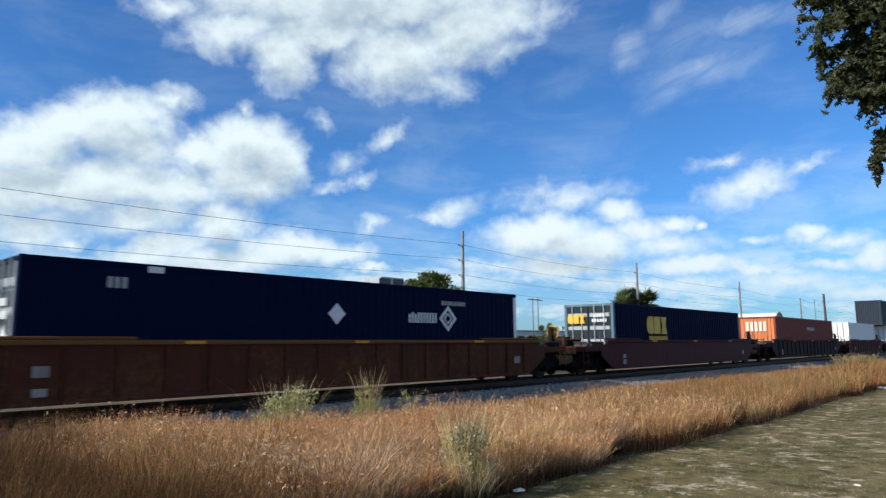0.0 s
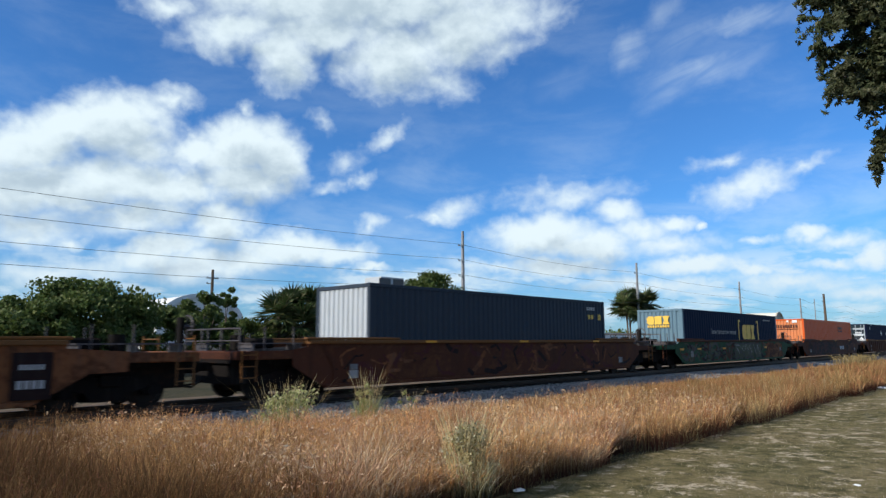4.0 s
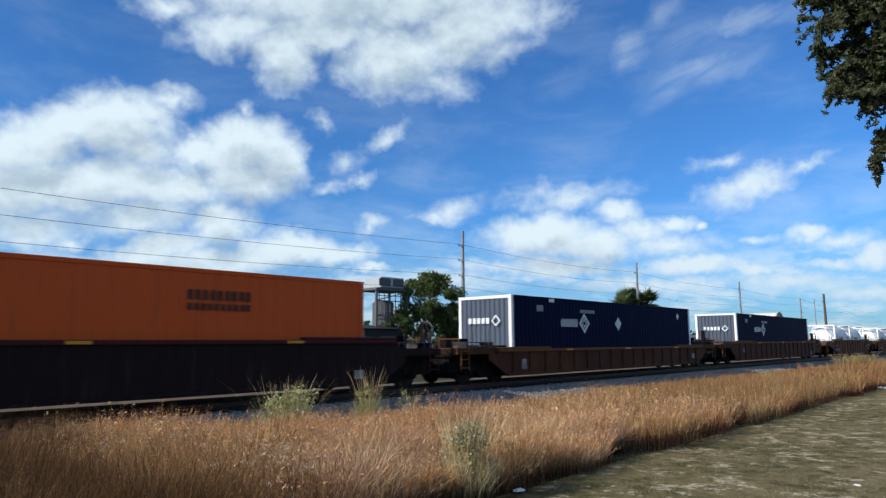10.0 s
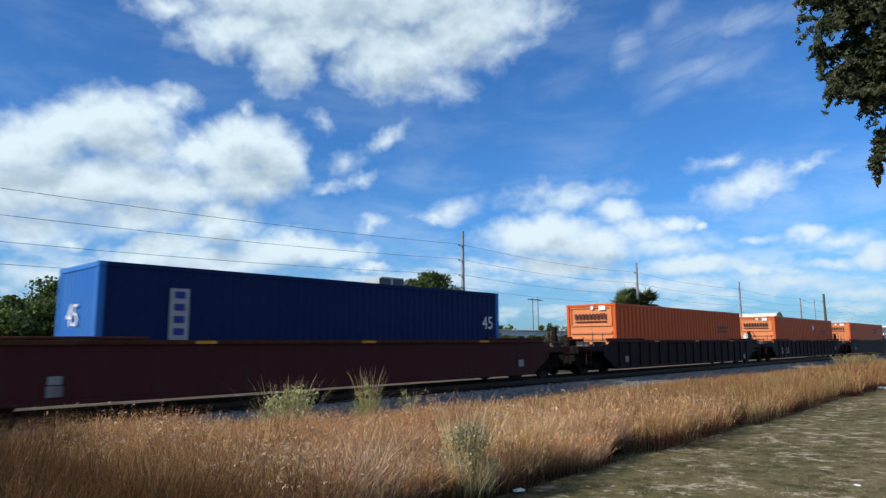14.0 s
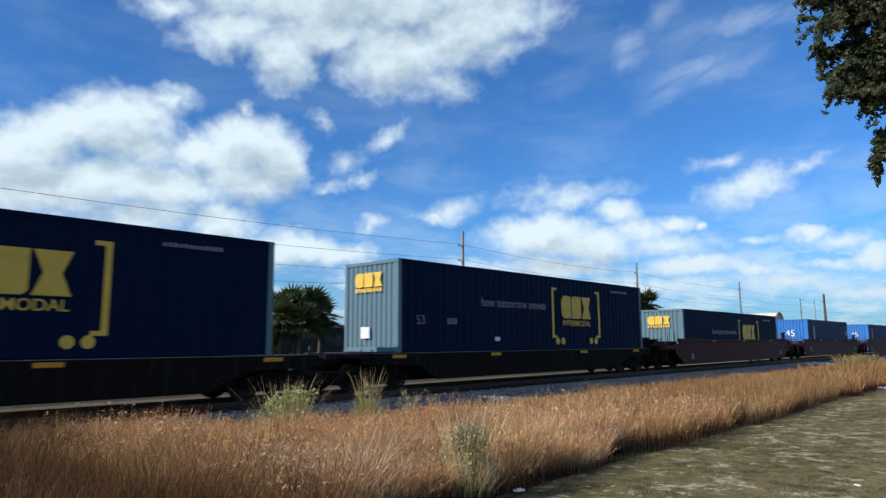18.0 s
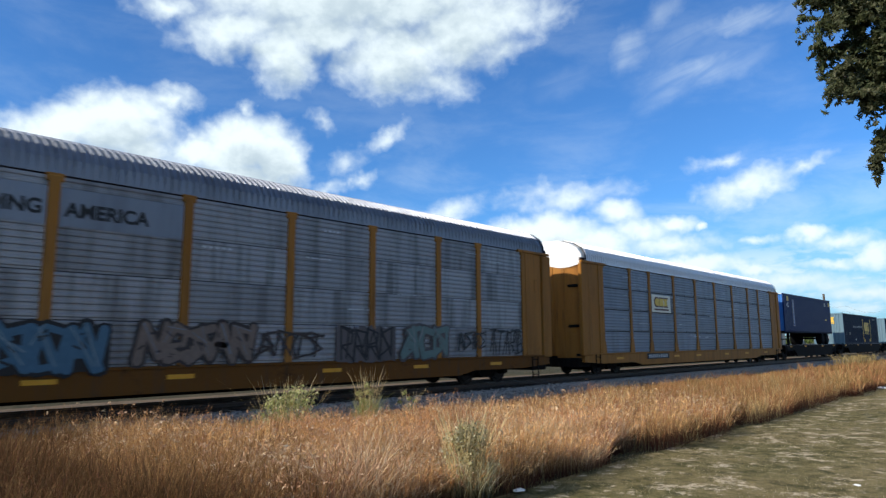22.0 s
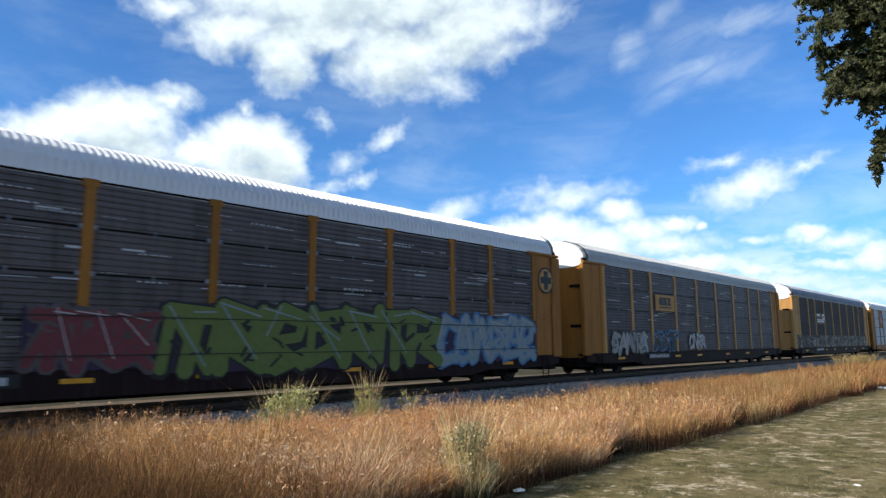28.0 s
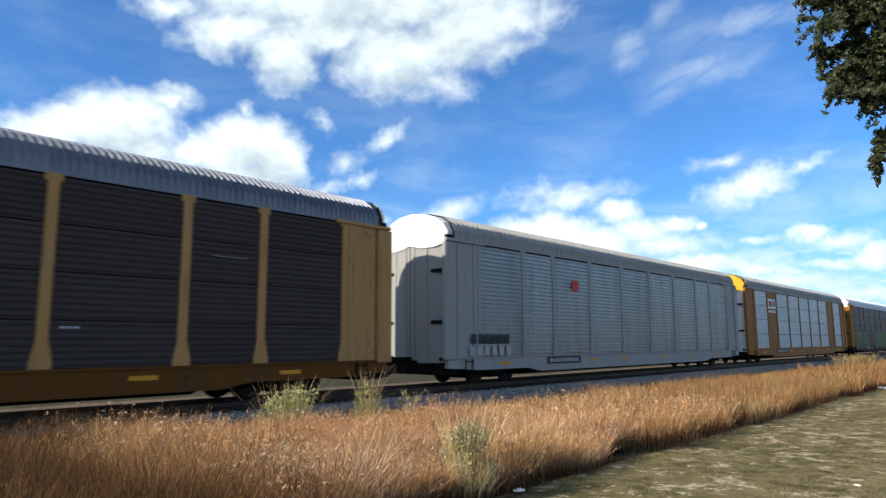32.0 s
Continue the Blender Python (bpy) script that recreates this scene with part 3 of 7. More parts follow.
def wheelset_form():
    f = Form()
    for side in (-1, 1):
        y = side * 0.755
        prof = [(y - 0.075, 0.10), (y - 0.075, 0.30), (y - 0.045, 0.33), (y - 0.045, 0.405), (y - 0.065, 0.415), (y - 0.065, 0.42), (y + 0.065, 0.42), (y + 0.065, 0.36),
                (y + 0.03, 0.33), (y + 0.01, 0.20), (y + 0.07, 0.16), (y + 0.07, 0.10)]
        f.lathe(prof, 28, "y")
        for i in range(4):
            a = math.pi / 2 * i
            f.rod((0.25 * math.cos(a), y + side * 0.01, 0.25 * math.sin(a)), (0.25 * math.cos(a), y + side * 0.055, 0.25 * math.sin(a)), 0.03, 6)
    f.lathe([(-1.05, 0.075), (-0.9, 0.085), (0.9, 0.085), (1.05, 0.075)], 12, "y")
    return f


def truck_form():
    f = Form()
    for side in (-1, 1):
        y0, y1 = sorted((side * 0.92, side * 1.08))
        poly = [(-1.15, 0.34), (-1.15, 0.52), (-0.95, 0.60), (-0.45, 0.72), (0.45, 0.72), (0.95, 0.60), (1.15, 0.52), (1.15, 0.34),
                (0.90, 0.34), (0.86, 0.46), (0.50, 0.42), (0.34, 0.22), (-0.34, 0.22), (-0.50, 0.42), (-0.86, 0.46), (-0.90, 0.34)]
        f.prism(poly, y0, y1, "y")
        for x in (-0.89, 0.89):
            f.box(x - 0.15, x + 0.15, y0 - 0.03, y1 + 0.03, 0.32, 0.50, 0.03)
            f.rod((x, side * 1.08, 0.42), (x, side * 1.16, 0.42), 0.11, 12)
        for k in range(4):
            x = -0.2 + 0.135 * k
            f.rod((x, side * 1.0, 0.22), (x, side * 1.0, 0.52), 0.055, 8)
    f.box(-0.22, 0.22, -1.15, 1.15, 0.52, 0.80, 0.03)
    # Filler block, a dark mass for the shade between the wheels.
    f.box(-1.1, 1.1, -0.66, 0.66, 0.20, 0.58, 0.03)
    f.rod((0, 0, 0.78), (0, 0, 0.98), 0.22, 12)
    for x in (-0.42, 0.42):
        f.box(x - 0.05, x + 0.05, -1.0, 1.0, 0.33, 0.45, 0.02)
    return f


def truck(car, x, s):
    t = part("truck", truck_form, STEEL, car, "dark cast steel bogie frame", (x, 0, -0.05), key="truck")
    for dx in (-0.89, 0.89):
        w = part("wheelset", wheelset_form, WHEEL, t, "", (dx, 0, 0.42), smooth=False, key="wheelset")
        WHEELS.append((w, s + x + dx, dx))
    return t


def coupler(car, x, way):
    def form():
        f = Form()
        f.box(-0.10, 0.75, -0.09, 0.09, 0.70, 0.92, 0.02)
        f.box(0.70, 0.98, -0.17, 0.10, 0.66, 0.96, 0.04)
        f.box(0.92, 1.10, 0.02, 0.16, 0.66, 0.96, 0.04)
        f.path([(0.2, -0.4, 0.62), (0.5, -0.4, 0.38), (0.85, -0.4, 0.34), (1.1, -0.4, 0.5)], 0.025, 6)
        return f
    part("coupler", form, STEEL, car, "", (x, 0, 0), 0 if way > 0 else 180, key="coupler")


def ladder(parent, x, y, z0, z1, w=0.42, rungs=4, mat=STEEL, face="y"):
    f = Form()
    for k in (-w / 2, w / 2):
        a, b = ((x + k, y, z0), (x + k, y, z1)) if face == "y" else ((x, y + k, z0), (x, y + k, z1))
        f.rod(a, b, 0.022, 6)
    for i in range(rungs):
        z = z0 + 0.1 + (z1 - z0 - 0.2) * i / max(1, rungs - 1)
        a, b = ((x - w / 2, y, z), (x + w / 2, y, z)) if face == "y" else ((x, y - w / 2, z), (x, y + w / 2, z))
        f.rod(a, b, 0.016, 6)
    return part("ladder", f, mat, parent)


def bars(parent, x, y, z, w, h, mat, n=6, face="-y", gap=0.3, label="", name="marking", seed=1):
    """Writing that stays unread: one row of plain upright bars, w by h, its centre at (x, y, z)."""
    rnd = random.Random(seed * 71 + n)
    f = Form()
    step = w / n
    for i in range(n):
        a = -w / 2 + i * step
        b = a + step * (1 - gap)
        lo, hi = -h / 2, h / 2 - (h * 0.15 if n > 9 and rnd.random() < 0.3 else 0)
        if face == "-y":
            f.box(a, b, -0.003, 0.003, lo, hi)
        else:
            f.box(-0.003, 0.003, -b, -a, lo, hi)
    return tagged(part(name, f, mat, parent, label, (x, y, z)), label, kind="stuff")


def plate(parent, x, y, z, w, h, mat, face="-y", label="", name="plate", t=0.008, c=0.0):
    f = Form()
    if face == "-y":
        f.box(-w / 2, w / 2, -t / 2, t / 2, -h / 2, h / 2, c)
    else:
        f.box(-t / 2, t / 2, -w / 2, w / 2, -h / 2, h / 2, c)
    return part(name, f, mat, parent, label, (x, y, z))


# -- containers --
def wave(x0, x1, pitch, depth, y, share=0.55):
    """Outline of a corrugated sheet from x0 to x1: outer points at y, inner at y + depth."""
    n = max(1, round((x1 - x0) / pitch))
    p = (x1 - x0) / n
    out = []
    for i in range(n):
        a = x0 + i * p
        out += [(a, y), (a + p * share * 0.75, y), (a + p * share, y + depth), (a + p * (1 - 0.02 - (1 - share) * 0.35), y + depth)]
    return out + [(x1, y)]


def container(label, L, mat, H=2.90, W=2.59, end_mat=None, post_mat=None, rail_mat=None, pitch=0.28, depth=0.03, end="vertical", group="containers", castings=None, rib_mat=None, rod_mat=None, front_mat=None):
    c = thing("shipping_container", label, "container", group)
    end_mat, post_mat, rail_mat = end_mat or mat, post_mat or mat, rail_mat or mat
    h, w = L / 2, W / 2
    key = (L, H, W, pitch, depth)

    def side():
        pts = wave(-h + 0.12, h - 0.12, pitch, depth, -w + 0.012)
        return Form().prism(pts + [(h - 0.12, -w + 0.06), (-h + 0.12, -w + 0.06)], 0.17, H - 0.11, "z")
    for turn in (0, 180):
        part("side_wall", side, mat, c, "", (0, 0, 0), turn, key=("side",) + key)
    part("floor", Form().box(-h + 0.1, h - 0.1, -w + 0.1, w - 0.1, 0.10, 0.16), STEEL, c)

    def roof():
        f = Form()
        n = int(L / 0.6)
        for i in range(n):
            a, b = -h + 0.1 + (L - 0.2) * i / n, -h + 0.1 + (L - 0.2) * (i + 1) / n
            f.box(a + 0.04, b - 0.04, -w + 0.1, w - 0.1, H - 0.045, H - 0.012)
        f.box(-h + 0.08, h - 0.08, -w + 0.06, w - 0.06, H - 0.06, H - 0.03)
        return f
    part("roof", roof, mat, c, key=("roof",) + key)
    for sy in (-1, 1):
        y0, y1 = sorted((sy * w, sy * (w - 0.07)))
        part("top_rail", Form().box(-h + 0.17, h - 0.17, y0, y1, H - 0.11, H, 0.012), rail_mat, c)
        part("bottom_rail", Form().box(-h + 0.17, h - 0.17, y0, y1, 0.02, 0.17, 0.012), rail_mat, c)
    for sx in (-1, 1):
        for sy in (-1, 1):
            x0, x1 = sorted((sx * h, sx * (h - 0.16)))
            y0, y1 = sorted((sy * w, sy * (w - 0.14)))
            post = part("corner_post", Form().box(x0, x1, y0, y1, 0.12, H - 0.12, 0.012), front_mat if front_mat and sx > 0 else post_mat, c)
            for z0, z1 in ((0, 0.12), (H - 0.12, H + 0.004)):
                part("corner_casting", Form().box(x0 - 0.004, x1 + 0.004, y0 - 0.004, y1 + 0.004, z0, z1, 0.015), castings or post_mat, post)
        part("end_header", Form().box(*sorted((sx * h, sx * (h - 0.1))), -w + 0.14, w - 0.14, H - 0.12, H - 0.005, 0.01), post_mat, c)
        part("end_sill", Form().box(*sorted((sx * h, sx * (h - 0.1))), -w + 0.14, w - 0.14, 0.02, 0.16, 0.01), post_mat, c)
    # the end that faces back along the train
    if end == "vertical":
        pts = wave(-w + 0.14, w - 0.14, 0.24, 0.045, -h + 0.02)
        f = Form().prism([(y, x) for y, x in pts] + [(w - 0.14, -h + 0.1), (-w + 0.14, -h + 0.1)], 0.16, H - 0.12, "z")
        f.v = [(y, x, z) for x, y, z in f.v]
        part("end_wall", f, end_mat, c)
    elif end == "ribbed":
        part("end_wall", Form().box(-h + 0.07, -h + 0.11, -w + 0.14, w - 0.14, 0.16, H - 0.12), end_mat, c)
        for i in range(5):
            z = 0.42 + i * 0.27
            part("rib", Form().box(-h, -h + 0.07, -w + 0.2, w - 0.2, z, z + 0.13, 0.02), end_mat, c)
        f = Form()
        for z in (1.86, H - 0.2):
            f.box(-h + 0.005, -h + 0.07, -w + 0.2, w - 0.2, z, z + 0.06, 0.01)
        for y in (-w + 0.2, w - 0.26):
            f.box(-h + 0.005, -h + 0.07, y, y + 0.06, 1.92, H - 0.2, 0.01)
        part("panel_frame", f, end_mat, c)
    else:
        for sy in (-1, 1):
            y0, y1 = sorted((sy * 0.015, sy * (w - 0.15)))
            d = part("door", Form().box(-h + 0.02, -h + 0.07, y0, y1, 0.17, H - 0.13, 0.008), end_mat, c)
            for z in (0.5, 1.1, 1.7, 2.3):
                part("door_rib", Form().box(-h + 0.004, -h + 0.02, y0 + 0.06, y1 - 0.06, z, z + (0.30 if rib_mat is None else 0.17), 0.012), rib_mat or end_mat, d)
            for q in (0.28, 0.72):
                y = y0 + (y1 - y0) * q
                f = Form().rod((-h - 0.035, y, 0.08), (-h - 0.035, y, H - 0.06), 0.022, 8)
                for z in (0.35, 1.2, 2.2):
                    f.box(-h - 0.05, -h + 0.02, y - 0.04, y + 0.04, z, z + 0.05)
                f.box(-h - 0.06, -h - 0.03, y, y + 0.4 * (1 if q < 0.5 else -1), 1.0, 1.05)
                part("lock_rod", f, rod_mat or GALV, d, "galvanised lock rod")
    part("front_wall", Form().box(h - 0.09, h - 0.03, -w + 0.14, w - 0.14, 0.16, H - 0.12), mat, c)
    return c


def block_logo(car, x, y, z, w, h, mat, face="-y", label="gold block emblem"):
    """Three heavy notched slabs, a plain stand-in for a company's mark."""
    f = Form()
    s = w / 3
    for i in range(3):
        a = -w / 2 + i * s
        b = a + s * 0.92
        c = (b - a) * 0.26
        m = (a + b) / 2
        # a block with cut corners, a stepped block, a waisted block
        poly = [(a + c, -h / 2), (b - c * .4, -h / 2), (b, -h / 2 + c * .4), (b, h / 2 - c * .4), (b - c * .4, h / 2), (a + c, h / 2), (a, h / 2 - c), (a, -h / 2 + c)]
        if i == 1:
            poly = [(a, -h / 2), (b - c * .5, -h / 2), (b, -h / 2 + c * .5), (b, h / 2), (a + c * .5, h / 2), (a, h / 2 - c * .5)]
        if i == 2:
            poly = [(a, -h / 2), (b, -h / 2), (b - c, 0), (b, h / 2), (a, h / 2), (a + c, 0)]
        if face == "-y":
            f.prism(poly, -0.004, 0.004, "y")
        else:
            g = Form().prism(poly, -0.004, 0.004, "y")
            f.put([(q, -p, r) for p, q, r in g.v], g.f)
    return part("emblem", f, mat, car, label, (x, y, z))


def brackets(c, x, y, z, w, h, mat):
    for sx in (-1, 1):
        f = Form().box(-0.07, 0.07, -0.004, 0.004, -h / 2, h / 2)
        for z0 in (-h / 2, h / 2 - 0.10):
            a, b = sorted((-sx * 0.07, -sx * 0.28))
            f.box(a, b, -0.004, 0.004, z0, z0 + 0.10)
        part("bracket_mark", f, mat, c, "", (x + sx * w / 2, y, z))


def ring_diamond(c, x, y, z, r, mat, face="-y", solid=False, label="white diamond emblem"):
    f = Form()
    pts = [(r, 0), (0, r), (-r, 0), (0, -r)]
    q = r * 0.66
    for i in range(4):
        a, b = pts[i], pts[(i + 1) % 4]
        ia, ib = (a[0] * q / r, a[1] * q / r), (b[0] * q / r, b[1] * q / r)
        poly = [a, b, ib, ia] if not solid else [a, b, (0, 0)]
        g = Form().prism(poly, -0.004, 0.004, "y")
        f.put(g.v if face == "-y" else [(v, -u, w) for u, v, w in g.v], g.f)
    return part("emblem", f, mat, c, label, (x, y, z))


WB = 2.59 / 2 + 0.004


def csx_box(label):
    """The dark blue 53-foot box with gold marks."""
    c = container(label, 16.15, DARKBLUE, end_mat=LITTEAL, post_mat=LITTEAL, rail_mat=DARKBLUE, pitch=0.33, depth=0.018)
    z = 1.72
    block_logo(c, 2.2, -WB, z, 2.35, 0.92, GOLD)
    lettering("lettering", "INTERMODAL", 0.33, GOLD, c, (2.2, -WB, z - 0.66), "gold lettering", wide=1.06, bold=0.004)
    brackets(c, 2.2, -WB, z - 0.25, 3.6, 2.0, GOLD)
    lettering("lettering", "how tomorrow moves", 0.44, MARKFADED, c, (-2.1, -WB, z - 0.02), "faded slogan lettering", wide=0.98, bold=0.006)
    for x in (0.7, 1.1, 3.3, 3.7):
        part("dot_mark", lambda: Form().lathe([(-0.004, 0.14), (0.004, 0.14)], 16, "y"), GOLD, c, "", (x, -WB, 0.34), key="dot")
    block_logo(c, -8.075 - 0.03, 0.05, 2.3, 1.35, 0.46, GOLD, "-x")
    bars(c, -8.11, 0.05, 1.97, 1.3, 0.12, GOLD, 9, "-x", seed=5)
    plate(c, -8.11, 0.2, 0.62, 0.42, 0.36, MARKWHITE, "-x", "white placard")
    lettering("number", "53", 0.42, MARKFADED, c, (-7.1, -WB, 1.0), "faded painted figures")
    bars(c, -5.6, -WB, 1.0, 0.5, 0.2, MARKFADED, 4, seed=8)
    bars(c, 5.9, -WB, 2.55, 1.5, 0.10, MARKFADED, 12, seed=9)
    plate(c, -3.2, -WB, 0.42, 0.28, 0.14, MARKWHITE)
    return c


def umax_box(label, doors=True):
    # Pale door ribs: light caught by their slopes, put into the paint.
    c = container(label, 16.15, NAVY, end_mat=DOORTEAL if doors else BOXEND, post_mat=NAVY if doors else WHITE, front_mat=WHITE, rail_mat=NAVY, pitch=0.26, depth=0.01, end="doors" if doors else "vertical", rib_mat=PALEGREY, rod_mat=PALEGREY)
    if doors:
        # Door edges are pale for the same sunlight, painted on.
        for sy in (-1, 1):
            part("door_edge", Form().box(-8.10, -8.05, *sorted((sy * 1.08, sy * 1.15)), 0.17, 2.77, 0.008), PALEGREY, c, "pale door edge")
        bars(c, -8.135, -0.60, 1.98, 0.62, 0.16, MARKWHITE, 4, "-x", seed=3)
        bars(c, -8.135, -0.60, 1.72, 0.80, 0.16, MARKWHITE, 6, "-x", seed=4)
        ring_diamond(c, -8.135, -0.80, 1.22, 0.30, MARKWHITE, "-x", True, label="white diamond placard")
        ring_diamond(c, -8.135, 0.45, 1.85, 0.26, MARKWHITE, "-x")
    return c


def umax_marks(c, x, xd=None):
    bars(c, x + 0.05, -WB, 1.92, 1.3, 0.32, MARKWHITE, 10, gap=0.42, seed=4, label="white block lettering, brand left plain")
    ring_diamond(c, x + 1.2, -WB, 1.92, 0.42, MARKWHITE)
    ring_diamond(c, x + 1.2, -WB, 1.92, 0.20, MARKWHITE)
    if xd is not None:
        ring_diamond(c, xd, -WB, 1.95, 0.30, MARKWHITE, solid=True, label="white diamond placard")
    bars(c, x + 1.5, -WB, 2.42, 1.2, 0.14, MARKGREY, 8, seed=6)
    bars(c, -6.2, -WB, 2.45, 0.45, 0.24, MARKGREY, 3, seed=7)
    plate(c, -5.4, -WB, 2.78, 0.35, 0.14, MARKWHITE)


def orange_box(label, ribbed, diamond=False):
    c = container(label, 16.15, ORANGE, end_mat=LITORANGE, pitch=0.40, depth=0.04 if ribbed else 0.02, end="ribbed" if ribbed else "vertical")
    if ribbed:
        bars(c, 5.0, -WB, 1.95, 1.5, 0.16, MARKBROWN, 10, seed=2)
        bars(c, 5.0, -WB, 1.72, 1.5, 0.12, MARKBROWN, 10, seed=3)
    else:
        bars(c, 3.6, -WB, 2.28, 1.7, 0.24, MARKBROWN, 9, seed=2)
        bars(c, 3.6, -WB, 2.0, 1.7, 0.16, MARKBROWN, 10, seed=3)
    bars(c, -8.085, 0.0, 2.32, 1.7, 0.26, MARKBROWN, 9, "-x", seed=4)
    plate(c, -8.085, 0.0, 2.08, 1.7, 0.05, MARKBROWN, "-x")
    plate(c, -8.09, -0.1, 2.72, 0.14, 0.16, MARKWHITE, "-x")
    plate(c, -8.09, -0.62, 2.70, 0.34, 0.2, MARKWHITE, "-x")
    if diamond:
        ring_diamond(c, 1.9, -WB, 2.2, 0.26, MARKWHITE, solid=True, label="white diamond placard")
        ring_diamond(c, -8.09, 0.72, 1.5, 0.24, MARKWHITE, "-x", True, label="white diamond placard")
    return c


def blue_box(label):
    c = container(label, 13.72, BLUE, W=2.44, end_mat=LITBLUE, post_mat=LITBLUE, rail_mat=BLUE, pitch=0.26, depth=0.03)
    plate(c, -5.05, -1.225, 1.25, 0.46, 2.3, MARKGREY, "-y", "pale upright lettering panel")
    f = Form()
    for i in range(8):
        f.box(-0.13, 0.13, -0.003, 0.003, 1.0 - i * 0.28 - 0.08, 1.0 - i * 0.28 + 0.08)
    part("marking", f, MARKBLUE, c, "", (-5.05, -1.225 - 0.008, 1.25))
    lettering("number", "45", 0.62, MARKWHITE, c, (6.2, -1.225, 1.8), "white painted figures")
    lettering("number", "45", 0.72, MARKWHITE, c, (-6.88, 0.1, 1.75), "white painted figures", "-x")
    return c


def tank_container(label):
    """A 20-foot tank in its white frame."""
    c = thing("tank_container", label, "tank container", "tank containers")
    h, w, H = 3.03, 1.22, 2.59
    def tank():
        R, zc = 1.13, 1.38
        f = Form().lathe([(-2.75, 0.02), (-2.72, 0.35), (-2.62, 0.70), (-2.48, 0.95), (-2.3, 1.08), (-2.15, R), (2.15, R), (2.3, 1.08), (2.48, 0.95), (2.62, 0.70), (2.72, 0.35), (2.75, 0.02)], 40, "x")
        return f.moved(0, 0, zc)
    part("tank", tank, WHITE, c, "glossy white insulated tank", smooth=True, key="tank")

    for x in (-2.1, 2.1):
        part("band", lambda: Form().lathe([(-0.03, 1.12), (-0.03, 1.145), (0.03, 1.145), (0.03, 1.12)], 40, "x"), GALVDARK, c, "", (x, 0, 1.38), key="tankband")
    for sx in (-1, 1):
        def frame_form():
            f = Form()
            for y in (-1, 1):
                f.box(-0.07, 0.07, y * w - 0.07, y * w + 0.07, 0, H, 0.012)
            f.box(-0.06, 0.06, -w, w, H - 0.14, H, 0.012)
            f.box(-0.06, 0.06, -w, w, 0.02, 0.16, 0.012)
            for y in (-1, 1):
                f.rod((0, y * 0.15, 0.18), (0, y * (w - 0.1), 1.35), 0.045, 8)
                f.rod((0, y * (w - 0.1), 1.35), (0, y * 0.35, H - 0.14), 0.045, 8)
            return f
        part("end_frame", frame_form, WHITE, c, "", (sx * (h - 0.07), 0, 0), key="tankframe")
        for sy in (-1, 1):
            part("brace", Form().rod((sx * (h - 0.1), sy * (w - 0.06), H - 0.08), (sx * (h - 1.05), sy * (w - 0.45), H - 0.12), 0.045, 8), GALVDARK, c, "dark diagonal brace")
    f = Form().box(-2.3, 2.3, -0.25, 0.25, 2.52, 2.56)
    for x in (-2.2, -1.1, 0, 1.1, 2.2):
        f.box(x - 0.03, x + 0.03, -0.25, 0.25, 2.44, 2.53)
    part("walkway", f, GALVDARK, c, "dark grating walkway")
    f = Form().rod((0.2, 0, 2.45), (0.2, 0, 2.66), 0.25, 16)
    part("manhole", f, GALV, c)
    for y in (-0.45, 0.45):
        part("handrail", Form().path([(-2.3, y, 2.52), (2.3, y, 2.52)], 0.02, 6), GALVDARK, c)
    # marks follow the tank's round side
    def mark(x, z, ww, hh, mat, n, name="marking", label=""):
        g = Form()
        step = ww / n
        for i in range(n):
            a, b = x - ww / 2 + i * step, x - ww / 2 + (i + 0.72) * step
            ya = -math.sqrt(max(0, 1.142 ** 2 - (z - 1.38) ** 2))
            yb = -math.sqrt(max(0, 1.142 ** 2 - (z + hh - 1.38) ** 2))
            g.put([(a, ya, z), (b, ya, z), (b, yb, z + hh), (a, yb, z + hh)], [(0, 1, 2, 3)])
        part(name, g, mat, c, label)
    mark(-0.15, 1.27, 1.5, 0.24, MARKBROWN, 6, label="red lettering, brand left plain")
    mark(1.45, 1.72, 0.75, 0.05, MARKGREY, 9)
    mark(1.45, 1.58, 0.75, 0.05, MARKGREY, 7)
    mark(1.45, 1.44, 0.75, 0.05, MARKGREY, 8)
    mark(-1.55, 1.30, 0.45, 0.34, MARKGREY, 2)
    return c


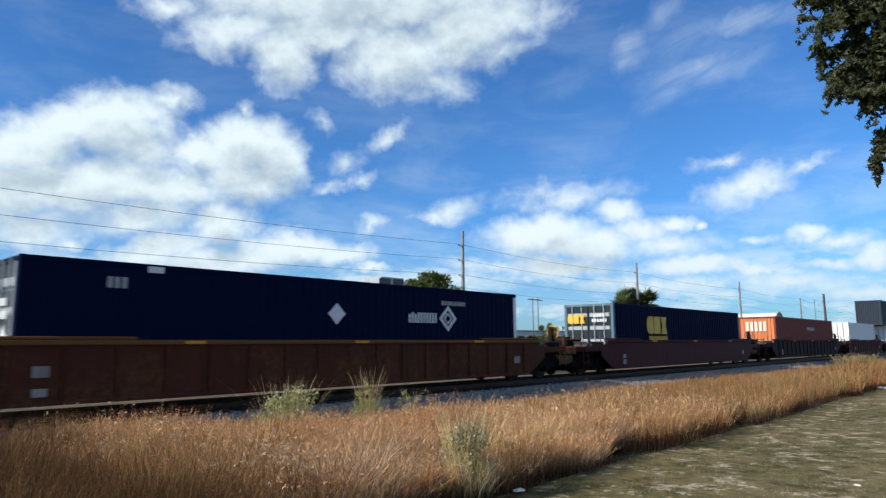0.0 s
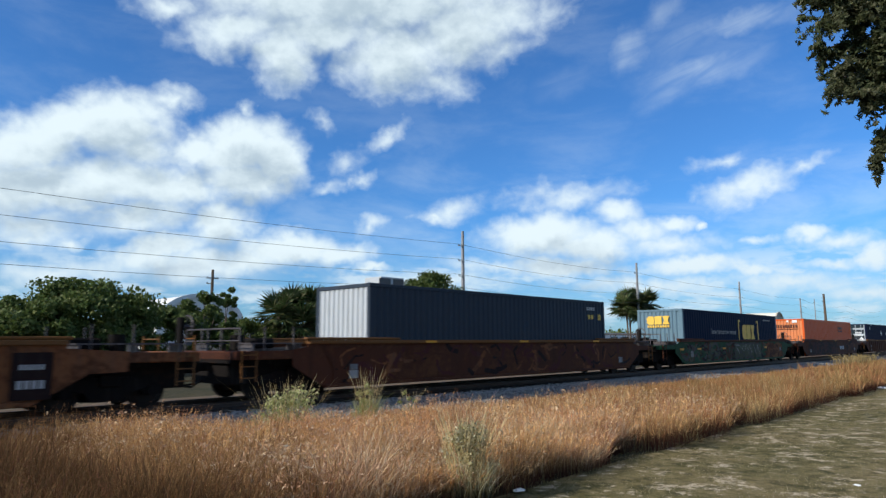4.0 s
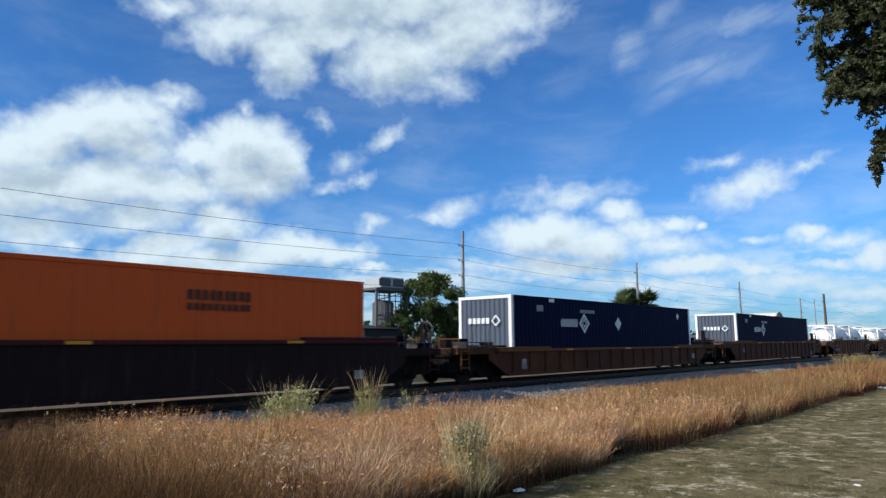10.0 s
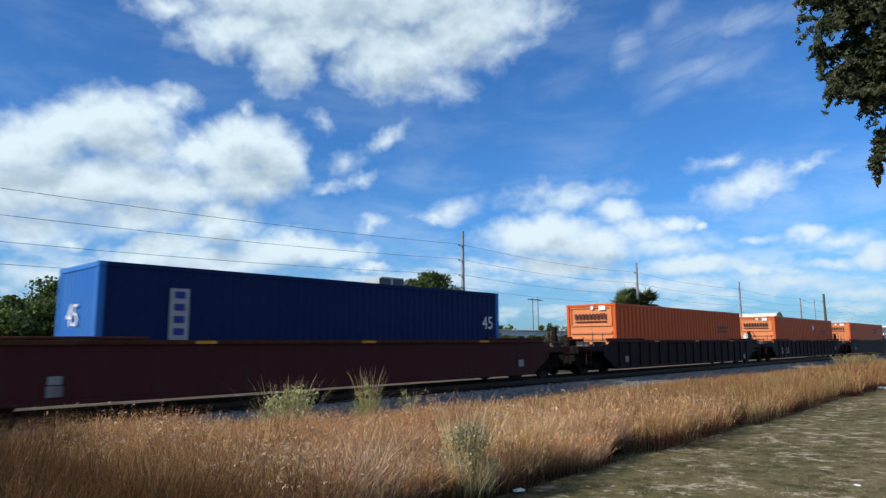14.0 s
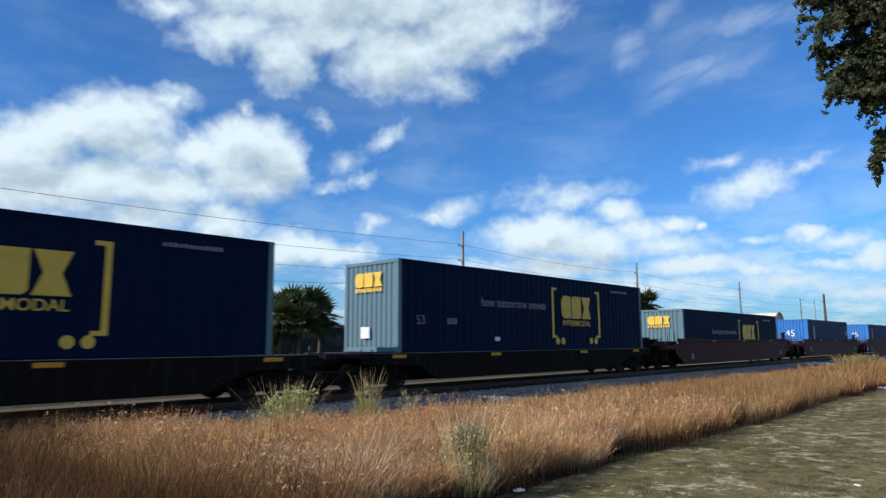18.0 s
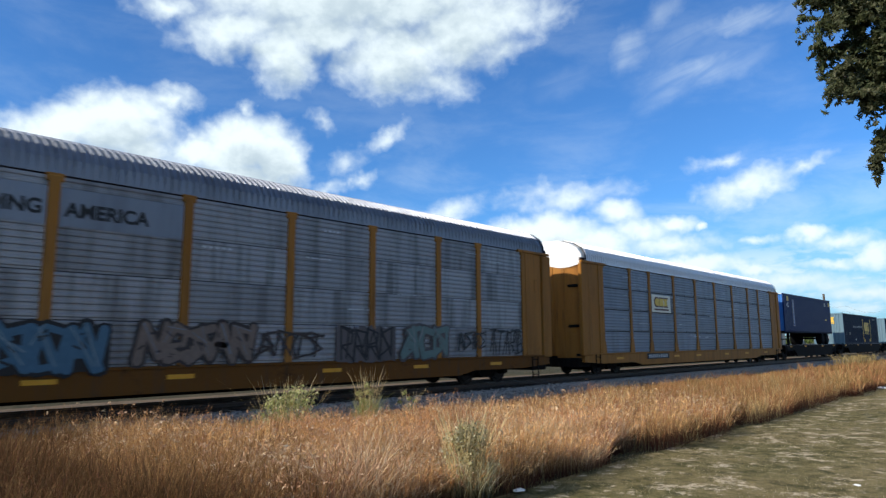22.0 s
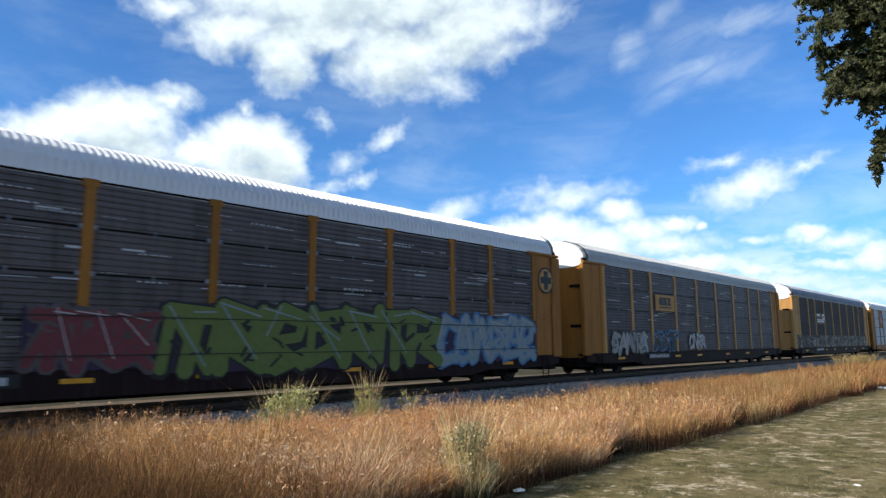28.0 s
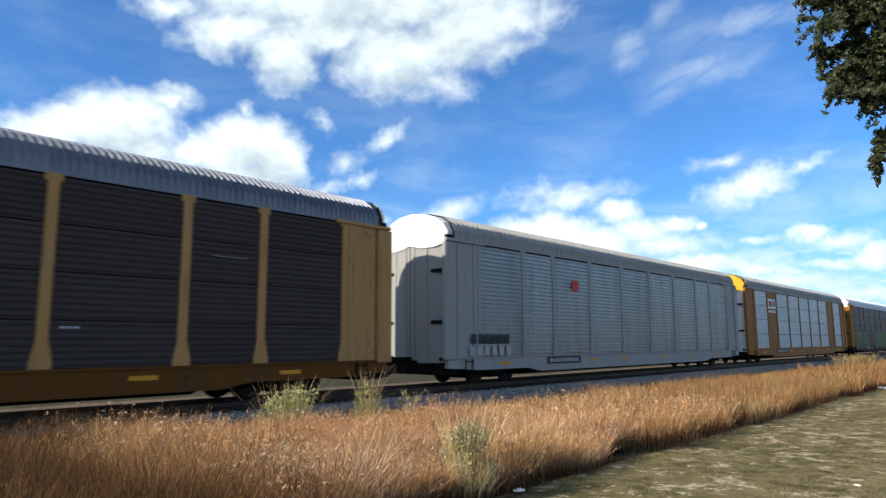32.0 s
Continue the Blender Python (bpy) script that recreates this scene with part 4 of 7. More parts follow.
# -- cars --
def well_car(label, L, well, mat, s, trucks=None, ribs=True, stripes=True, top_mat=None, low=0.0, seed=1):
    """One well car or one unit of an articulated set: a deep trough between two end platforms; low: how much lower its sides are."""
    car = thing("well_car", label, "rail car", "well cars of the train")
    top_mat = top_mat or mat
    e, h = L / 2 - 0.45, well / 2
    for turn in (0, 180):
        def side():
            f = Form()
            poly = [(-h - 0.35, 0.22), (h + 0.35, 0.22), (h + 1.35, 0.78), (e - 1.6, 0.80), (e - 1.6, 1.22 - 0.4 * low), (h + 0.9, 1.30 - low), (h + 0.9, 1.38 - low), (-h - 0.9, 1.38 - low), (-h - 0.9, 1.30 - low), (-e + 1.6, 1.22 - 0.4 * low), (-e + 1.6, 0.80), (-h - 1.35, 0.78)]
            f.prism(poly, -1.48, -1.45, "y")
            f.box(-h - 0.35, h + 0.35, -1.53, -1.38, 0.20, 0.29, 0.015)
            return f
        def chord():
            f = Form().box(-h - 0.9, h + 0.9, -1.56, -1.36, 1.36 - low, 1.47 - low, 0.02)
            return f
        def raised():
            return Form().box(-1.7, 1.7, -1.54, -1.38, 1.472 - low, 1.54 - low, 0.02)
        sd = part("side_wall", side, mat, car, "", (0, 0, 0), turn, key=("wside", L, well, low))
        part("top_chord", chord, top_mat, car, "", (0, 0, 0), turn, key=("wchord", L, well, low))
        for gx in (-h + 0.7, h - 0.7):
            part("guide_rail", raised, top_mat, car, "", (gx, 0, 0), turn, key=("wraise", low))
        if ribs:
            n = int(well / 1.02)
            for i in range(n + 1):
                x = -h + well * i / n
                part("rib", lambda: Form().box(-0.045, 0.045, -1.535, -1.48, 0.27, 1.37 - low, 0.01), mat, sd, "", (x, 0, 0), key=("wrib", low))
    part("well_floor", Form().box(-h, h, -1.4, 1.4, 0.20, 0.242), STEEL, car)
    for sx in (-1, 1):
        way = 0 if sx > 0 else 180

        def platform():
            poly = [(h + 0.05, 0.20), (h + 0.25, 0.20), (h + 1.25, 0.84), (e, 0.90), (e, 1.16), (e - 1.5, 1.20), (h + 0.05, 1.28)]
            return Form().prism(poly, -1.2, 1.2, "y")

        def sill(q):
            a, c = sorted((q * 1.25, q * 1.47))
            return Form().box(h + 1.0, e - 0.32, a, c, 0.98, 1.2, 0.02)

        def grating(q):
            a, c = sorted((q * 0.85, q * 1.44))
            f = Form()
            for i in range(4):
                y0 = a + (c - a) * i / 4
                f.box(h + 1.05, e - 0.4, y0, y0 + (c - a) / 4 - 0.03, 1.37, 1.40)
            for x0 in (h + 1.1, e - 0.5):
                f.box(x0, x0 + 0.06, a, c, 1.19, 1.37)
            return f
        # Wide dark block added in place of the shade under the platform.
        part("draft_sill", lambda: Form().box(h + 1.1, e - 0.1, -0.95, 0.95, 0.38, 0.9), STEEL, car, "", (0, 0, 0), way, key=("wdraft", L, well))
        part("end_beam", lambda: Form().box(e - 0.3, e, -1.45, 1.45, 0.98, 1.2, 0.02), mat, car, "", (0, 0, 0), way, key=("wbeam", L))
        for q in (-1, 1):
            part("side_sill", lambda: sill(q), mat, car, "", (0, 0, 0), way, key=("wsill", L, well, q))
            part("walkway", lambda: grating(q), GALVDARK, car, "grating walkway", (0, 0, 0), way, key=("wgrate", L, well, q))
            part("grab_post", lambda: Form().rod((0, 0, 1.19), (0, 0, 1.80), 0.02, 6), GALVDARK, car, "", (sx * (h + 1.35), q * 1.44, 0), key="wgrab")
            part("grab_post", lambda: Form().rod((0, 0, 1.19), (0, 0, 1.80), 0.02, 6), GALVDARK, car, "", (sx * (h + 2.2), q * 1.44, 0), key="wgrab")
        if sx > 0:
            def wheel():
                f = Form()
                ring = [(0.0, 0.27 * math.cos(k * math.pi / 8), 0.27 * math.sin(k * math.pi / 8)) for k in range(17)]
                f.path(ring, 0.022, 6)
                for k in (0, 4, 8, 12):
                    f.rod((0, 0, 0), ring[k], 0.015, 5)
                return f.rod((-0.05, 0, 0), (0.05, 0, 0), 0.05, 8)
            stand = part("brake_stand", Form().box(e - 0.28, e - 0.16, -0.95, -0.75, 1.18, 2.0, 0.02), STEEL, car)
            part("brake_wheel", wheel, HOODYELLOW if seed == 15 else GALVDARK, stand, "steel hand brake wheel", (e - 0.05, -0.85, 1.78), key="wbrake")
        part("end_platform", platform, STEEL, car, "", (0, 0, 0), way, key=("wplat", L, well))
        xs = sx * (e - 0.12)
        if seed in (17, 18):
            f = Form()
            for y in (-1.38, -0.5, 0.5, 1.38):
                f.rod((xs, y, 1.15), (xs, y, 1.75), 0.022, 6)
            f.rod((xs, -1.38, 1.75), (xs, 1.38, 1.75), 0.022, 6)
            f.rod((xs, -1.38, 1.45), (xs, 1.38, 1.45), 0.016, 6)
            part("handrail", f, GALVDARK, car, "thin grey steel handrail")
        else:
            for y in (-1.38, 1.38):
                f = Form().rod((xs, y, 1.15), (xs, y, 1.58), 0.02, 6).rod((xs, y * 0.36, 1.15), (xs, y * 0.36, 1.58), 0.02, 6).rod((xs, y, 1.5), (xs, y * 0.36, 1.5), 0.016, 6)
                part("handrail", f, top_mat, car)
        f = Form().box(sx * (h + 1.6) - 0.3, sx * (h + 1.6) + 0.3, -0.5, 0.5, 1.25, 1.52, 0.04)
        f.rod((sx * (h + 2.3), -0.3, 1.2), (sx * (h + 2.3), -0.3, 1.6), 0.18, 10)
        part("brake_gear", f, STEEL, car)
        ladder(car, sx * (e - 0.35), -1.47, 0.45, 1.2, 0.4, 3, top_mat)
    tx = trucks if trucks is not None else (-(L / 2 - 2.35), L / 2 - 2.35)
    for x in tx:
        truck(car, x, s)
    if trucks is None or len(tx) == 2:
        for sx in (-1, 1):
            coupler(car, sx * (L / 2 - 0.95), sx)
    if stripes:
        for x in (-h * 0.55, h * 0.05, h * 0.68):
            plate(car, x, -1.562, 1.415 - low, 0.5, 0.07, SIGNAL, name="reflector", t=0.006)
    rnd = random.Random(seed)
    for x, w, hh in ((-h + 0.6, 0.30, 0.22), (-h + 0.6, 0.26, 0.16), (h - 0.5, 0.32, 0.24)):
        plate(car, x, -1.54, 0.45 + 0.42 * rnd.random(), w, hh, GALVMID, name="label_plate", label="faded pale stencil panel")
    return rides(car, s)


def flat_car(label, L, mat, s):
    """A low spine car: one deep centre beam, cross arms and end platforms."""
    car = thing("spine_car", label, "rail car", "spine cars of the train")
    h = L / 2
    f = Form()
    f.prism([(-h + 0.7, 0.78), (-h + 2.6, 0.62), (-h + 3.6, 0.18), (h - 3.6, 0.18), (h - 2.6, 0.62), (h - 0.7, 0.78), (h - 0.7, 1.06), (-h + 0.7, 1.06)], -0.35, 0.35, "y")
    part("centre_beam", f, mat, car)
    for sy in (-1, 1):
        y0, y1 = sorted((sy * 1.28, sy * 1.42))
        part("side_sill", Form().prism([(-h + 0.8, 0.76), (-h + 3.0, 0.70), (-h + 3.9, 0.24), (h - 3.9, 0.24), (h - 3.0, 0.70), (h - 0.8, 0.76), (h - 0.8, 1.07), (-h + 0.8, 1.07)], y0, y1, "y"), STEEL, car)
        part("deck_edge", Form().box(-h + 0.8, h - 0.8, y0 - 0.004, y1 + 0.004, 1.07, 1.085, 0.004), GALVMID, car)
    for i in range(9):
        x = -h + 1.2 + (L - 2.4) * i / 8
        part("cross_arm", Form().box(x - 0.14, x + 0.14, -1.3, 1.3, 0.86, 1.05, 0.015), mat, car)
    for sx in (-1, 1):
        a, b = sorted((sx * (h - 0.75), sx * (h - 3.0)))
        part("end_platform", Form().box(a, b, -1.42, 1.42, 0.94, 1.075, 0.015), mat, car)
        truck(car, sx * (h - 1.75), s)
        coupler(car, sx * (h - 0.95), sx)
        ladder(car, sx * (h - 0.9), -1.43, 0.4, 1.2, 0.4, 3, STEEL)
    for x in (-h + 2.2, -h * 0.3, h * 0.3, h - 2.2):
        plate(car, x, -1.424, 0.98, 0.55, 0.10, SIGNAL, name="reflector", t=0.006)
    return rides(car, s)


def trailer(label):
    """A blue 45-foot box trailer standing on its wheels and a hitch."""
    t = thing("box_trailer", label, "trailer")
    L, W, H, z0 = 13.72, 2.59, 2.90, 0.95
    h, w = L / 2, W / 2
    for turn in (0, 180):
        f = Form().prism(wave(-h + 0.05, h - 0.05, 0.3, 0.02, -w) + [(h - 0.05, -w + 0.05), (-h + 0.05, -w + 0.05)], z0 + 0.12, z0 + H - 0.1, "z")
        part("side_wall", f, BLUE, t, "", (0, 0, 0), turn)
        part("top_rail", Form().box(-h, h, -w - 0.01, -w + 0.06, z0 + H - 0.10, z0 + H, 0.012), BLUE, t, "", (0, 0, 0), turn)
        part("bottom_rail", Form().box(-h, h, -w - 0.01, -w + 0.06, z0, z0 + 0.13, 0.012), NAVY, t, "", (0, 0, 0), turn)
    part("roof", Form().box(-h, h, -w + 0.06, w - 0.06, z0 + H - 0.05, z0 + H - 0.01), WHITE, t, "white sheet roof")
    part("floor", Form().box(-h, h, -w + 0.06, w - 0.06, z0, z0 + 0.1), STEEL, t)
    part("front_wall", Form().box(h - 0.05, h, -w + 0.06, w - 0.06, z0, z0 + H - 0.05), BLUE, t)
    pts = wave(-w + 0.06, w - 0.06, 0.2, 0.04, -h + 0.01)
    f = Form().prism(pts + [(w - 0.06, -h + 0.08), (-w + 0.06, -h + 0.08)], z0 + 0.12, z0 + H - 0.1, "z")
    f.v = [(y, x, z) for x, y, z in f.v]
    part("end_wall", f, LITBLUE, t, "blue ribbed end wall painted as sunlit")
    for y in (-w + 0.04, w - 0.04):
        part("corner_post", Form().box(-h - 0.01, -h + 0.12, y - 0.05, y + 0.05, z0, z0 + H, 0.012), BLUE, t)
    lettering("number", "45", 0.5, MARKWHITE, t, (-h + 0.95, -w - 0.012, z0 + 2.05), "white painted figures")
    lettering("number", "45", 0.55, MARKWHITE, t, (-h - 0.012, 0.0, z0 + 2.0), "white painted figures", "-x")
    plate(t, -h + 1.0, -w - 0.008, z0 + 2.55, 0.42, 0.36, GOLD, label="gold corner panel")
    plate(t, h - 0.55, -w - 0.008, z0 + 2.5, 0.45, 0.3, GOLD, label="gold corner panel")
    bars(t, h - 1.9, -w - 0.012, z0 + 2.45, 0.5, 0.3, MARKGREY, 3, seed=4)
    plate(t, h - 1.85, -w - 0.008, z0 + 1.15, 0.5, 0.14, GOLD, label="yellow plate")
    plate(t, -h + 2.35, -w - 0.008, z0 + 1.5, 0.42, 2.0, MARKGREY, label="pale upright lettering panel")
    f = Form()
    for i in range(8):
        f.box(-0.13, 0.13, -0.003, 0.003, 0.86 - i * 0.245 - 0.09, 0.86 - i * 0.245 + 0.09)
    part("marking", f, MARKBLUE, t, "", (-h + 2.35, -w - 0.014, z0 + 1.5))
    for x in (h - 3.0, h - 1.7):
        for y in (-1.02, 1.02):
            wh = part("wheel", lambda: Form().lathe([(-0.24, 0.30), (-0.24, 0.47), (-0.19, 0.52), (0.19, 0.52), (0.24, 0.47), (0.24, 0.30)], 24, "y"), RUBBER, t, "black rubber twin tyre", (x, y, 0.52), key="tyre")
            part("rim", lambda: Form().lathe([(-0.245, 0.10), (-0.235, 0.29), (0.235, 0.29), (0.245, 0.10)], 18, "y"), STEEL, wh, "", (0, 0, 0), key="trim")
        part("axle", Form().rod((x, -1.0, 0.52), (x, 1.0, 0.52), 0.07, 10), STEEL, t)
    part("bogie_frame", Form().box(h - 3.5, h - 1.2, -0.55, 0.55, 0.62, 0.95, 0.02), STEEL, t)
    f = Form()
    for y in (-0.75, 0.75):
        f.box(-h + 2.3, -h + 2.5, y - 0.07, y + 0.07, 0.02, 0.95, 0.01)
        f.rod((-h + 2.4, y, 0.5), (-h + 3.3, y, 0.93), 0.04, 6)
    f.rod((-h + 2.4, -0.75, 0.45), (-h + 2.4, 0.75, 0.45), 0.04, 6)
    part("landing_leg", f, STEEL, t)
    f = Form().prism([(-h + 0.5, 0.0), (-h + 1.6, 0.0), (-h + 1.2, 0.9), (-h + 0.8, 0.9)], -0.4, 0.4, "y")
    part("hitch", f, STEEL, t)
    return t


# -- covered car carriers --
POSTS = (-11.6, -9.0, -7.0, -4.2, -1.4, 1.4, 4.2, 7.0, 9.0, 11.6)
Z_SILL, Z_EAVE = 0.90, 4.74


def rack_panel(w, h, rib=0.135, deep=0.14):
    """A sheet panel with pressed level ribs, its lower corner at the origin, face towards -y."""
    def form():
        n = max(3, round(h / rib))
        pts, p = [], h / n
        out = deep * rib
        for i in range(n):
            z = i * p
            pts += [(0.0, z), (0.0, z + p * 0.30), (-out, z + p * 0.45), (-out, z + p * 0.82)]
        pts += [(0.0, h), (0.05, h), (0.05, 0.0)]
        return Form().prism(pts, 0, w, "x")
    return form


def autorack(label, s, frame_mat, panel_mat, roof_mat=None, end_mat=None, rows=4, solid=(), hood=None, door_mat=None, seed=1, sill_mat=None, flared=False, first=None, scuffs=48, rib=0.135, roof_rib=0.17, joint=0.05, deep=0.14, clipped=True):
    """A long covered car carrier: sill, posts, ribbed side panels, arched roof, folding end doors."""
    roof_mat, end_mat, sill_mat = roof_mat or ROOFZINC, end_mat or frame_mat, sill_mat or frame_mat
    hood, door_mat = hood or WHITE, door_mat or end_mat
    car = thing("autorack", label, "rail car", "car carriers of the train")
    W, h = 1.58, 13.2
    rnd = random.Random(seed)
    # underframe
    for turn in (0, 180):
        def sill():
            f = Form().prism([(-h, 0.56), (-11.6, 0.46), (-8.8, 0.46), (-8.0, 0.32), (8.0, 0.32), (8.8, 0.46), (11.6, 0.46), (h, 0.56), (h, Z_SILL), (-h, Z_SILL)], -W, -W + 0.14, "y")
            f.box(-h, h, -W - 0.03, -W + 0.05, Z_SILL - 0.06, Z_SILL, 0.01)
            return f
        part("side_sill", sill, sill_mat, car, "", (0, 0, 0), turn, key="rsill")
        part("top_plate", lambda: Form().box(-h, h, -W + 0.03, -W + 0.14, Z_EAVE, Z_EAVE + 0.20, 0.015), DARKCAR, car, "", (0, 0, 0), turn, key="rtop")
        for i, x in enumerate(POSTS):
            def post():
                f = Form().box(-0.11, 0.11, -W - 0.03, -W + 0.10, Z_SILL, Z_EAVE, 0.012)
                f.box(-0.17, 0.17, -W - 0.02, -W + 0.02, Z_EAVE - 0.12, Z_EAVE + 0.05, 0.01)
                if flared:
                    f.prism([(-0.11, Z_SILL + 0.55), (-0.2, Z_SILL + 0.15), (-0.2, Z_SILL), (0.2, Z_SILL), (0.2, Z_SILL + 0.15), (0.11, Z_SILL + 0.55)], -W - 0.04, -W, "y")
                return f
            part("post", post, frame_mat, car, "", (x, 0, 0), turn, key=("rpost", flared))
        hh = (Z_EAVE - Z_SILL) / rows
        for i in range(9):
            bay = i if turn == 0 else 8 - i
            x0, x1 = POSTS[i] + 0.115, POSTS[i + 1] - 0.115
            if bay in solid:
                a = -x1 if turn else x0
                part("blank_panel", Form().box(x0, x1, -W + 0.01, -W + 0.05, Z_SILL, Z_EAVE), frame_mat, car, "", (0, 0, 0), turn)
                continue
            for r in range(rows):
                z = Z_SILL + r * hh + 0.012
                ph = hh - joint
                if first and bay == first[0] and r > first[1]:
                    continue
                if first and bay == first[0] and r == first[1]:
                    part("blank_panel", Form().box(x0, x1, -W + 0.0, -W + 0.05, z, Z_EAVE - 0.01), frame_mat, car, "", (0, 0, 0), turn)
                    continue
                w = round(x1 - x0, 3)
                at = Vector((x0, -W + 0.02, z))
                if turn:
                    at = Vector((-x0, W - 0.02, z))
                part("panel", rack_panel(w, ph, rib, deep), panel_mat, car, "", tuple(at), turn, key=("rpanel", w, round(ph, 3), rib, deep))
        # clips at the panel joints
        if rows == 4 and clipped:
            def clips():
                f = Form()
                for i in range(10):
                    for r in range(1, 4):
                        z = Z_SILL + r * hh
                        for dx in (-0.15, 0.15):
                            f.box(POSTS[i] + dx - 0.035, POSTS[i] + dx + 0.035, -W - 0.012, -W + 0.02, z - 0.05, z + 0.05)
                    if i < 9:
                        m = (POSTS[i] + POSTS[i + 1]) / 2
                        for r in range(1, 4):
                            f.box(m - 0.02, m + 0.02, -W - 0.008, -W + 0.02, Z_SILL + r * hh - 0.06, Z_SILL + r * hh + 0.05)
                return f
            tagged(part("panel_clip", clips, GALV, car, "", (0, 0, 0), turn, key="rclips"), kind="stuff")
    # Black sheets added behind the panels stand for the shade inside.
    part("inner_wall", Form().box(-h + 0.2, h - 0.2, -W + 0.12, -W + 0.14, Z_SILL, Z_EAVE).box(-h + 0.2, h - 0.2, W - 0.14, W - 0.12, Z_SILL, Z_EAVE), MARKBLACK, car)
    part("deck", Form().box(-h, h, -W + 0.1, W - 0.1, 0.80, Z_SILL), STEEL, car)
    part("centre_sill", Form().prism([(-h - 0.2, 0.55), (-8.7, 0.5), (-7.9, 0.16), (7.9, 0.16), (8.7, 0.5), (h + 0.2, 0.55), (h + 0.2, 0.8), (-h - 0.2, 0.8)], -0.35, 0.35, "y"), STEEL, car)
    # roof
    arc = [(-1.57, Z_EAVE + 0.03), (-1.55, 5.10), (-1.40, 5.37), (-1.05, 5.60), (-0.55, 5.74), (0, 5.79), (0.55, 5.74), (1.05, 5.60), (1.40, 5.37), (1.55, 5.10), (1.57, Z_EAVE + 0.03)]

    def roof_form():
        f = Form()
        step = roof_rib
        n = int((2 * h - 0.62) / step)
        xs = [(-h + 0.27, 0)]
        for i in range(n):
            x = -h + 0.31 + step * i
            w = step * 0.5
            xs += [(x + 0.01, 0), (x + 0.025, 1), (x + w - 0.015, 1), (x + w, 0)]
        xs.append((h - 0.27, 0))
        k = len(arc)
        vs = []
        for x, up in xs:
            for y, z in arc:
                q = 1.0 + 0.030 * up * (1 if z > 4.95 else 0)
                vs.append((x, y * q, 4.9 + (z - 4.9) * (1 + 0.050 * up)))
        fs = [(i * k + j, i * k + j + 1, (i + 1) * k + j + 1, (i + 1) * k + j) for i in range(len(xs) - 1) for j in range(k - 1)]
        f.put(vs, fs)
        m = len(vs)
        back = [(x, y * 0.95, z - 0.08) for x in (xs[0][0], xs[-1][0]) for y, z in arc]
        f.put(back, [(j, j + 1, k + j + 1, k + j) for j in range(k - 1)])
        return f
    part("roof", roof_form, roof_mat, car, "arched corrugated metal roof", key=("rroof", roof_rib))
    # ends
    for sx in (-1, 1):
        turn = 0 if sx < 0 else 180

        def end_side(y):
            f = Form()
            a, b = sorted((y * W, y * (W - 0.10)))
            f.box(-12.74, -11.72, a, b, Z_SILL, Z_EAVE + 0.06, 0.012)
            a, b = sorted((y * (W + 0.03), y * (W - 0.02)))
            f.box(-11.92, -11.72, a, b, Z_SILL, Z_EAVE, 0.01)
            return f

        def wing(y):
            a, b = sorted((y * (W + 0.05), y * (W - 0.12)))
            return Form().box(-13.36, -12.80, a, b, Z_SILL - 0.08, Z_EAVE - 0.05, 0.03)

        def lip(y):
            a, b = sorted((y * (W + 0.06), y * (W - 0.08)))
            return Form().box(-13.30, -11.25, a, b, Z_EAVE - 0.03, Z_EAVE + 0.07, 0.012)
        for q in (-1, 1):
            part("end_frame", lambda: end_side(q), end_mat, car, "", (0, 0, 0), turn, key=("rendside", q))
            part("door_wing", lambda: wing(q), end_mat if q == sx else door_mat, car, "", (0, 0, 0), turn, key=("rwing", q))
            part("eave_lip", lambda: lip(q), end_mat, car, "", (0, 0, 0), turn, key=("rlip", q))
        # two bowed door leaves that meet in the middle
        for q in (-1, 1):
            ys = [q * (0.02 + 1.46 * i / 8) for i in range(9)]
            plan = [(-13.36 + 0.30 * abs(y / 1.5) ** 2.6, y) for y in ys]
            d = part("end_door", lambda: Form().prism(plan + [(p[0] + 0.05, p[1]) for p in plan[::-1]], 0.72, 4.66, "z"), door_mat, car, "", (0, 0, 0), turn, key=("rdoor", q))
            for i in (1, 4):
                part("door_bar", lambda: Form().box(-0.025, 0.03, -0.035, 0.035, 0.75, 4.62, 0.01), door_mat, d, "", (plan[i][0], plan[i][1], 0), key="rdbar")
            for z in (2.05, 3.75):
                part("door_lock", lambda: Form().box(-0.05, 0.06, -0.24, 0.24, -0.06, 0.06, 0.015), STEEL, d, "", (plan[6][0] - 0.015, plan[6][1], z), key="rlock")

        def hood_form():
            f = Form()
            n = len(arc)
            vs = []
            for x, k, low in ((-13.40, 0.955, 1), (-13.40, 0.955, 0), (-13.33, 0.995, 0), (-12.9, 1.0, 0)):
                for y, z in arc:
                    bow = 0.28 * abs(y / 1.57) ** 2.6 if x < -13.0 else 0.0
                    lift = 4.50 + 0.16 * math.cos(y * 2.0) ** 2
                    vs.append((x + bow, y * (0.975 if x < -13.0 else 0.985), lift if low else 4.9 + (z - 4.9) * k - 0.01))
            fs = [(r * n + i, r * n + i + 1, (r + 1) * n + i + 1, (r + 1) * n + i) for r in range(3) for i in range(n - 1)]
            return f.put(vs, fs)
        part("end_hood", hood_form, hood, car, "rounded hood over the end door", (0, 0, 0), turn, key="rhood")
        part("roof_edge", lambda: Form().put([(x, y * q, 4.9 + (z - 4.9) * q) for x in (-12.97, -12.87) for y, z in arc for q in (1.025,)], [(i, i + 1, len(arc) + i + 1, len(arc) + i) for i in range(len(arc) - 1)]), DARKCAR, car, "", (0, 0, 0), turn, key="redge")
        ladder(car, sx * (12.2), -W - 0.05, 0.1, 0.85, 0.36, 3, STEEL)
        f = Form()
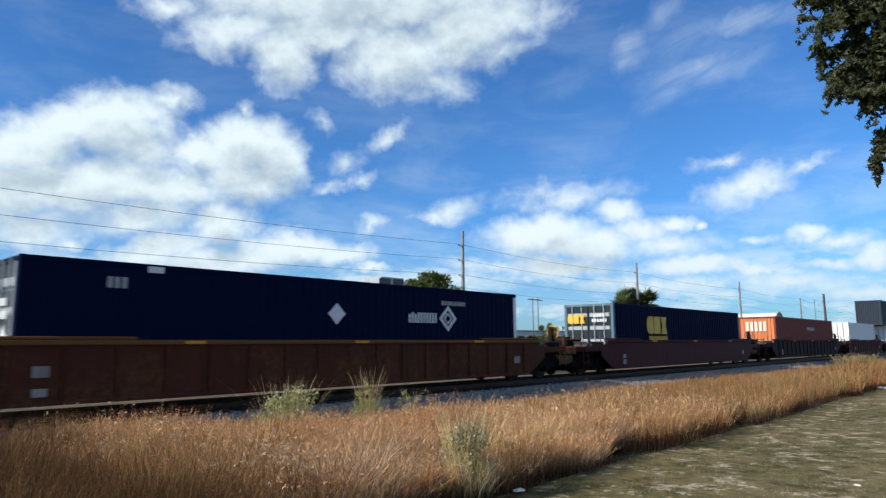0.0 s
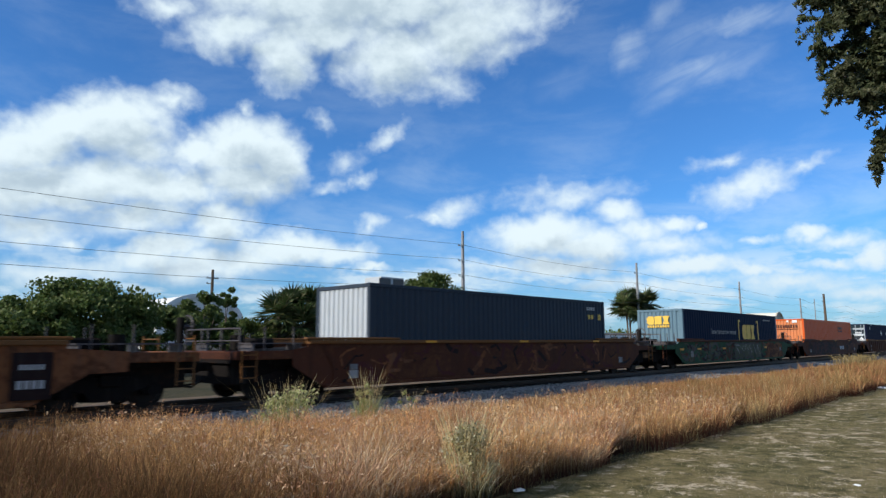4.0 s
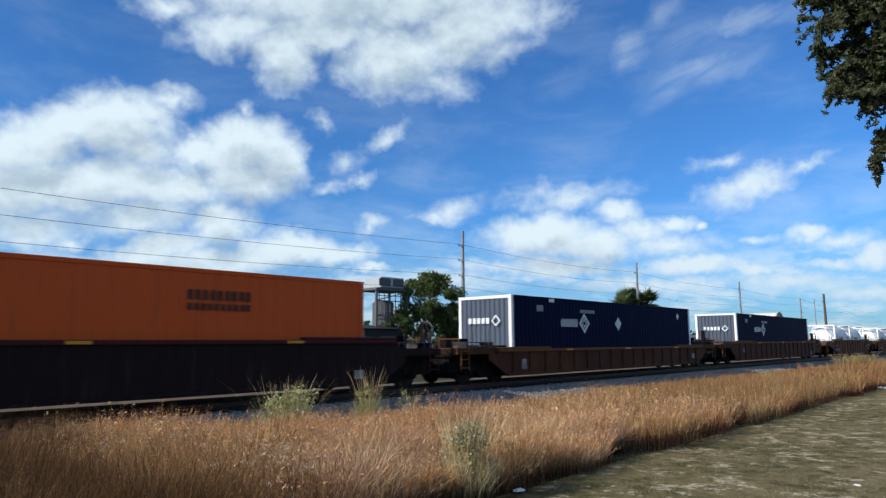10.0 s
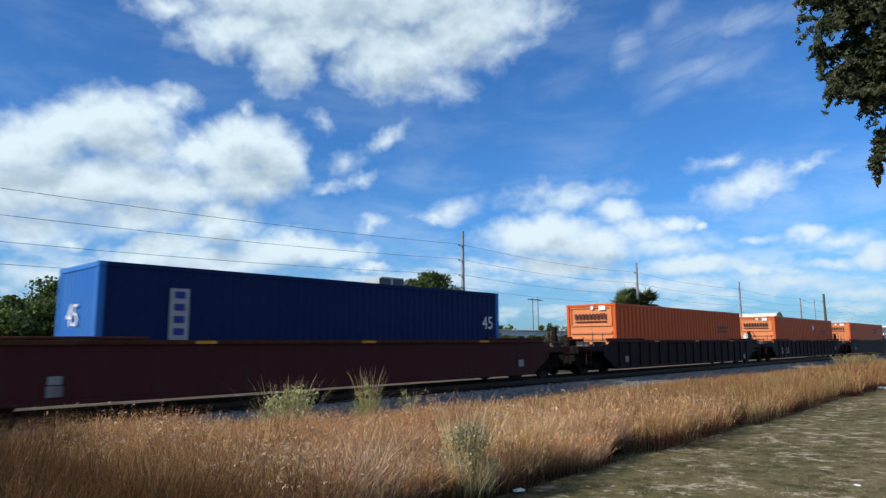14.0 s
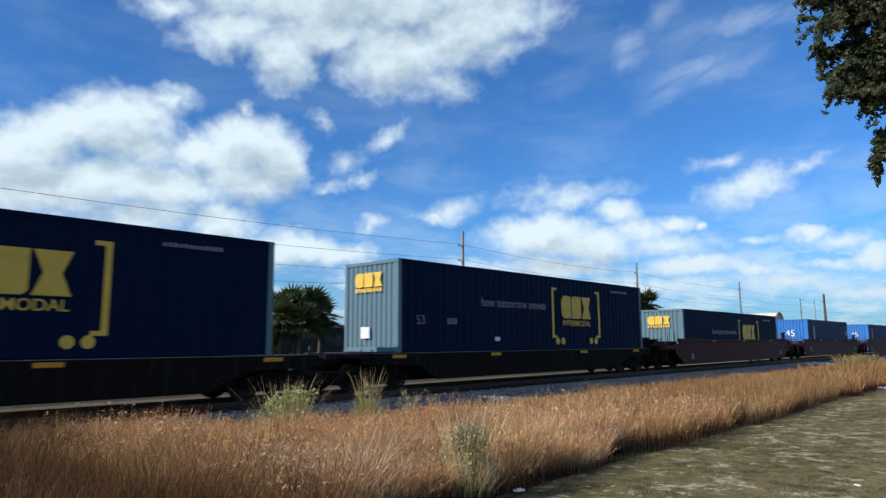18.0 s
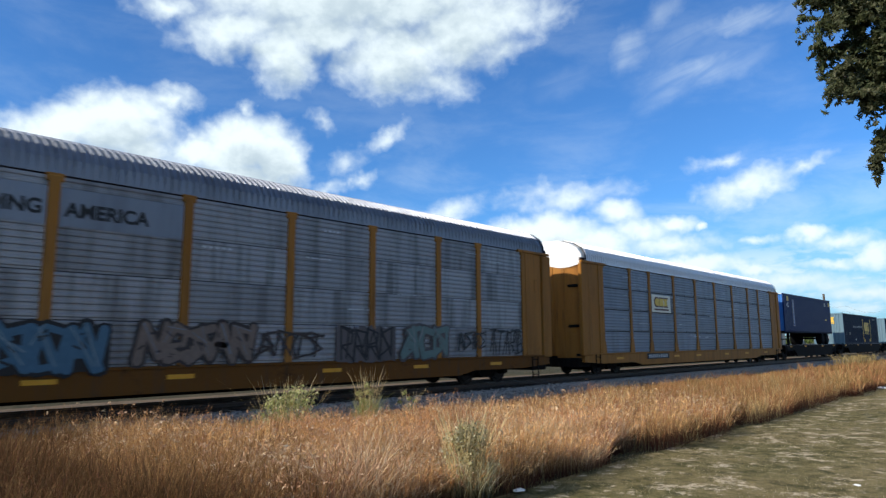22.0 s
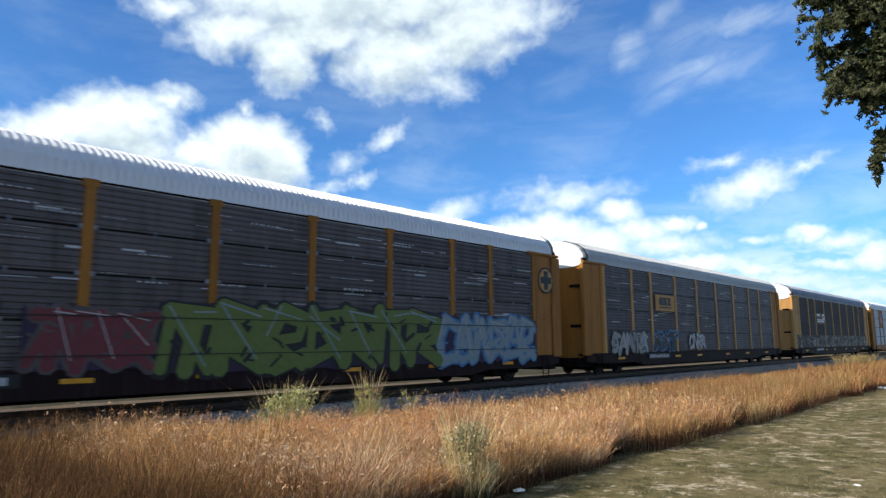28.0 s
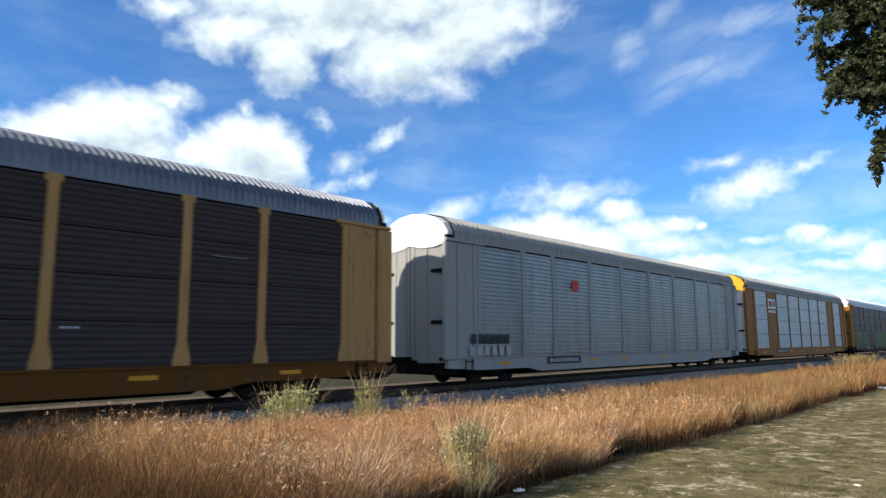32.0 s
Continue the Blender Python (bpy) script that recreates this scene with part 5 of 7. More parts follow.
        for a, b, c, e in ((-0.2, 0.2, 0.2, 0.22), (-0.2, 0.2, -0.22, -0.2), (-0.2, -0.18, -0.2, 0.2), (0.18, 0.2, -0.2, 0.2)):
            f.box(a, b, -0.008, 0.008, c, e)
        part("hatch_frame", f, end_mat, car, "", (sx * 12.5, -W - 0.006, 3.5))
        # End sill and bolster oversized and dark, filling in the shade underneath.
        part("end_sill", lambda: Form().box(12.35, 13.3, -1.35, 1.35, 0.34, 0.73, 0.02), STEEL, car, "", (0, 0, 0), 180 - turn, key="resill")
        part("bolster", lambda: Form().box(8.5, 11.6, -1.15, 1.15, 0.62, 0.84, 0.02), STEEL, car, "", (0, 0, 0), 180 - turn, key="rbol")
        truck(car, sx * 10.05, s)
        coupler(car, sx * 13.45, sx)
    for x in (-10.2, -4.2, -1.4, 2.8, 6.2, 9.9):
        plate(car, x, -W - 0.006, 0.66, 0.62, 0.10, SIGNAL, name="reflector", t=0.006)
    plate(car, -6.4, -W - 0.036, 0.70, 2.4, 0.26, MARKBLACK, name="number_board", label="black stencil board")
    bars(car, -6.4, -W - 0.044, 0.70, 2.1, 0.15, MARKGREY, 10, seed=seed)
    # worn pale scratches and stencils on the panels
    f = Form()
    for i in range(scuffs):
        x, z = rnd.uniform(-11.3, 11.0), rnd.choice((1.6, 2.3, 2.75, 3.25, 3.55, 4.1, 4.3)) + rnd.uniform(-0.12, 0.12)
        k, b = x + rnd.uniform(0.3, 1.1), rnd.choice((0.015, 0.02, 0.035, 0.05))
        dash = rnd.choice((0.05, 0.09, 0.6))
        while x < k:
            f.box(x, min(k, x + dash), -W - 0.0045, -W - 0.0015, z, z + b)
            x += dash + rnd.uniform(0.03, 0.08)
    tagged(part("scuff_mark", f, PALEGREY, car, "pale scuffs and worn stencils"), kind="stuff")
    return rides(car, s), W


def sprayed(form, pts, r, y):
    """One fat sprayed stroke: a rounded band along pts, each piece a hair before the last."""
    for k, ((ax, az), (bx, bz)) in enumerate(zip(pts, pts[1:])):
        dx, dz = bx - ax, bz - az
        ln = math.hypot(dx, dz) or 1
        ux, uz = dx / ln * r, dz / ln * r
        out = []
        for cx, cz, s in ((bx, bz, 1), (ax, az, -1)):
            for a in (-75, -25, 25, 75):
                c, q = math.cos(radians(a)), math.sin(radians(a))
                out.append((cx + s * (ux * c - uz * q), cz + s * (uz * c + ux * q)))
        form.prism(out, y - 0.0002 * k - 0.001, y - 0.0002 * k, "y")


STROKES = (((0, 0), (0.08, 1), (0.9, 0.05), (1, 1)), ((0, 0), (0.5, 1), (1, 0), (0.75, 0.4), (0.2, 0.4)), ((0.05, 0), (0, 1), (0.9, 0.85), (0.75, 0.5), (0.1, 0.45), (1, 0)),
           ((1, 0.85), (0.3, 1), (0, 0.5), (0.25, 0), (1, 0.15)), ((0, 1), (1, 0.95), (0.55, 0.9), (0.45, 0)), ((1, 1), (0.1, 0.85), (0.9, 0.4), (0, 0)))


def graffiti(car, x, z, w, h, fill, edge, light, seed, y=-1.612, letters=5, back=None, lines=False, label="spray-painted graffiti lettering, unreadable"):
    """Sprayed shapes: fat overlapping bends with dark edges and pale touches, no words; lines: thin strokes alone."""
    rnd = random.Random(seed)
    fe, ff, fl = Form(), Form(), Form()
    step = w / letters
    if back is not None:
        top = [(x - w / 2 - 0.15 + (w + 0.3) * i / 24, z + h * (0.46 + rnd.uniform(-0.07, 0.09))) for i in range(25)]
        low = [(x - w / 2 - 0.15 + (w + 0.3) * i / 24, z - h * (0.50 + rnd.uniform(-0.05, 0.03))) for i in range(25)]
        part("graffiti_ground", Form().prism(top + low[::-1], y + 0.001, y + 0.004, "y"), back, car, "dark sprayed backing behind the lettering")
    for i in range(letters):
        cx, cz = x - w / 2 + (i + 0.5) * step, z + h * rnd.uniform(-0.03, 0.03)
        lean, r = rnd.uniform(0.0, 0.3), min(step, h) * rnd.uniform(0.15, 0.19) * (0.36 if lines else 1.0)
        yy = y - 0.0022 * (i % 5)
        for j in range(2):
            shape = rnd.choice(STROKES)
            pts = []
            for p, q in shape:
                pz = h * 0.42 * (2 * q - 1) + rnd.uniform(-0.06, 0.06) * h
                pts.append((cx + step * 0.47 * (2 * p - 1) + lean * pz * 0.5 + rnd.uniform(-0.07, 0.07) * step, cz + pz))
            sprayed(fe, pts, r if lines else r + min(0.055, r * 0.6), yy - 0.0008 * j)
            if lines:
                continue
            sprayed(ff, pts, r * (1.0 if j == 0 else 0.7), yy - 0.013)
            sprayed(fl, [(p - r * 0.4, q + r * 0.5) for p, q in pts[1:3]], r * 0.10, yy - 0.026)
        for j in range(0 if lines else 4):
            m, q = rnd.uniform(-0.42, 0.42) * step, rnd.uniform(-0.36, 0.36) * h
            sprayed(fe, [(cx + m, cz + q), (cx + m + rnd.uniform(-0.25, 0.25) * step, cz + q + rnd.uniform(-0.14, 0.14) * h)], r * rnd.uniform(0.12, 0.3), yy - 0.017 - 0.001 * j)
    g = tagged(part("graffiti", fe, edge, car, label), label, kind="stuff")
    if not lines:
        tagged(part("graffiti_fill", ff, fill, g), kind="stuff")
        tagged(part("graffiti_highlight", fl, light, g), kind="stuff")
    return g


def scrawl(car, x0, x1, z0, z1, mats, seed, y=-1.612, n=150, label="unbroken band of grey and black spray paint"):
    """A band sprayed over and over: a dark ground with many short bends on it."""
    rnd = random.Random(seed)
    top = [(x0 + (x1 - x0) * i / 60, z1 + rnd.uniform(-0.12, 0.06)) for i in range(61)]
    g = part("graffiti", Form().prism([(x0, z0), (x1, z0)] + top[::-1], y + 0.002, y + 0.005, "y"), mats[0], car, label)
    forms = [Form() for _ in mats[1:]]
    for i in range(n):
        k = rnd.randrange(len(forms))
        px, pz = rnd.uniform(x0 + 0.2, x1 - 0.2), rnd.uniform(z0 + 0.1, z1 - 0.1)
        a, pts = rnd.uniform(0, 6.28), [(px, pz)]
        for _ in range(rnd.randint(2, 4)):
            a += rnd.uniform(-1.2, 1.2)
            px, pz = px + 0.28 * math.cos(a), min(z1, max(z0 + 0.04, pz + 0.24 * math.sin(a)))
            pts.append((px, pz))
        sprayed(forms[k], pts, rnd.choice((0.03, 0.05, 0.08)), y - 0.0016 * (i % 9))
    for f, m in zip(forms, mats[1:]):
        tagged(part("spray_stroke", f, m, g), kind="stuff")
    return g
# -- the train, from its front to its end; places are those at 0 s --
Z_WELL = 0.245


def load(box, s, z=Z_WELL):
    return rides(box, s, YC, z)


OLIVE = plain("faded_olive_spray", (0.060, 0.066, 0.034), 0.7)
W53 = dict(L=23.3, well=16.45)
W40 = dict(L=19.4, well=12.6)
well_car("dark oxide well car with two containers stacked on it", mat=OXIDE, s=99.4, seed=11, **W40)
load(container("white refrigerated container in a well car", 12.19, WHITE, end="doors"), 99.4)
load(container("dark grey container stacked on a white one", 16.15, GREYBLUE), 98.6, Z_WELL + 2.91)
well_car("dark oxide well car with a white container", mat=OXIDE, s=80.0, seed=12, **W40)
load(container("white container with pale doors in a well car", 12.19, WHITE, end="doors"), 79.4)
well_car("dark brown well car under a maroon container", mat=DARKCAR, s=58.7, seed=13, **W53)
b = container("faded maroon corrugated container in a well car", 16.15, MAROON, end_mat=LITORANGE, post_mat=MAROON)
bars(b, -8.11, 0, 2.2, 1.5, 0.7, CREAM, 5, "-x", seed=3, label="pale lettering, worn away")
bars(b, 1.0, -WB, 2.1, 2.2, 0.25, MARKGREY, 8, seed=3)
load(b, 58.9)
well_car("dark red oxide well car under a dark blue container", mat=OXIDE, s=35.3, seed=14, ribs=False, **W53)
# The pale ribs on these dark doors are painted-in sunlight too.
b = container("dark blue container with pale lock rods and a gold emblem", 16.15, NAVY, end_mat=DOORTEAL, post_mat=LITTEAL, end="doors", rib_mat=PALEGREY, rod_mat=PALEGREY)
block_logo(b, -3.6, -WB, 1.95, 2.3, 0.85, GOLD)
bars(b, -3.5, -WB, 1.32, 2.1, 0.2, GOLD, 9, seed=2)
block_logo(b, -8.135, 0.6, 2.2, 0.95, 0.42, GOLD, "-x")
bars(b, -8.135, -0.62, 2.35, 0.6, 0.15, MARKWHITE, 4, "-x", seed=6)
bars(b, -8.135, -0.62, 2.12, 0.8, 0.15, MARKWHITE, 6, "-x", seed=7)
load(b, 35.3)
well_car("rust-brown ribbed well car with an ochre top chord", mat=BROWN, s=11.8, top_mat=OCHRE, seed=15, **W53)
b = umax_box("navy blue container with bright lock rods and white diamond mark")
umax_marks(b, 3.1, -0.3)
load(b, 11.8)
car = well_car("dark brown well car with pale graffiti, under an orange container", mat=BROWN, s=-11.45, seed=16, ribs=False, **W53)
bars(car, 3.0, -1.488, 0.78, 1.6, 0.28, PALEGREY, 3, gap=0.35, label="pale block lettering, brand left plain")
scrawl(car, -8.2, 1.4, 0.30, 1.26, (BROWN, DARKCAR, OXIDE, DARKCAR), 6, y=-1.50, n=190, label="faded dark graffiti, unreadable")
scrawl(car, 4.6, 8.2, 0.30, 1.26, (BROWN, DARKCAR, RUST, OXIDE), 9, y=-1.50, n=70, label="faded dark graffiti, unreadable")
load(orange_box("plain orange container in a brown well car", False), -11.45)
car = well_car("green well car covered in faded graffiti", mat=GREENCAR, s=-34.7, top_mat=BROWN, seed=17, ribs=False, stripes=False, **W53)
for x in (-8.9, -6.6, -2.9, -0.6, 2.2, 4.6):
    plate(car, x, -1.535, 0.98, 0.5, 0.10, SIGNAL, name="reflector", t=0.006)
bars(car, -3.9, -1.486, 0.92, 3.2, 0.26, MARKGREY, 11, seed=2, label="pale painted car number, not readable")
scrawl(car, -8.3, 4.6, 0.30, 1.28, (GREENCAR, OLIVE, BROWN, DARKCAR, GREENCAR, MARKBLACK), 7, y=-1.50, n=260, label="faded green and brown graffiti, unreadable")
graffiti(car, 1.2, 0.80, 4.6, 0.72, OLIVE, MARKBLACK, MARKGREY, 33, y=-1.535, letters=6, label="faded pale green graffiti lettering, unreadable")
scrawl(car, 4.62, 8.3, 0.32, 1.22, (BROWN, RUST, OCHRE, BROWN), 8, y=-1.50, n=60, label="rust-brown overpainted patch")
load(csx_box("dark blue container with gold block emblem in a green well car"), -34.7)
car = well_car("dark brown well car with ochre chord under a slate-blue container", mat=BROWN, s=-58.0, seed=18, ribs=False, top_mat=OCHRE, **W53)
scrawl(car, -8.3, 8.3, 0.32, 1.30, (BROWN, DARKCAR, OXIDE, BROWN, RUST), 12, y=-1.50, n=90, label="soot-dark and rusty overpainted patches")
b = container("slate-blue corrugated container with pale ribbed end", 13.72, GREYBLUE, end_mat=PALEGREY, post_mat=GREYBLUE, pitch=0.26)
bars(b, 5.7, -WB, 2.2, 0.5, 0.18, GOLD, 2, seed=3)
bars(b, 5.7, -WB, 2.55, 0.7, 0.14, MARKGREY, 4, seed=4)
bars(b, 6.4, -WB, 2.2, 0.25, 0.25, GOLD, 2, seed=5)
load(b, -58.0)
# three joined units with pairs of white tanks
for s, L, tr, tanks in ((-80.13, 20.95, (8.2, -10.47), -80.75), (-100.35, 19.5, (-9.75,), -100.35), (-120.5, 20.7, (-8.0,), -119.9)):
    car = well_car("rust-brown ribbed well car carrying two white tanks", mat=RUST, s=s, L=L, well=12.6, top_mat=OCHRE, trucks=tr, stripes=False, seed=int(-s), **{})
    for x in (-6.6, 6.6):
        plate(car, x, -1.54, 0.78, 0.7, 0.9, DARKCAR, name="stencil_board", label="dark stencil board with pale figures")
        bars(car, x, -1.548, 0.62, 0.5, 0.16, MARKGREY, 4, seed=3)
        bars(car, x, -1.548, 0.95, 0.45, 0.10, MARKGREY, 5, seed=4)
    for dx in (-3.06, 3.06):
        load(tank_container("white tank container in its white steel frame"), tanks + dx)
for s, m in ((-143.05, BROWN), (-166.3, BROWN)):
    well_car("rust-brown well car with an ochre top chord, under a navy container", mat=m, s=s, top_mat=OCHRE, seed=int(-s), low=0.32 if s < -150 else 0.12, **W53)
    b = umax_box("navy container with white corner posts and white diamond mark", False)
    umax_marks(b, -4.15, None if s > -150 else 0.0)
    bars(b, -8.12, 0.2, 1.95, 1.1, 0.22, MARKWHITE, 5, "-x", seed=2)
    ring_diamond(b, -8.12, -0.6, 1.95, 0.22, MARKWHITE, "-x")
    if s < -150:
        ring_diamond(b, 6.5, -WB, 2.45, 0.17, MARKWHITE, solid=True, label="small white diamond placard")
    load(b, s + (0.12 if s > -150 else 0.04))
for s, m, r, dia, lab in ((-189.5, DARKCAR, False, False, "dark maroon-brown well car under an orange container"), (-212.75, DARKCAR, True, True, "very dark well car with white figures under an orange container"),
                          (-235.95, DARKCAR, True, False, "very dark well car under a ribbed orange container")):
    car = well_car(lab, mat=m, s=s, seed=int(-s), ribs=r, top_mat=OXIDE, **W53)
    if dia:
        lettering("number", "53", 0.6, MARKGREY, car, (-6.4, -1.545, 0.7), "white painted figures")
    load(orange_box("orange container with ribbed end in a dark well car", r, dia), s)
for s in (-259.4, -282.8):
    well_car("dark red oxide well car under a blue container", mat=OXIDE, s=s, seed=int(-s), top_mat=BROWN, ribs=False, **W53)
    load(blue_box("bright blue corrugated container with white figures"), s)
well_car("dark red oxide well car under a dark blue container", mat=OXIDE, s=-306.1, seed=3, top_mat=BROWN, ribs=False, **W53)
load(csx_box("dark blue container with gold block emblem, sunk in a well car"), -306.1)
flat_car("low dark spine car under a dark blue container", 19.65, DARKCAR, -327.6)
load(csx_box("dark blue container with gold block emblem on a spine car"), -327.1, 1.085)
flat_car("low dark spine car under a dark blue container", 20.8, DARKCAR, -347.8)
load(csx_box("dark blue container with gold block emblem on a spine car"), -347.65, 1.085)
flat_car("low dark spine car under a blue trailer", 17.1, DARKCAR, -366.95)
rides(trailer("blue box trailer on its own wheels, lashed on a spine car"), -367.05, YC, 1.08)

# car carriers
GRAF_GREEN, GRAF_PALE, GRAF_BLUE = plain("spray_green", (0.11, 0.15, 0.036), 0.6), plain("spray_pale_blue", (0.19, 0.25, 0.275), 0.6), plain("spray_blue", (0.05, 0.16, 0.32), 0.6)
GRAF_RED, GRAF_VIOLET = plain("spray_red", (0.14, 0.03, 0.035), 0.6), plain("spray_violet", (0.03, 0.018, 0.045), 0.6)
car, RW = autorack("yellow-framed car carrier with grey panels and a pale emblem board", -389.63, TTYELLOW, GALV, seed=1, flared=True, scuffs=70)
plate(car, -5.8, -RW - 0.035, 3.25, 2.1, 0.86, CREAM, label="cream emblem board")
block_logo(car, -5.8, -RW - 0.045, 3.32, 1.6, 0.5, MARKBROWN)
block_logo(car, -5.8, -RW - 0.055, 3.32, 1.45, 0.36, GOLD)
plate(car, -5.8, -RW - 0.045, 2.96, 1.6, 0.08, MARKBROWN, name="underline")


def shield(car, x, z, w, h, board=True):
    """Shield emblem: blue head, red and white stripes."""
    y = -RW - 0.03
    if board:
        plate(car, x, y, z - 0.1, 1.75, 2.0, TTYELLOW, label="yellow emblem board")
    out = [(-w * .42, h * .5), (0, h * .46), (w * .42, h * .5), (w * .5, h * .3), (w * .42, h * .05), (w * .5, -h * .2), (w * .4, -h * .4), (0, -h * .5), (-w * .4, -h * .4), (-w * .5, -h * .2), (-w * .42, h * .05), (-w * .5, h * .3)]
    e = part("emblem", Form().prism(out, -0.004, 0.004, "y"), MARKWHITE, car, "shield emblem with blue head and red stripes", (x, y - 0.012, z))
    part("emblem_head", Form().prism([(-w * .38, h * .45), (w * .38, h * .45), (w * .44, h * .3), (w * .38, h * .08), (-w * .38, h * .08), (-w * .44, h * .3)], -0.004, 0.004, "y"), MARKBLUE, e, "", (0, -0.009, 0))
    f = Form()
    for i in range(5):
        a = -w * .40 + i * w * .17
        f.box(a, a + w * .09, -0.004, 0.004, -h * .38, h * .05)
    part("emblem_stripe", f, MARKRED, e, "", (0, -0.009, 0))


car, RW = autorack("weathered yellow car carrier with grey panels, shield emblem and graffiti", -418.65, TTYELLOW, GALVMID, seed=2, roof_mat=GALV, sill_mat=SILLBROWN, joint=0.02, scuffs=20, clipped=False, deep=0.11)
GRAF_STEEL, GRAF_TAN, GRAF_TEAL = plain("spray_steel_blue", (0.06, 0.13, 0.19), 0.6), plain("spray_tan", (0.17, 0.125, 0.10), 0.6), plain("spray_teal", (0.11, 0.17, 0.16), 0.6)
shield(car, -8.0, 3.72, 1.2, 1.3)
for x, word, dx in ((-5.6, "BUILDING", 0.3), (-2.8, "AMERICA", -0.35)):
    plate(car, x, -RW - 0.006, 4.12, 2.55, 0.78, GALV, label="pale lettering board")
    lettering("lettering", word, 0.40, MARKBLACK, car, (x + dx, -RW - 0.016, 4.06), "black painted word", wide=1.0, bold=0.014)
graffiti(car, -9.6, 1.4, 4.2, 1.1, GALVMID, GRAF_RED, GRAF_PALE, 21, letters=6)
graffiti(car, -4.4, 1.3, 2.6, 0.95, GRAF_STEEL, MARKBLACK, GRAF_PALE, 22, letters=4, back=MARKBLACK)
graffiti(car, -1.0, 1.4, 2.7, 0.85, GRAF_TAN, SOOTBROWN, GALV, 23, letters=5)
graffiti(car, 1.5, 1.35, 2.0, 0.7, GALVDARK, SOOTBROWN, GALV, 27, letters=4, lines=True)
graffiti(car, 4.0, 1.35, 1.9, 1.0, GRAF_VIOLET, MARKBLACK, GALV, 24, letters=4, lines=True, back=GALVDARK)
graffiti(car, 6.4, 1.4, 1.9, 0.95, GRAF_TEAL, GALVDARK, GALVMID, 25, letters=3)
graffiti(car, 8.6, 1.45, 1.4, 0.65, GALVMID, MARKBLACK, GALV, 28, letters=4, lines=True)
graffiti(car, 10.5, 1.4, 1.9, 0.95, GALVDARK, MARKBLACK, GALVMID, 26, letters=5, lines=True)
car, RW = autorack("bright yellow car carrier with clean grey panels and shield emblem", -447.4, TTYELLOW, GALVBRIGHT, first=(1, 2), seed=3, scuffs=80)
shield(car, -7.95, 3.85, 0.82, 1.0, False)
bars(car, -8.0, -RW - 0.03, 3.0, 1.5, 0.10, MARKBROWN, 10, seed=4)
car, RW = autorack("sooty dark car carrier with pale posts and graffiti along it", -475.9, DULLYELLOW, SOOTBROWN, flared=True, end_mat=DULLYELLOW, seed=4, sill_mat=DARKCAR, roof_mat=GALV, scuffs=14, clipped=False, joint=0.03)
plate(car, -5.6, -RW - 0.035, 3.2, 2.5, 0.9, MARKBROWN, label="dark brown emblem board")
ring = Form().lathe([(-0.004, 0.34), (0.004, 0.34)], 24, "y")
e = part("emblem", ring, MARKWHITE, car, "white ring emblem", (-4.65, -RW - 0.046, 3.3))
part("emblem_core", Form().lathe([(-0.004, 0.24), (0.004, 0.24)], 24, "y"), MARKBROWN, e, "", (0, -0.006, -0.06))
part("emblem_hub", Form().lathe([(-0.004, 0.13), (0.004, 0.13)], 24, "y"), MARKWHITE, e, "", (0, -0.012, -0.08))
for k in range(2):
    plate(car, -5.75, -RW - 0.046, 2.96 + 0.15 * k, 1.9, 0.07, MARKWHITE, name="stripe")
bars(car, -6.2, -RW - 0.046, 3.5, 0.95, 0.16, MARKWHITE, 7, seed=5, gap=0.2)
scrawl(car, -12.6, 11.7, 0.92, 1.78, (MARKBLACK, GALVDARK, GALVMID, SOOTBROWN, GALVDARK, MARKBLACK), 31, n=420)
car, RW = autorack("sooty dark car carrier with yellow ends and small emblem board", -505.8, DULLYELLOW, GALVDARK, seed=5, end_mat=TTYELLOW, roof_mat=PALEGREY, sill_mat=DARKCAR, scuffs=70)
plate(car, -5.5, -RW - 0.035, 3.3, 2.2, 0.8, DULLYELLOW, label="ochre emblem board")
block_logo(car, -5.5, -RW - 0.045, 3.38, 1.4, 0.4, MARKBLACK, label="black block emblem")
plate(car, -5.5, -RW - 0.045, 3.08, 1.4, 0.06, MARKBLACK, name="underline")
graffiti(car, -9.4, 1.35, 3.4, 0.95, GALVMID, MARKBLACK, MARKGREY, 41, letters=5)
graffiti(car, -5.6, 1.4, 2.6, 0.8, MARKBLACK, GRAF_BLUE, MARKGREY, 42, letters=3)
graffiti(car, -1.7, 1.4, 2.1, 0.8, MARKGREY, GALVDARK, MARKWHITE, 43, letters=4)
car, RW = autorack("dark car carrier with yellow ends and large green and blue graffiti", -534.3, TTYELLOW, GALVDARK, seed=6, sill_mat=DARKCAR, end_mat=TTYELLOW, scuffs=100)
for x in (-12.75, 12.35):
    e = part("emblem", Form().lathe([(-0.004, 0.52), (0.004, 0.52)], 28, "y"), MARKBLACK, car, "round emblem with a cross", (x, -RW - 0.045, 3.75))
    part("emblem_ring", Form().lathe([(-0.003, 0.44), (0.003, 0.44)], 28, "y"), DULLYELLOW, e, "", (0, -0.008, 0))
    part("emblem_cross", Form().box(-0.13, 0.13, -0.004, 0.004, -0.36, 0.36).box(-0.36, 0.36, -0.0045, 0.0045, -0.13, 0.13), MARKBLACK, e, "", (0, -0.014, 0))
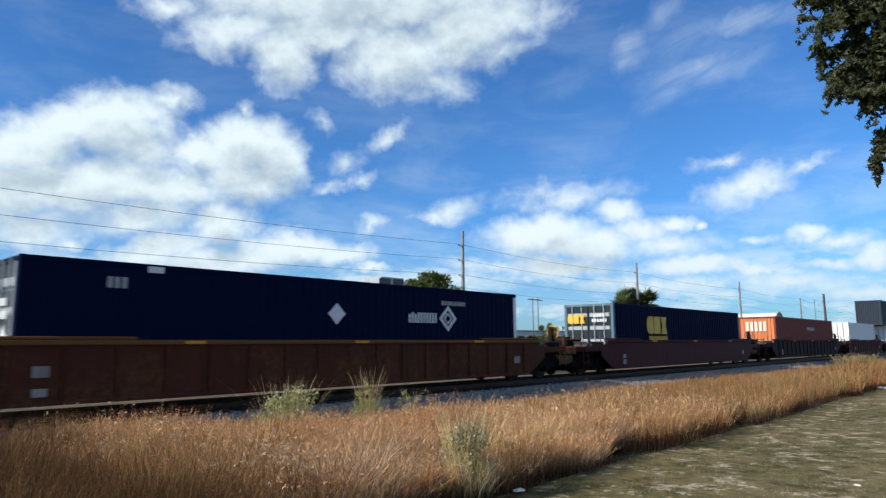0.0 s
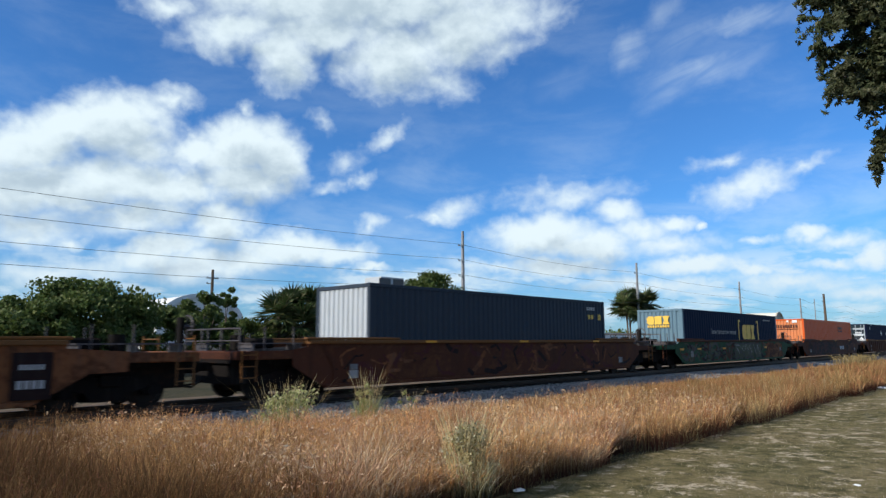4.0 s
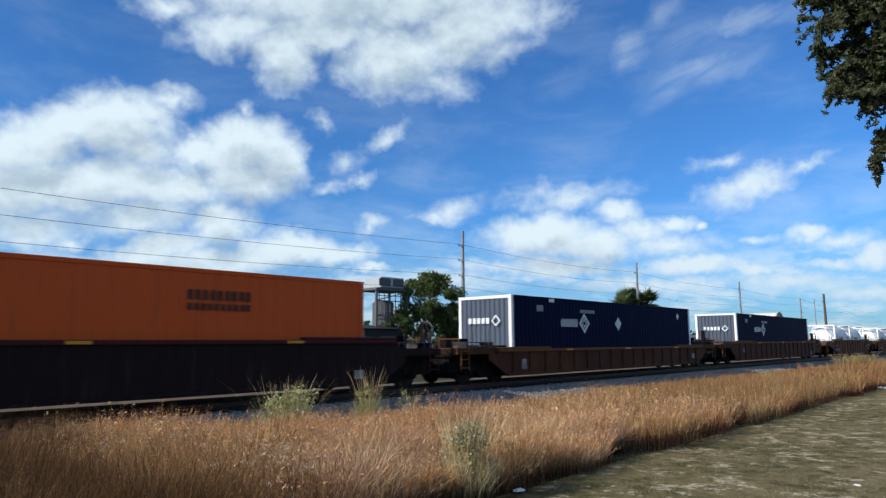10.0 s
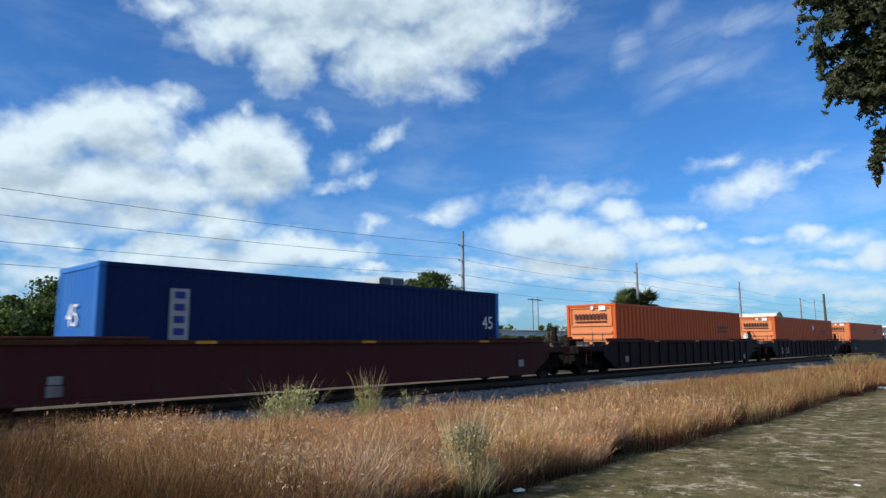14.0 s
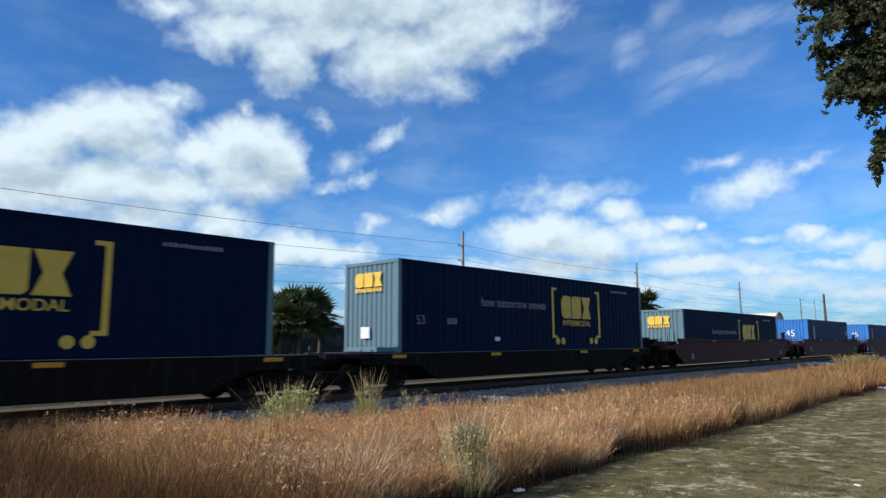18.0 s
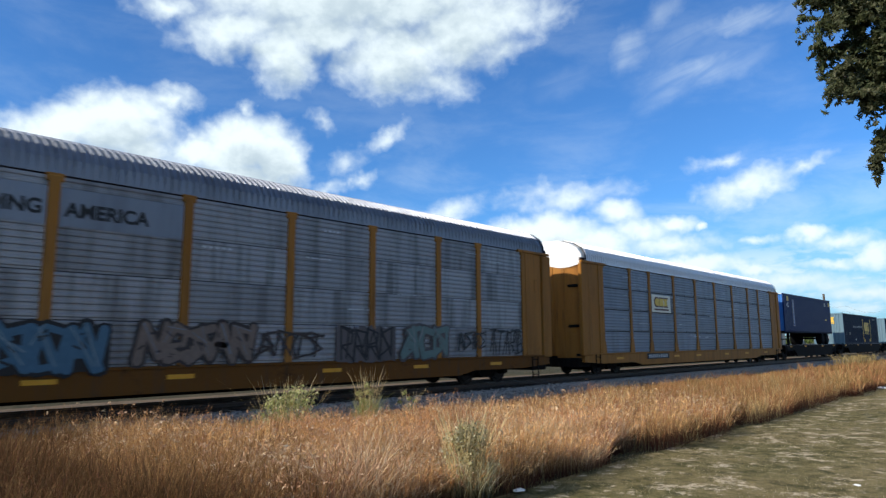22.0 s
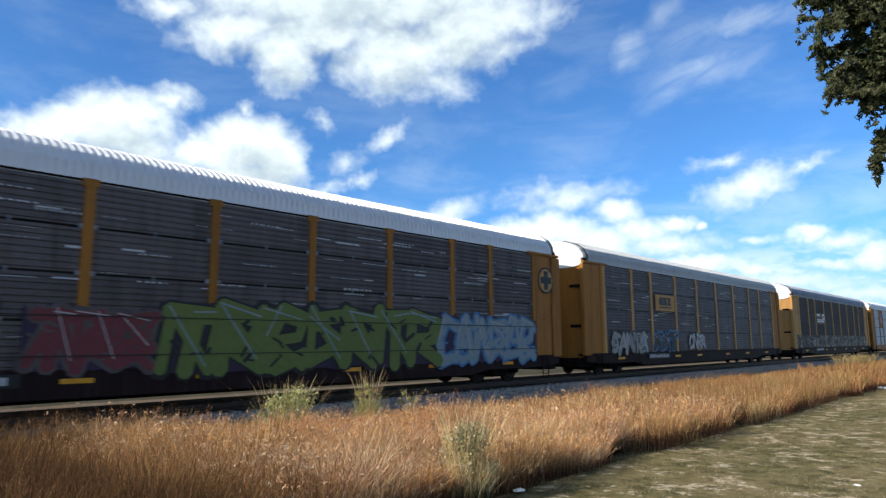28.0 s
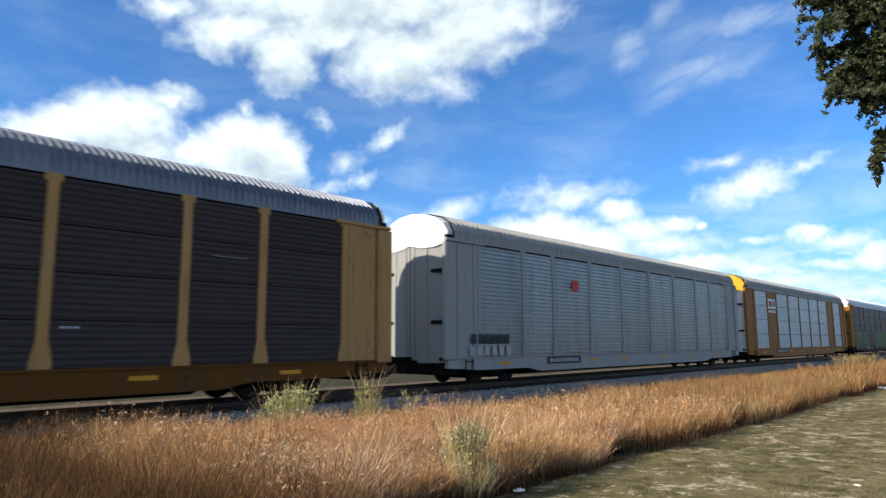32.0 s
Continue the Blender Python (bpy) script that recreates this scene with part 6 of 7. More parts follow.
for x, w, hgt, fi, ed, li, sd, n in ((-8.9, 6.0, 1.7, GRAF_GREEN, MARKBLACK, GRAF_PALE, 51, 5), (-3.9, 2.4, 1.25, GRAF_RED, GALVDARK, MARKGREY, 52, 3), (1.9, 8.8, 1.6, GRAF_GREEN, MARKBLACK, GRAF_PALE, 53, 7), (8.9, 5.2, 1.5, GRAF_PALE, GRAF_BLUE, MARKGREY, 54, 6)):
    graffiti(car, x, 1.5, w, hgt, fi, ed, li, sd, letters=n, back=GRAF_VIOLET)
for z in (1.14, 1.94):
    part("panel_joint", Form().box(-12.6, 11.7, -RW - 0.085, -RW - 0.083, z, z + 0.022), MARKBLACK, car, "dark joint between panels")
car, RW = autorack("ochre yellow car carrier with bright ribbed panels and blank yellow bays", -563.2, CNOCHRE, SILVER, rows=4, rib=0.125, roof_rib=0.26, solid=(1, 7), roof_mat=WARMGREY, hood=HOODYELLOW, door_mat=WHITE, seed=7, joint=0.03, scuffs=12, deep=0.22)
for x in (-8.42, -7.6):
    f = Form().box(-0.38, 0.38, -0.003, 0.003, 0.20, 0.33).box(-0.38, 0.38, -0.003, 0.003, -0.33, -0.20)
    f.box(-0.38, -0.24, -0.003, 0.003, -0.20, 0.20)
    if x > -8:
        f.box(0.24, 0.38, -0.003, 0.003, -0.20, 0.20)
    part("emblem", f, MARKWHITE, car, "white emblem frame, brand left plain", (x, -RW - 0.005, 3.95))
bars(car, -8.0, -RW - 0.005, 3.42, 1.6, 0.16, MARKWHITE, 8, seed=2)
car, RW = autorack("silver-grey car carrier with ribbed silver panels", -591.5, WARMGREY, DULLALU, rows=1, roof_mat=WARMGREY, flared=True, hood=WHITE, end_mat=WARMGREY, seed=8, rib=0.145, roof_rib=0.26, scuffs=20, deep=0.26)
bars(car, -11.0, -RW - 0.058, 1.5, 2.2, 0.32, MARKBLACK, 6, seed=2)
bars(car, -11.0, -RW - 0.058, 1.1, 2.4, 0.3, MARKGREY, 6, seed=3)
bars(car, -5.45, -RW - 0.058, 3.66, 0.52, 0.42, MARKRED, 3, seed=4, gap=0.1, label="small red emblem, worn")
car, RW = autorack("very dark car carrier with dull yellow flared posts", -620.55, DULLYELLOW, SOOTBROWN, rows=4, flared=True, roof_mat=GALV, seed=9, sill_mat=SILLBROWN, scuffs=8, clipped=False, joint=0.03)
# ---- the place ----
def sheet(name, xs, ys, z_of, material, kind="structure", label=""):
    me = bpy.data.meshes.new(name)
    nx = len(xs)
    vs = [(x, y, z_of(x, y)) for y in ys for x in xs]
    fs = [(j * nx + i, j * nx + i + 1, (j + 1) * nx + i + 1, (j + 1) * nx + i) for j in range(len(ys) - 1) for i in range(nx - 1)]
    me.from_pydata(vs, [], fs)
    me.materials.append(material)
    me.polygons.foreach_set("use_smooth", [True] * len(fs))
    return tagged(new(name, me), label, "", "", kind)


def ground_z(x, y):
    t = min(1.0, max(0.0, (y - 4.5) / 6.5))
    near = -0.20 - 0.30 * t * t * (3 - 2 * t)
    if y > 19:
        near = -0.5 + 0.15 * min(1.0, (y - 19) / 4)
    if abs(x) < 200 and y < 60:
        near += 0.05 * noise.noise((x * 0.35, y * 0.35, 1.7)) * (1 if y < 11 or y > 20 else 0.4)
    return near


def rng_of(a, b, step):
    return [a + step * i for i in range(int((b - a) / step) + 1)]


XS = [-4000, -1500, -500, -200, -80, -30] + rng_of(-14, 60, 0.8) + rng_of(61, 150, 1.8) + rng_of(155, 200, 6.0) + [300, 600, 1500, 4000]
YS = [-4000, -1500, -400, -100, -40] + rng_of(-15, 24, 0.6) + rng_of(26, 60, 4.0) + [90, 160, 400, 1500, 4000]
sheet("ground", XS, YS, ground_z, FIELD, label="dry grassy ground reaching to the horizon")
sheet("lawn", rng_of(-12, 150, 0.9), rng_of(-12, 4.6, 0.4), lambda x, y: ground_z(x, y) + 0.015, LAWN, label="short dry lawn with bare sandy patches")
sheet("verge", rng_of(-30, 220, 2.5), rng_of(19.2, 22.4, 0.8), lambda x, y: ground_z(x, y) + 0.03, SAND, label="pale sandy strip beyond the track")

# track
bed = Form().prism([(12.3, -0.62), (13.0, -0.46), (13.9, -0.265), (14.4, -0.25), (17.6, -0.25), (18.1, -0.265), (19.0, -0.46), (19.6, -0.62)], -60, 600, "x")
ballast = tagged(new("ballast", bed.data("ballast", GRAVEL)), "grey crushed stone bed of the track", "", "", "structure")
rnd = np.random.default_rng(4)


def scatter(name, n, xr, yr, z_of, r0, r1, material, label, far=1.0):
    """Loose stones: flattened eight-sided lumps."""
    x = xr[0] + (xr[1] - xr[0]) * rnd.random(n) ** far
    y = rnd.uniform(*yr, n)
    z = np.array([z_of(a, b) for a, b in zip(x, y)])
    r = rnd.uniform(r0, r1, n)
    base = np.array([(1, 0, 0), (-1, 0, 0), (0, 1, 0), (0, -1, 0), (0, 0, 0.7), (0, 0, -0.7)])
    v = base[None] * rnd.uniform(0.65, 1.25, (n, 6, 3)) * r[:, None, None]
    a = rnd.uniform(0, 6.28, n)
    c, s = np.cos(a)[:, None], np.sin(a)[:, None]
    v = np.stack([v[..., 0] * c - v[..., 1] * s, v[..., 0] * s + v[..., 1] * c, v[..., 2]], -1) + np.stack([x, y, z], -1)[:, None]
    tri = np.array([(0, 2, 4), (2, 1, 4), (1, 3, 4), (3, 0, 4), (2, 0, 5), (1, 2, 5), (3, 1, 5), (0, 3, 5)])
    return soup(name, v.reshape(-1, 3), (tri[None] + 6 * np.arange(n)[:, None, None]).reshape(-1, 3), material, label)


def soup(name, v, tri, material, label, uv=None, category="", kind="stuff"):
    """A mesh of very many triangles, straight from arrays."""
    me = bpy.data.meshes.new(name)
    me.vertices.add(len(v))
    me.vertices.foreach_set("co", np.ascontiguousarray(v, dtype=np.float32).ravel())
    me.loops.add(tri.size)
    me.loops.foreach_set("vertex_index", np.ascontiguousarray(tri, dtype=np.int32).ravel())
    me.polygons.add(len(tri))
    me.polygons.foreach_set("loop_start", np.arange(0, tri.size, 3, dtype=np.int32))
    me.update(calc_edges=True)
    if uv is not None:
        lay = me.uv_layers.new(name="UVMap")
        lay.data.foreach_set("uv", np.ascontiguousarray(uv[tri.ravel()], dtype=np.float32).ravel())
    me.materials.append(material)
    return tagged(new(name, me), label, category, "", kind)


def bed_z(x, y):
    return -0.255 if y > 13.9 else -0.255 - 0.205 * (13.9 - y) / 0.9 if y > 13.0 else -0.46 - 0.16 * (13.0 - y) / 0.7


scatter("ballast_stones", 15000, (1.5, 60), (12.35, 15.0), bed_z, 0.025, 0.055, STONE, "loose grey ballast stones", 1.5)
track = thing("track", "worn steel rails on weathered timber ties", "railway track", kind="structure")
for y in (YC - 0.755, YC + 0.755):
    dz = -0.05
    poly = [(y - 0.07, -0.17), (y + 0.07, -0.17), (y + 0.07, -0.15), (y + 0.01, -0.12), (y + 0.01, -0.04), (y + 0.036, -0.03), (y + 0.036, -0.004), (y + 0.028, 0), (y - 0.028, 0), (y - 0.036, -0.004), (y - 0.036, -0.03), (y - 0.01, -0.04), (y - 0.01, -0.12), (y - 0.07, -0.15)]
    part("rail", Form().prism([(a, b + dz) for a, b in poly], -60, 600, "x"), RAILSTEEL, track)
for i in range(150):
    part("tie", lambda: Form().box(-0.11, 0.11, YC - 1.3, YC + 1.3, -0.35, -0.222, 0.012), TIEWOOD, track, "", (-12 + 0.52 * i, 0, 0), key="tie")
f = Form()
for i in range(240):
    f.box(66 + 0.52 * i, 66.22 + 0.52 * i, YC - 1.3, YC + 1.3, -0.35, -0.222)
tagged(part("tie_rest", f, TIEWOOD, track), kind="stuff")


# -- grass --
def grass(name, x, y, height, width, material, label, plume=0.0, lean=(0.05, -0.02), bend=0.35, seed=1, out=None, tone=None):
    """Stalks of three segments standing at x, y; plume: width of the seed head against the stalk's; out: way off their clump's middle."""
    r = np.random.default_rng(seed)
    n = len(x)
    z = np.array([ground_z(a, b) for a, b in zip(x, y)]) - 0.01
    h = height * r.uniform(0.70, 1.06, n)
    w = width * r.uniform(0.7, 1.3, n)
    a = r.uniform(0, 6.283, n)
    side = np.stack([np.cos(a), np.sin(a), np.zeros(n)], -1) * w[:, None]
    tilt = np.stack([lean[0] + r.normal(0, bend * 0.45, n), lean[1] + r.normal(0, bend * 0.45, n), np.zeros(n)], -1)
    if out is not None:
        tilt[:, :2] += out * 1.0
    foot = np.stack([x, y, z], -1)

    def at(q):
        return foot + np.stack([np.zeros(n), np.zeros(n), h * q * (1 - 0.10 * q)], -1) + tilt * (h * q ** 1.8)[:, None]
    rows = [(0.0, 0.5), (0.55, 0.45), (0.80, 0.5 + 0.5 * plume), (1.0, 0.0)]
    pts, vv = [], []
    for q, k in rows:
        if k > 0:
            pts += [at(q) - side * k, at(q) + side * k]
            vv += [q, q]
        else:
            pts.append(at(q))
            vv.append(q)
    v = np.stack(pts, 1)
    tri = np.array([(0, 1, 3), (0, 3, 2), (2, 3, 5), (2, 5, 4), (4, 5, 6)])
    tone = r.random(n) if tone is None else tone
    uv = np.stack([np.tile(tone[:, None], (1, 7)), np.tile(np.array(vv), (n, 1))], -1).reshape(-1, 2)
    ob = soup(name, v.reshape(-1, 3), (tri[None] + 7 * np.arange(n)[:, None, None]).reshape(-1, 3), material, label, uv)
    return ob, at


def plumes(name, at, picks, per, length, width, material, label, seed, tone):
    """Fine hairs that spread from the upper part of some stalks."""
    r = np.random.default_rng(seed)
    k = np.repeat(picks, per)
    n = len(k)
    q = r.uniform(0.62, 1.0, n)
    lo, hi = at(0.6)[k], at(1.0)[k]
    p = lo + (hi - lo) * ((q - 0.6) / 0.4)[:, None]
    d = (hi - lo) / (np.linalg.norm(hi - lo, axis=1)[:, None] + 1e-6) * 0.55 + r.normal(0, 0.7, (n, 3))
    e = p + d * (length * r.uniform(0.5, 1.2, n))[:, None]
    s = r.normal(0, 1, (n, 3))
    s = s / np.linalg.norm(s, axis=1)[:, None] * width
    v = np.stack([p - s, p + s, e], 1).reshape(-1, 3)
    uv = np.stack([np.repeat(tone[k], 3), np.tile((0.7, 0.7, 1.0), n)], -1)
    return soup(name, v, np.arange(3 * n).reshape(-1, 3), material, label, uv)


def strip(n, x0, x1, y0, y1, seed, far=1.0, edge=0.25, clumps=0, wide=0.17):
    """Feet of stalks in clumps: places, heights and the way off the clump's middle."""
    r = np.random.default_rng(seed)
    x = x0 + (x1 - x0) * r.random(n) ** far
    y = r.uniform(y0, y1, n)
    out = np.zeros((n, 2))
    tall = r.uniform(0.7, 1.0, n)
    if clumps:
        cx, cy = x[:clumps].copy(), y[:clumps].copy()
        k = r.integers(0, clumps, n)
        pull = r.random(n) < 0.72
        off = r.normal(0, wide, (n, 2))
        x, y = np.where(pull, cx[k] + off[:, 0], x), np.where(pull, cy[k] + off[:, 1], y)
        out = np.where(pull[:, None], off, 0)
        tall = np.where(pull, (r.uniform(0.72, 1.15, clumps) * np.array([1 + 0.8 * noise.noise((a * 0.9, b * 0.9, 3.1)) for a, b in zip(cx, cy)]))[k] * r.uniform(0.85, 1.05, n), tall * 0.8)
    line = y0 + edge * np.sin(x * 1.3) * np.sin(x * 0.37 + 1) + 0.5 * edge * np.sin(x * 3.1)
    y = np.where(y < line, line + np.abs(r.normal(0, 0.10, n)), y)
    tone = r.random(n)
    if clumps:
        tone = np.where(pull, 0.4 * tone + 0.6 * r.random(clumps)[k], tone)
    return x, y, tall, out, tone


Y0, Y1 = 4.35, 12.5


def grass_height(x, y, tall):
    """Tall by the lawn, lower towards the ballast and lowest where the bank is bare."""
    bare = np.clip((x - 5.5) / 5.0, 0, 1) * np.clip((y - 8.8) / 2.4, 0, 1)
    return (0.66 - 0.006 * (y - Y0)) * tall * (1 - 0.58 * bare) * np.interp(x, (2.5, 5.0), (1.25, 1.0))


x, y, tall, out, tone = strip(170000, 0.2, 24, Y0, Y1, 11, 1.35, 0.25, 2600)
tall = grass_height(x, y, tall)
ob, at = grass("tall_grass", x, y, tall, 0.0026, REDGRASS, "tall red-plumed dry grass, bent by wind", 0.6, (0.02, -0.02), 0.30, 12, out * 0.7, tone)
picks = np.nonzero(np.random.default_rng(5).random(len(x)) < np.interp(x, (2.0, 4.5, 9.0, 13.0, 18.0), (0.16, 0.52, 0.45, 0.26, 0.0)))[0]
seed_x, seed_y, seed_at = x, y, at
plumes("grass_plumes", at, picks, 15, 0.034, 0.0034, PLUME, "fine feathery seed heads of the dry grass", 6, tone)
x, y, tall, out, tone = strip(15000, 3.6, 24, Y0, Y1, 13, 1.25, 0.25, 600, 0.12)
grass("straw_grass", x, y, grass_height(x, y, tall) * 1.0, 0.0022, STRAW, "pale straw stalks among the tall grass", 0.6, (0.04, -0.03), 0.5, 14, out * 0.7)
x, y, tall, out, tone = strip(24000, 3.4, 9.0, 4.4, 7.0, 19, 1.0, 0.25, 260, 0.12)
grass("curly_grass", x, y, grass_height(x, y, tall) * 0.92, 0.0032, CURL, "pale curling dry grass in front of the red grass", 0.3, (0.02, -0.02), 0.8, 20, out * 0.5)
x, y, tall, out, tone = strip(110000, 22, 150, Y0, Y1, 15, 1.7, 0.4, 2600, 0.3)
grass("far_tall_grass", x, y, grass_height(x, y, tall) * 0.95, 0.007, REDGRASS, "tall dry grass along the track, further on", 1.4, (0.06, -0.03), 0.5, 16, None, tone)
x, y, tall, out, tone = strip(90000, 3.5, 30, -0.5, 4.7, 17, 1.3, 0.0, 1500, 0.16)
grass("lawn_blades", x, y, 0.05, 0.004, TURF, "short dry turf", 0.0, (0.1, 0.0), 0.9, 18)


def leaf_cloud(centres, radii, per, size, seed, long=1.6):
    """Small leaves in clumps round the centres."""
    g = np.random.default_rng(seed)
    c = np.repeat(np.array(centres), per, 0)
    rr = np.repeat(np.array(radii), per, 0)
    n = len(c)
    d = g.normal(0, 1, (n, 3))
    d /= np.linalg.norm(d, axis=1)[:, None]
    p = c + d * (rr * g.random(n) ** 0.45)[:, None] * np.array([1, 1, 0.75])
    u = g.normal(0, 1, (n, 3))
    u /= np.linalg.norm(u, axis=1)[:, None]
    w = np.cross(u, g.normal(0, 1, (n, 3)))
    w /= np.linalg.norm(w, axis=1)[:, None]
    s = size * g.uniform(0.6, 1.4, n)
    a, b = u * (s * long * 0.5)[:, None], w * (s * 0.5)[:, None]
    v = np.stack([p - a, p + b, p + a, p - b], 1).reshape(-1, 3)
    tri = (np.array([(0, 1, 2), (0, 2, 3)])[None] + 4 * np.arange(n)[:, None, None]).reshape(-1, 3)
    uv = np.tile(np.array([(0, 0.2), (1, 0.7), (0, 1.0), (1, 0.6)]), (n, 1))
    return v, tri, uv


def under(ob, parent):
    """Make a soup a part."""
    del ob["kind"]
    ob.parent = parent
    return ob


def weed_clump(label, x, y, r, h, stalks, leaves, seed=3, leaf=0.035, material=WEED, dry=7):
    """Leafy lower part with thin straw stalks standing out of it."""
    t = thing("weed_clump", label, "weed", "weeds in the grass")
    g = np.random.default_rng(seed)
    a, d = g.uniform(0, 6.283, stalks), r * np.sqrt(g.random(stalks))
    off = np.stack([d * np.cos(a), d * np.sin(a)], -1)
    ob, at = grass("green_stalk", x + off[:, 0], y + off[:, 1], h * (0.78 - 0.35 * d / r), 0.0045, material, "", 0.2, (0.03, -0.02), 0.5, seed + 1, off * 0.8)
    tagged(under(ob, t), kind="stuff")
    m = max(20, stalks // dry)
    ob, at = grass("straw_stalk", x + off[:m, 0] * 0.7, y + off[:m, 1] * 0.7, h * 1.05, 0.004, STRAW, "pale dry stalks", 0.3, (0.03, -0.02), 0.35, seed + 2, off[:m] * 0.5)
    tagged(under(ob, t), kind="stuff")
    cen = [(x + r * 0.75 * g.normal() * 0.6, y + r * 0.75 * g.normal() * 0.6, ground_z(x, y) + h * g.uniform(0.15, 0.72)) for _ in range(leaves)]
    v, tri, uv = leaf_cloud(cen, [r * 0.33] * leaves, 34, leaf, seed + 3, 2.2)
    under(soup("leaves", v, tri, material, "", uv), t)
    return t


# drooping seed heads, large enough to be told apart
g = np.random.default_rng(91)
k = np.nonzero((seed_x > 3.0) & (seed_x < 13.0) & (seed_y < 10.5))[0]
k = g.choice(k, 17000, replace=False)
v, tri, uv = leaf_cloud(seed_at(0.97)[k], np.full(len(k), 0.030), 4, 0.011, 92, 4.0)
soup("seed_heads", v, tri, CURL, "pale drooping seed heads on the dry grass", uv)
weed_clump("bushy green weed growing by the ballast", 7.35, 10.9, 0.60, 1.35, 820, 38, seed=31)
weed_clump("green weed with straw tips by the ballast", 9.55, 11.1, 0.26, 1.45, 480, 9, seed=33, dry=5)
weed_clump("small green weed by the ballast", 10.9, 11.2, 0.18, 1.0, 110, 9, seed=35)
weed_clump("tall green and straw weed in the red grass", 5.2, 4.5, 0.26, 1.05, 460, 64, seed=37, leaf=0.018, material=PALEWEED, dry=3)
ob, at = grass("grass_tuft", *[np.array([c + 0.8 * q for q in np.random.default_rng(k).normal(0, 0.7, 360)]) for c, k in ((49, 39), (9.5, 40))], 1.15, 0.022, TUFT, "pale tall grass tuft at the end of the strip", 0.2, (0.05, -0.02), 0.75, 41)


# -- trees --
def tree(label, x, y, top, spread, trunk_h, material=LEAF, leaf=0.22, clumps=60, per=70, seed=1, name="tree"):
    g = random.Random(seed)
    z0 = ground_z(x, y) - 0.1
    t = thing(name, label, "tree", at=(x, y, z0))
    H = top - z0
    r = max(0.12, H * 0.028)
    tr = Form()
    pts = [Vector((0, 0, 0))]
    for k in range(1, 5):
        pts.append(Vector((g.uniform(-0.12, 0.12) * H * 0.12 * k, g.uniform(-0.1, 0.1) * H * 0.1 * k, trunk_h * k / 4 + (H * 0.1 if k == 4 else 0))))
    for k in range(4):
        tr.rod(pts[k], pts[k + 1], r * (1 - 0.14 * k), 9, r * (1 - 0.14 * (k + 1)))
    part("trunk", tr, BARK, t)
    cen, rad = [], []
    zc, hz = (trunk_h + H) / 2, (H - trunk_h) / 2
    tips = []
    for k in range(clumps):
        a, q, e = g.uniform(0, 6.283), g.random() ** 0.5, g.uniform(-1, 1)
        wide = math.sqrt(max(0.05, 1 - abs(e) ** 2.2))
        px, py = math.cos(a) * q * wide * spread, math.sin(a) * q * wide * spread
        pz = zc + e * hz * 0.92
        cen.append((px, py, pz))
        rad.append(spread * g.uniform(0.14, 0.30))
        if k % 5 == 0:
            tips.append(Vector((px, py, pz)))
    for tip in tips[:9]:
        a = pts[3] + Vector((0, 0, g.uniform(-0.1, 0.4) * trunk_h * 0.3))
        m = (a + tip) / 2 + Vector((0, 0, 0.08 * H))
        part("limb", Form().rod(a, m, r * 0.42, 6, r * 0.28).rod(m, tip, r * 0.28, 6, r * 0.08), BARK, t)
    v, tri, uv = leaf_cloud(cen, rad, per, leaf, seed + 5)
    ob = soup("crown", v, tri, material, "", uv)
    del ob["kind"]
    ob.parent = t
    return t


def palm(label, x, y, top, seed=1, fronds=26, size=1.5):
    g = random.Random(seed)
    z0 = ground_z(x, y)
    t = thing("palm_tree", label, "palm tree", "palms beyond the track", at=(x, y, z0))
    H = top - z0 - size * 0.5
    part("trunk", Form().rod((0, 0, 0), (0.1, 0, H * 0.5), 0.19, 9, 0.16).rod((0.1, 0, H * 0.5), (0.05, 0.1, H), 0.16, 9, 0.17), BARK, t)
    for i in range(fronds):
        a, e = g.uniform(0, 6.283), g.uniform(-0.9, 1.35)
        d = Vector((math.cos(a) * math.cos(e), math.sin(a) * math.cos(e), math.sin(e)))
        up = Vector((0, 0, 1))
        s = d.cross(up).normalized() if abs(d.z) < 0.98 else Vector((1, 0, 0))
        n = s.cross(d)
        o = Vector((0.05, 0.1, H))
        L = size * g.uniform(0.75, 1.1)
        vs, fs = [], []
        k0 = o + d * L * 0.42
        vs += [tuple(o), tuple(o + s * 0.03), tuple(k0 + s * 0.02), tuple(k0)]
        fs.append((0, 1, 2, 3))
        for j in range(13):
            b = -1.45 + 2.9 * j / 12
            way = (d * math.cos(b) + s * math.sin(b)).normalized()
            tip = k0 + way * L * 0.75 - up * 0.16 * L * g.random() + n * 0.05 * g.uniform(-1, 1)
            q = len(vs)
            sd = way.cross(n).normalized() * 0.05 * L
            vs += [tuple(k0), tuple(k0 + way * L * 0.35 + sd), tuple(tip), tuple(k0 + way * L * 0.35 - sd)]
            fs += [(q, q + 1, q + 2, q + 3)]
        me = bpy.data.meshes.new("frond")
        me.from_pydata(vs, [], fs)
        me.materials.append(PALMLEAF)
        lay = me.uv_layers.new(name="UVMap")
        for li in lay.data:
            li.uv = (0.5, 0.6)
        ob = new("frond", me)
        ob.parent = t
    return t


tree("broad bushy green tree beyond the track", 13.6, 40, 4.75, 3.9, 0.6, clumps=110, per=270, seed=2, leaf=0.15)
tree("low green bush beyond the track", 9.5, 38, 3.6, 2.8, 0.3, clumps=60, per=210, seed=3, leaf=0.13, name="bush")
tree("dark green bush beyond the track", 18.8, 42, 3.6, 2.6, 0.3, clumps=60, per=210, seed=4, leaf=0.14, name="bush")
tree("slender leafy tree with upright shoots", 22.2, 43, 4.9, 2.0, 0.6, clumps=55, per=180, seed=5, leaf=0.15)
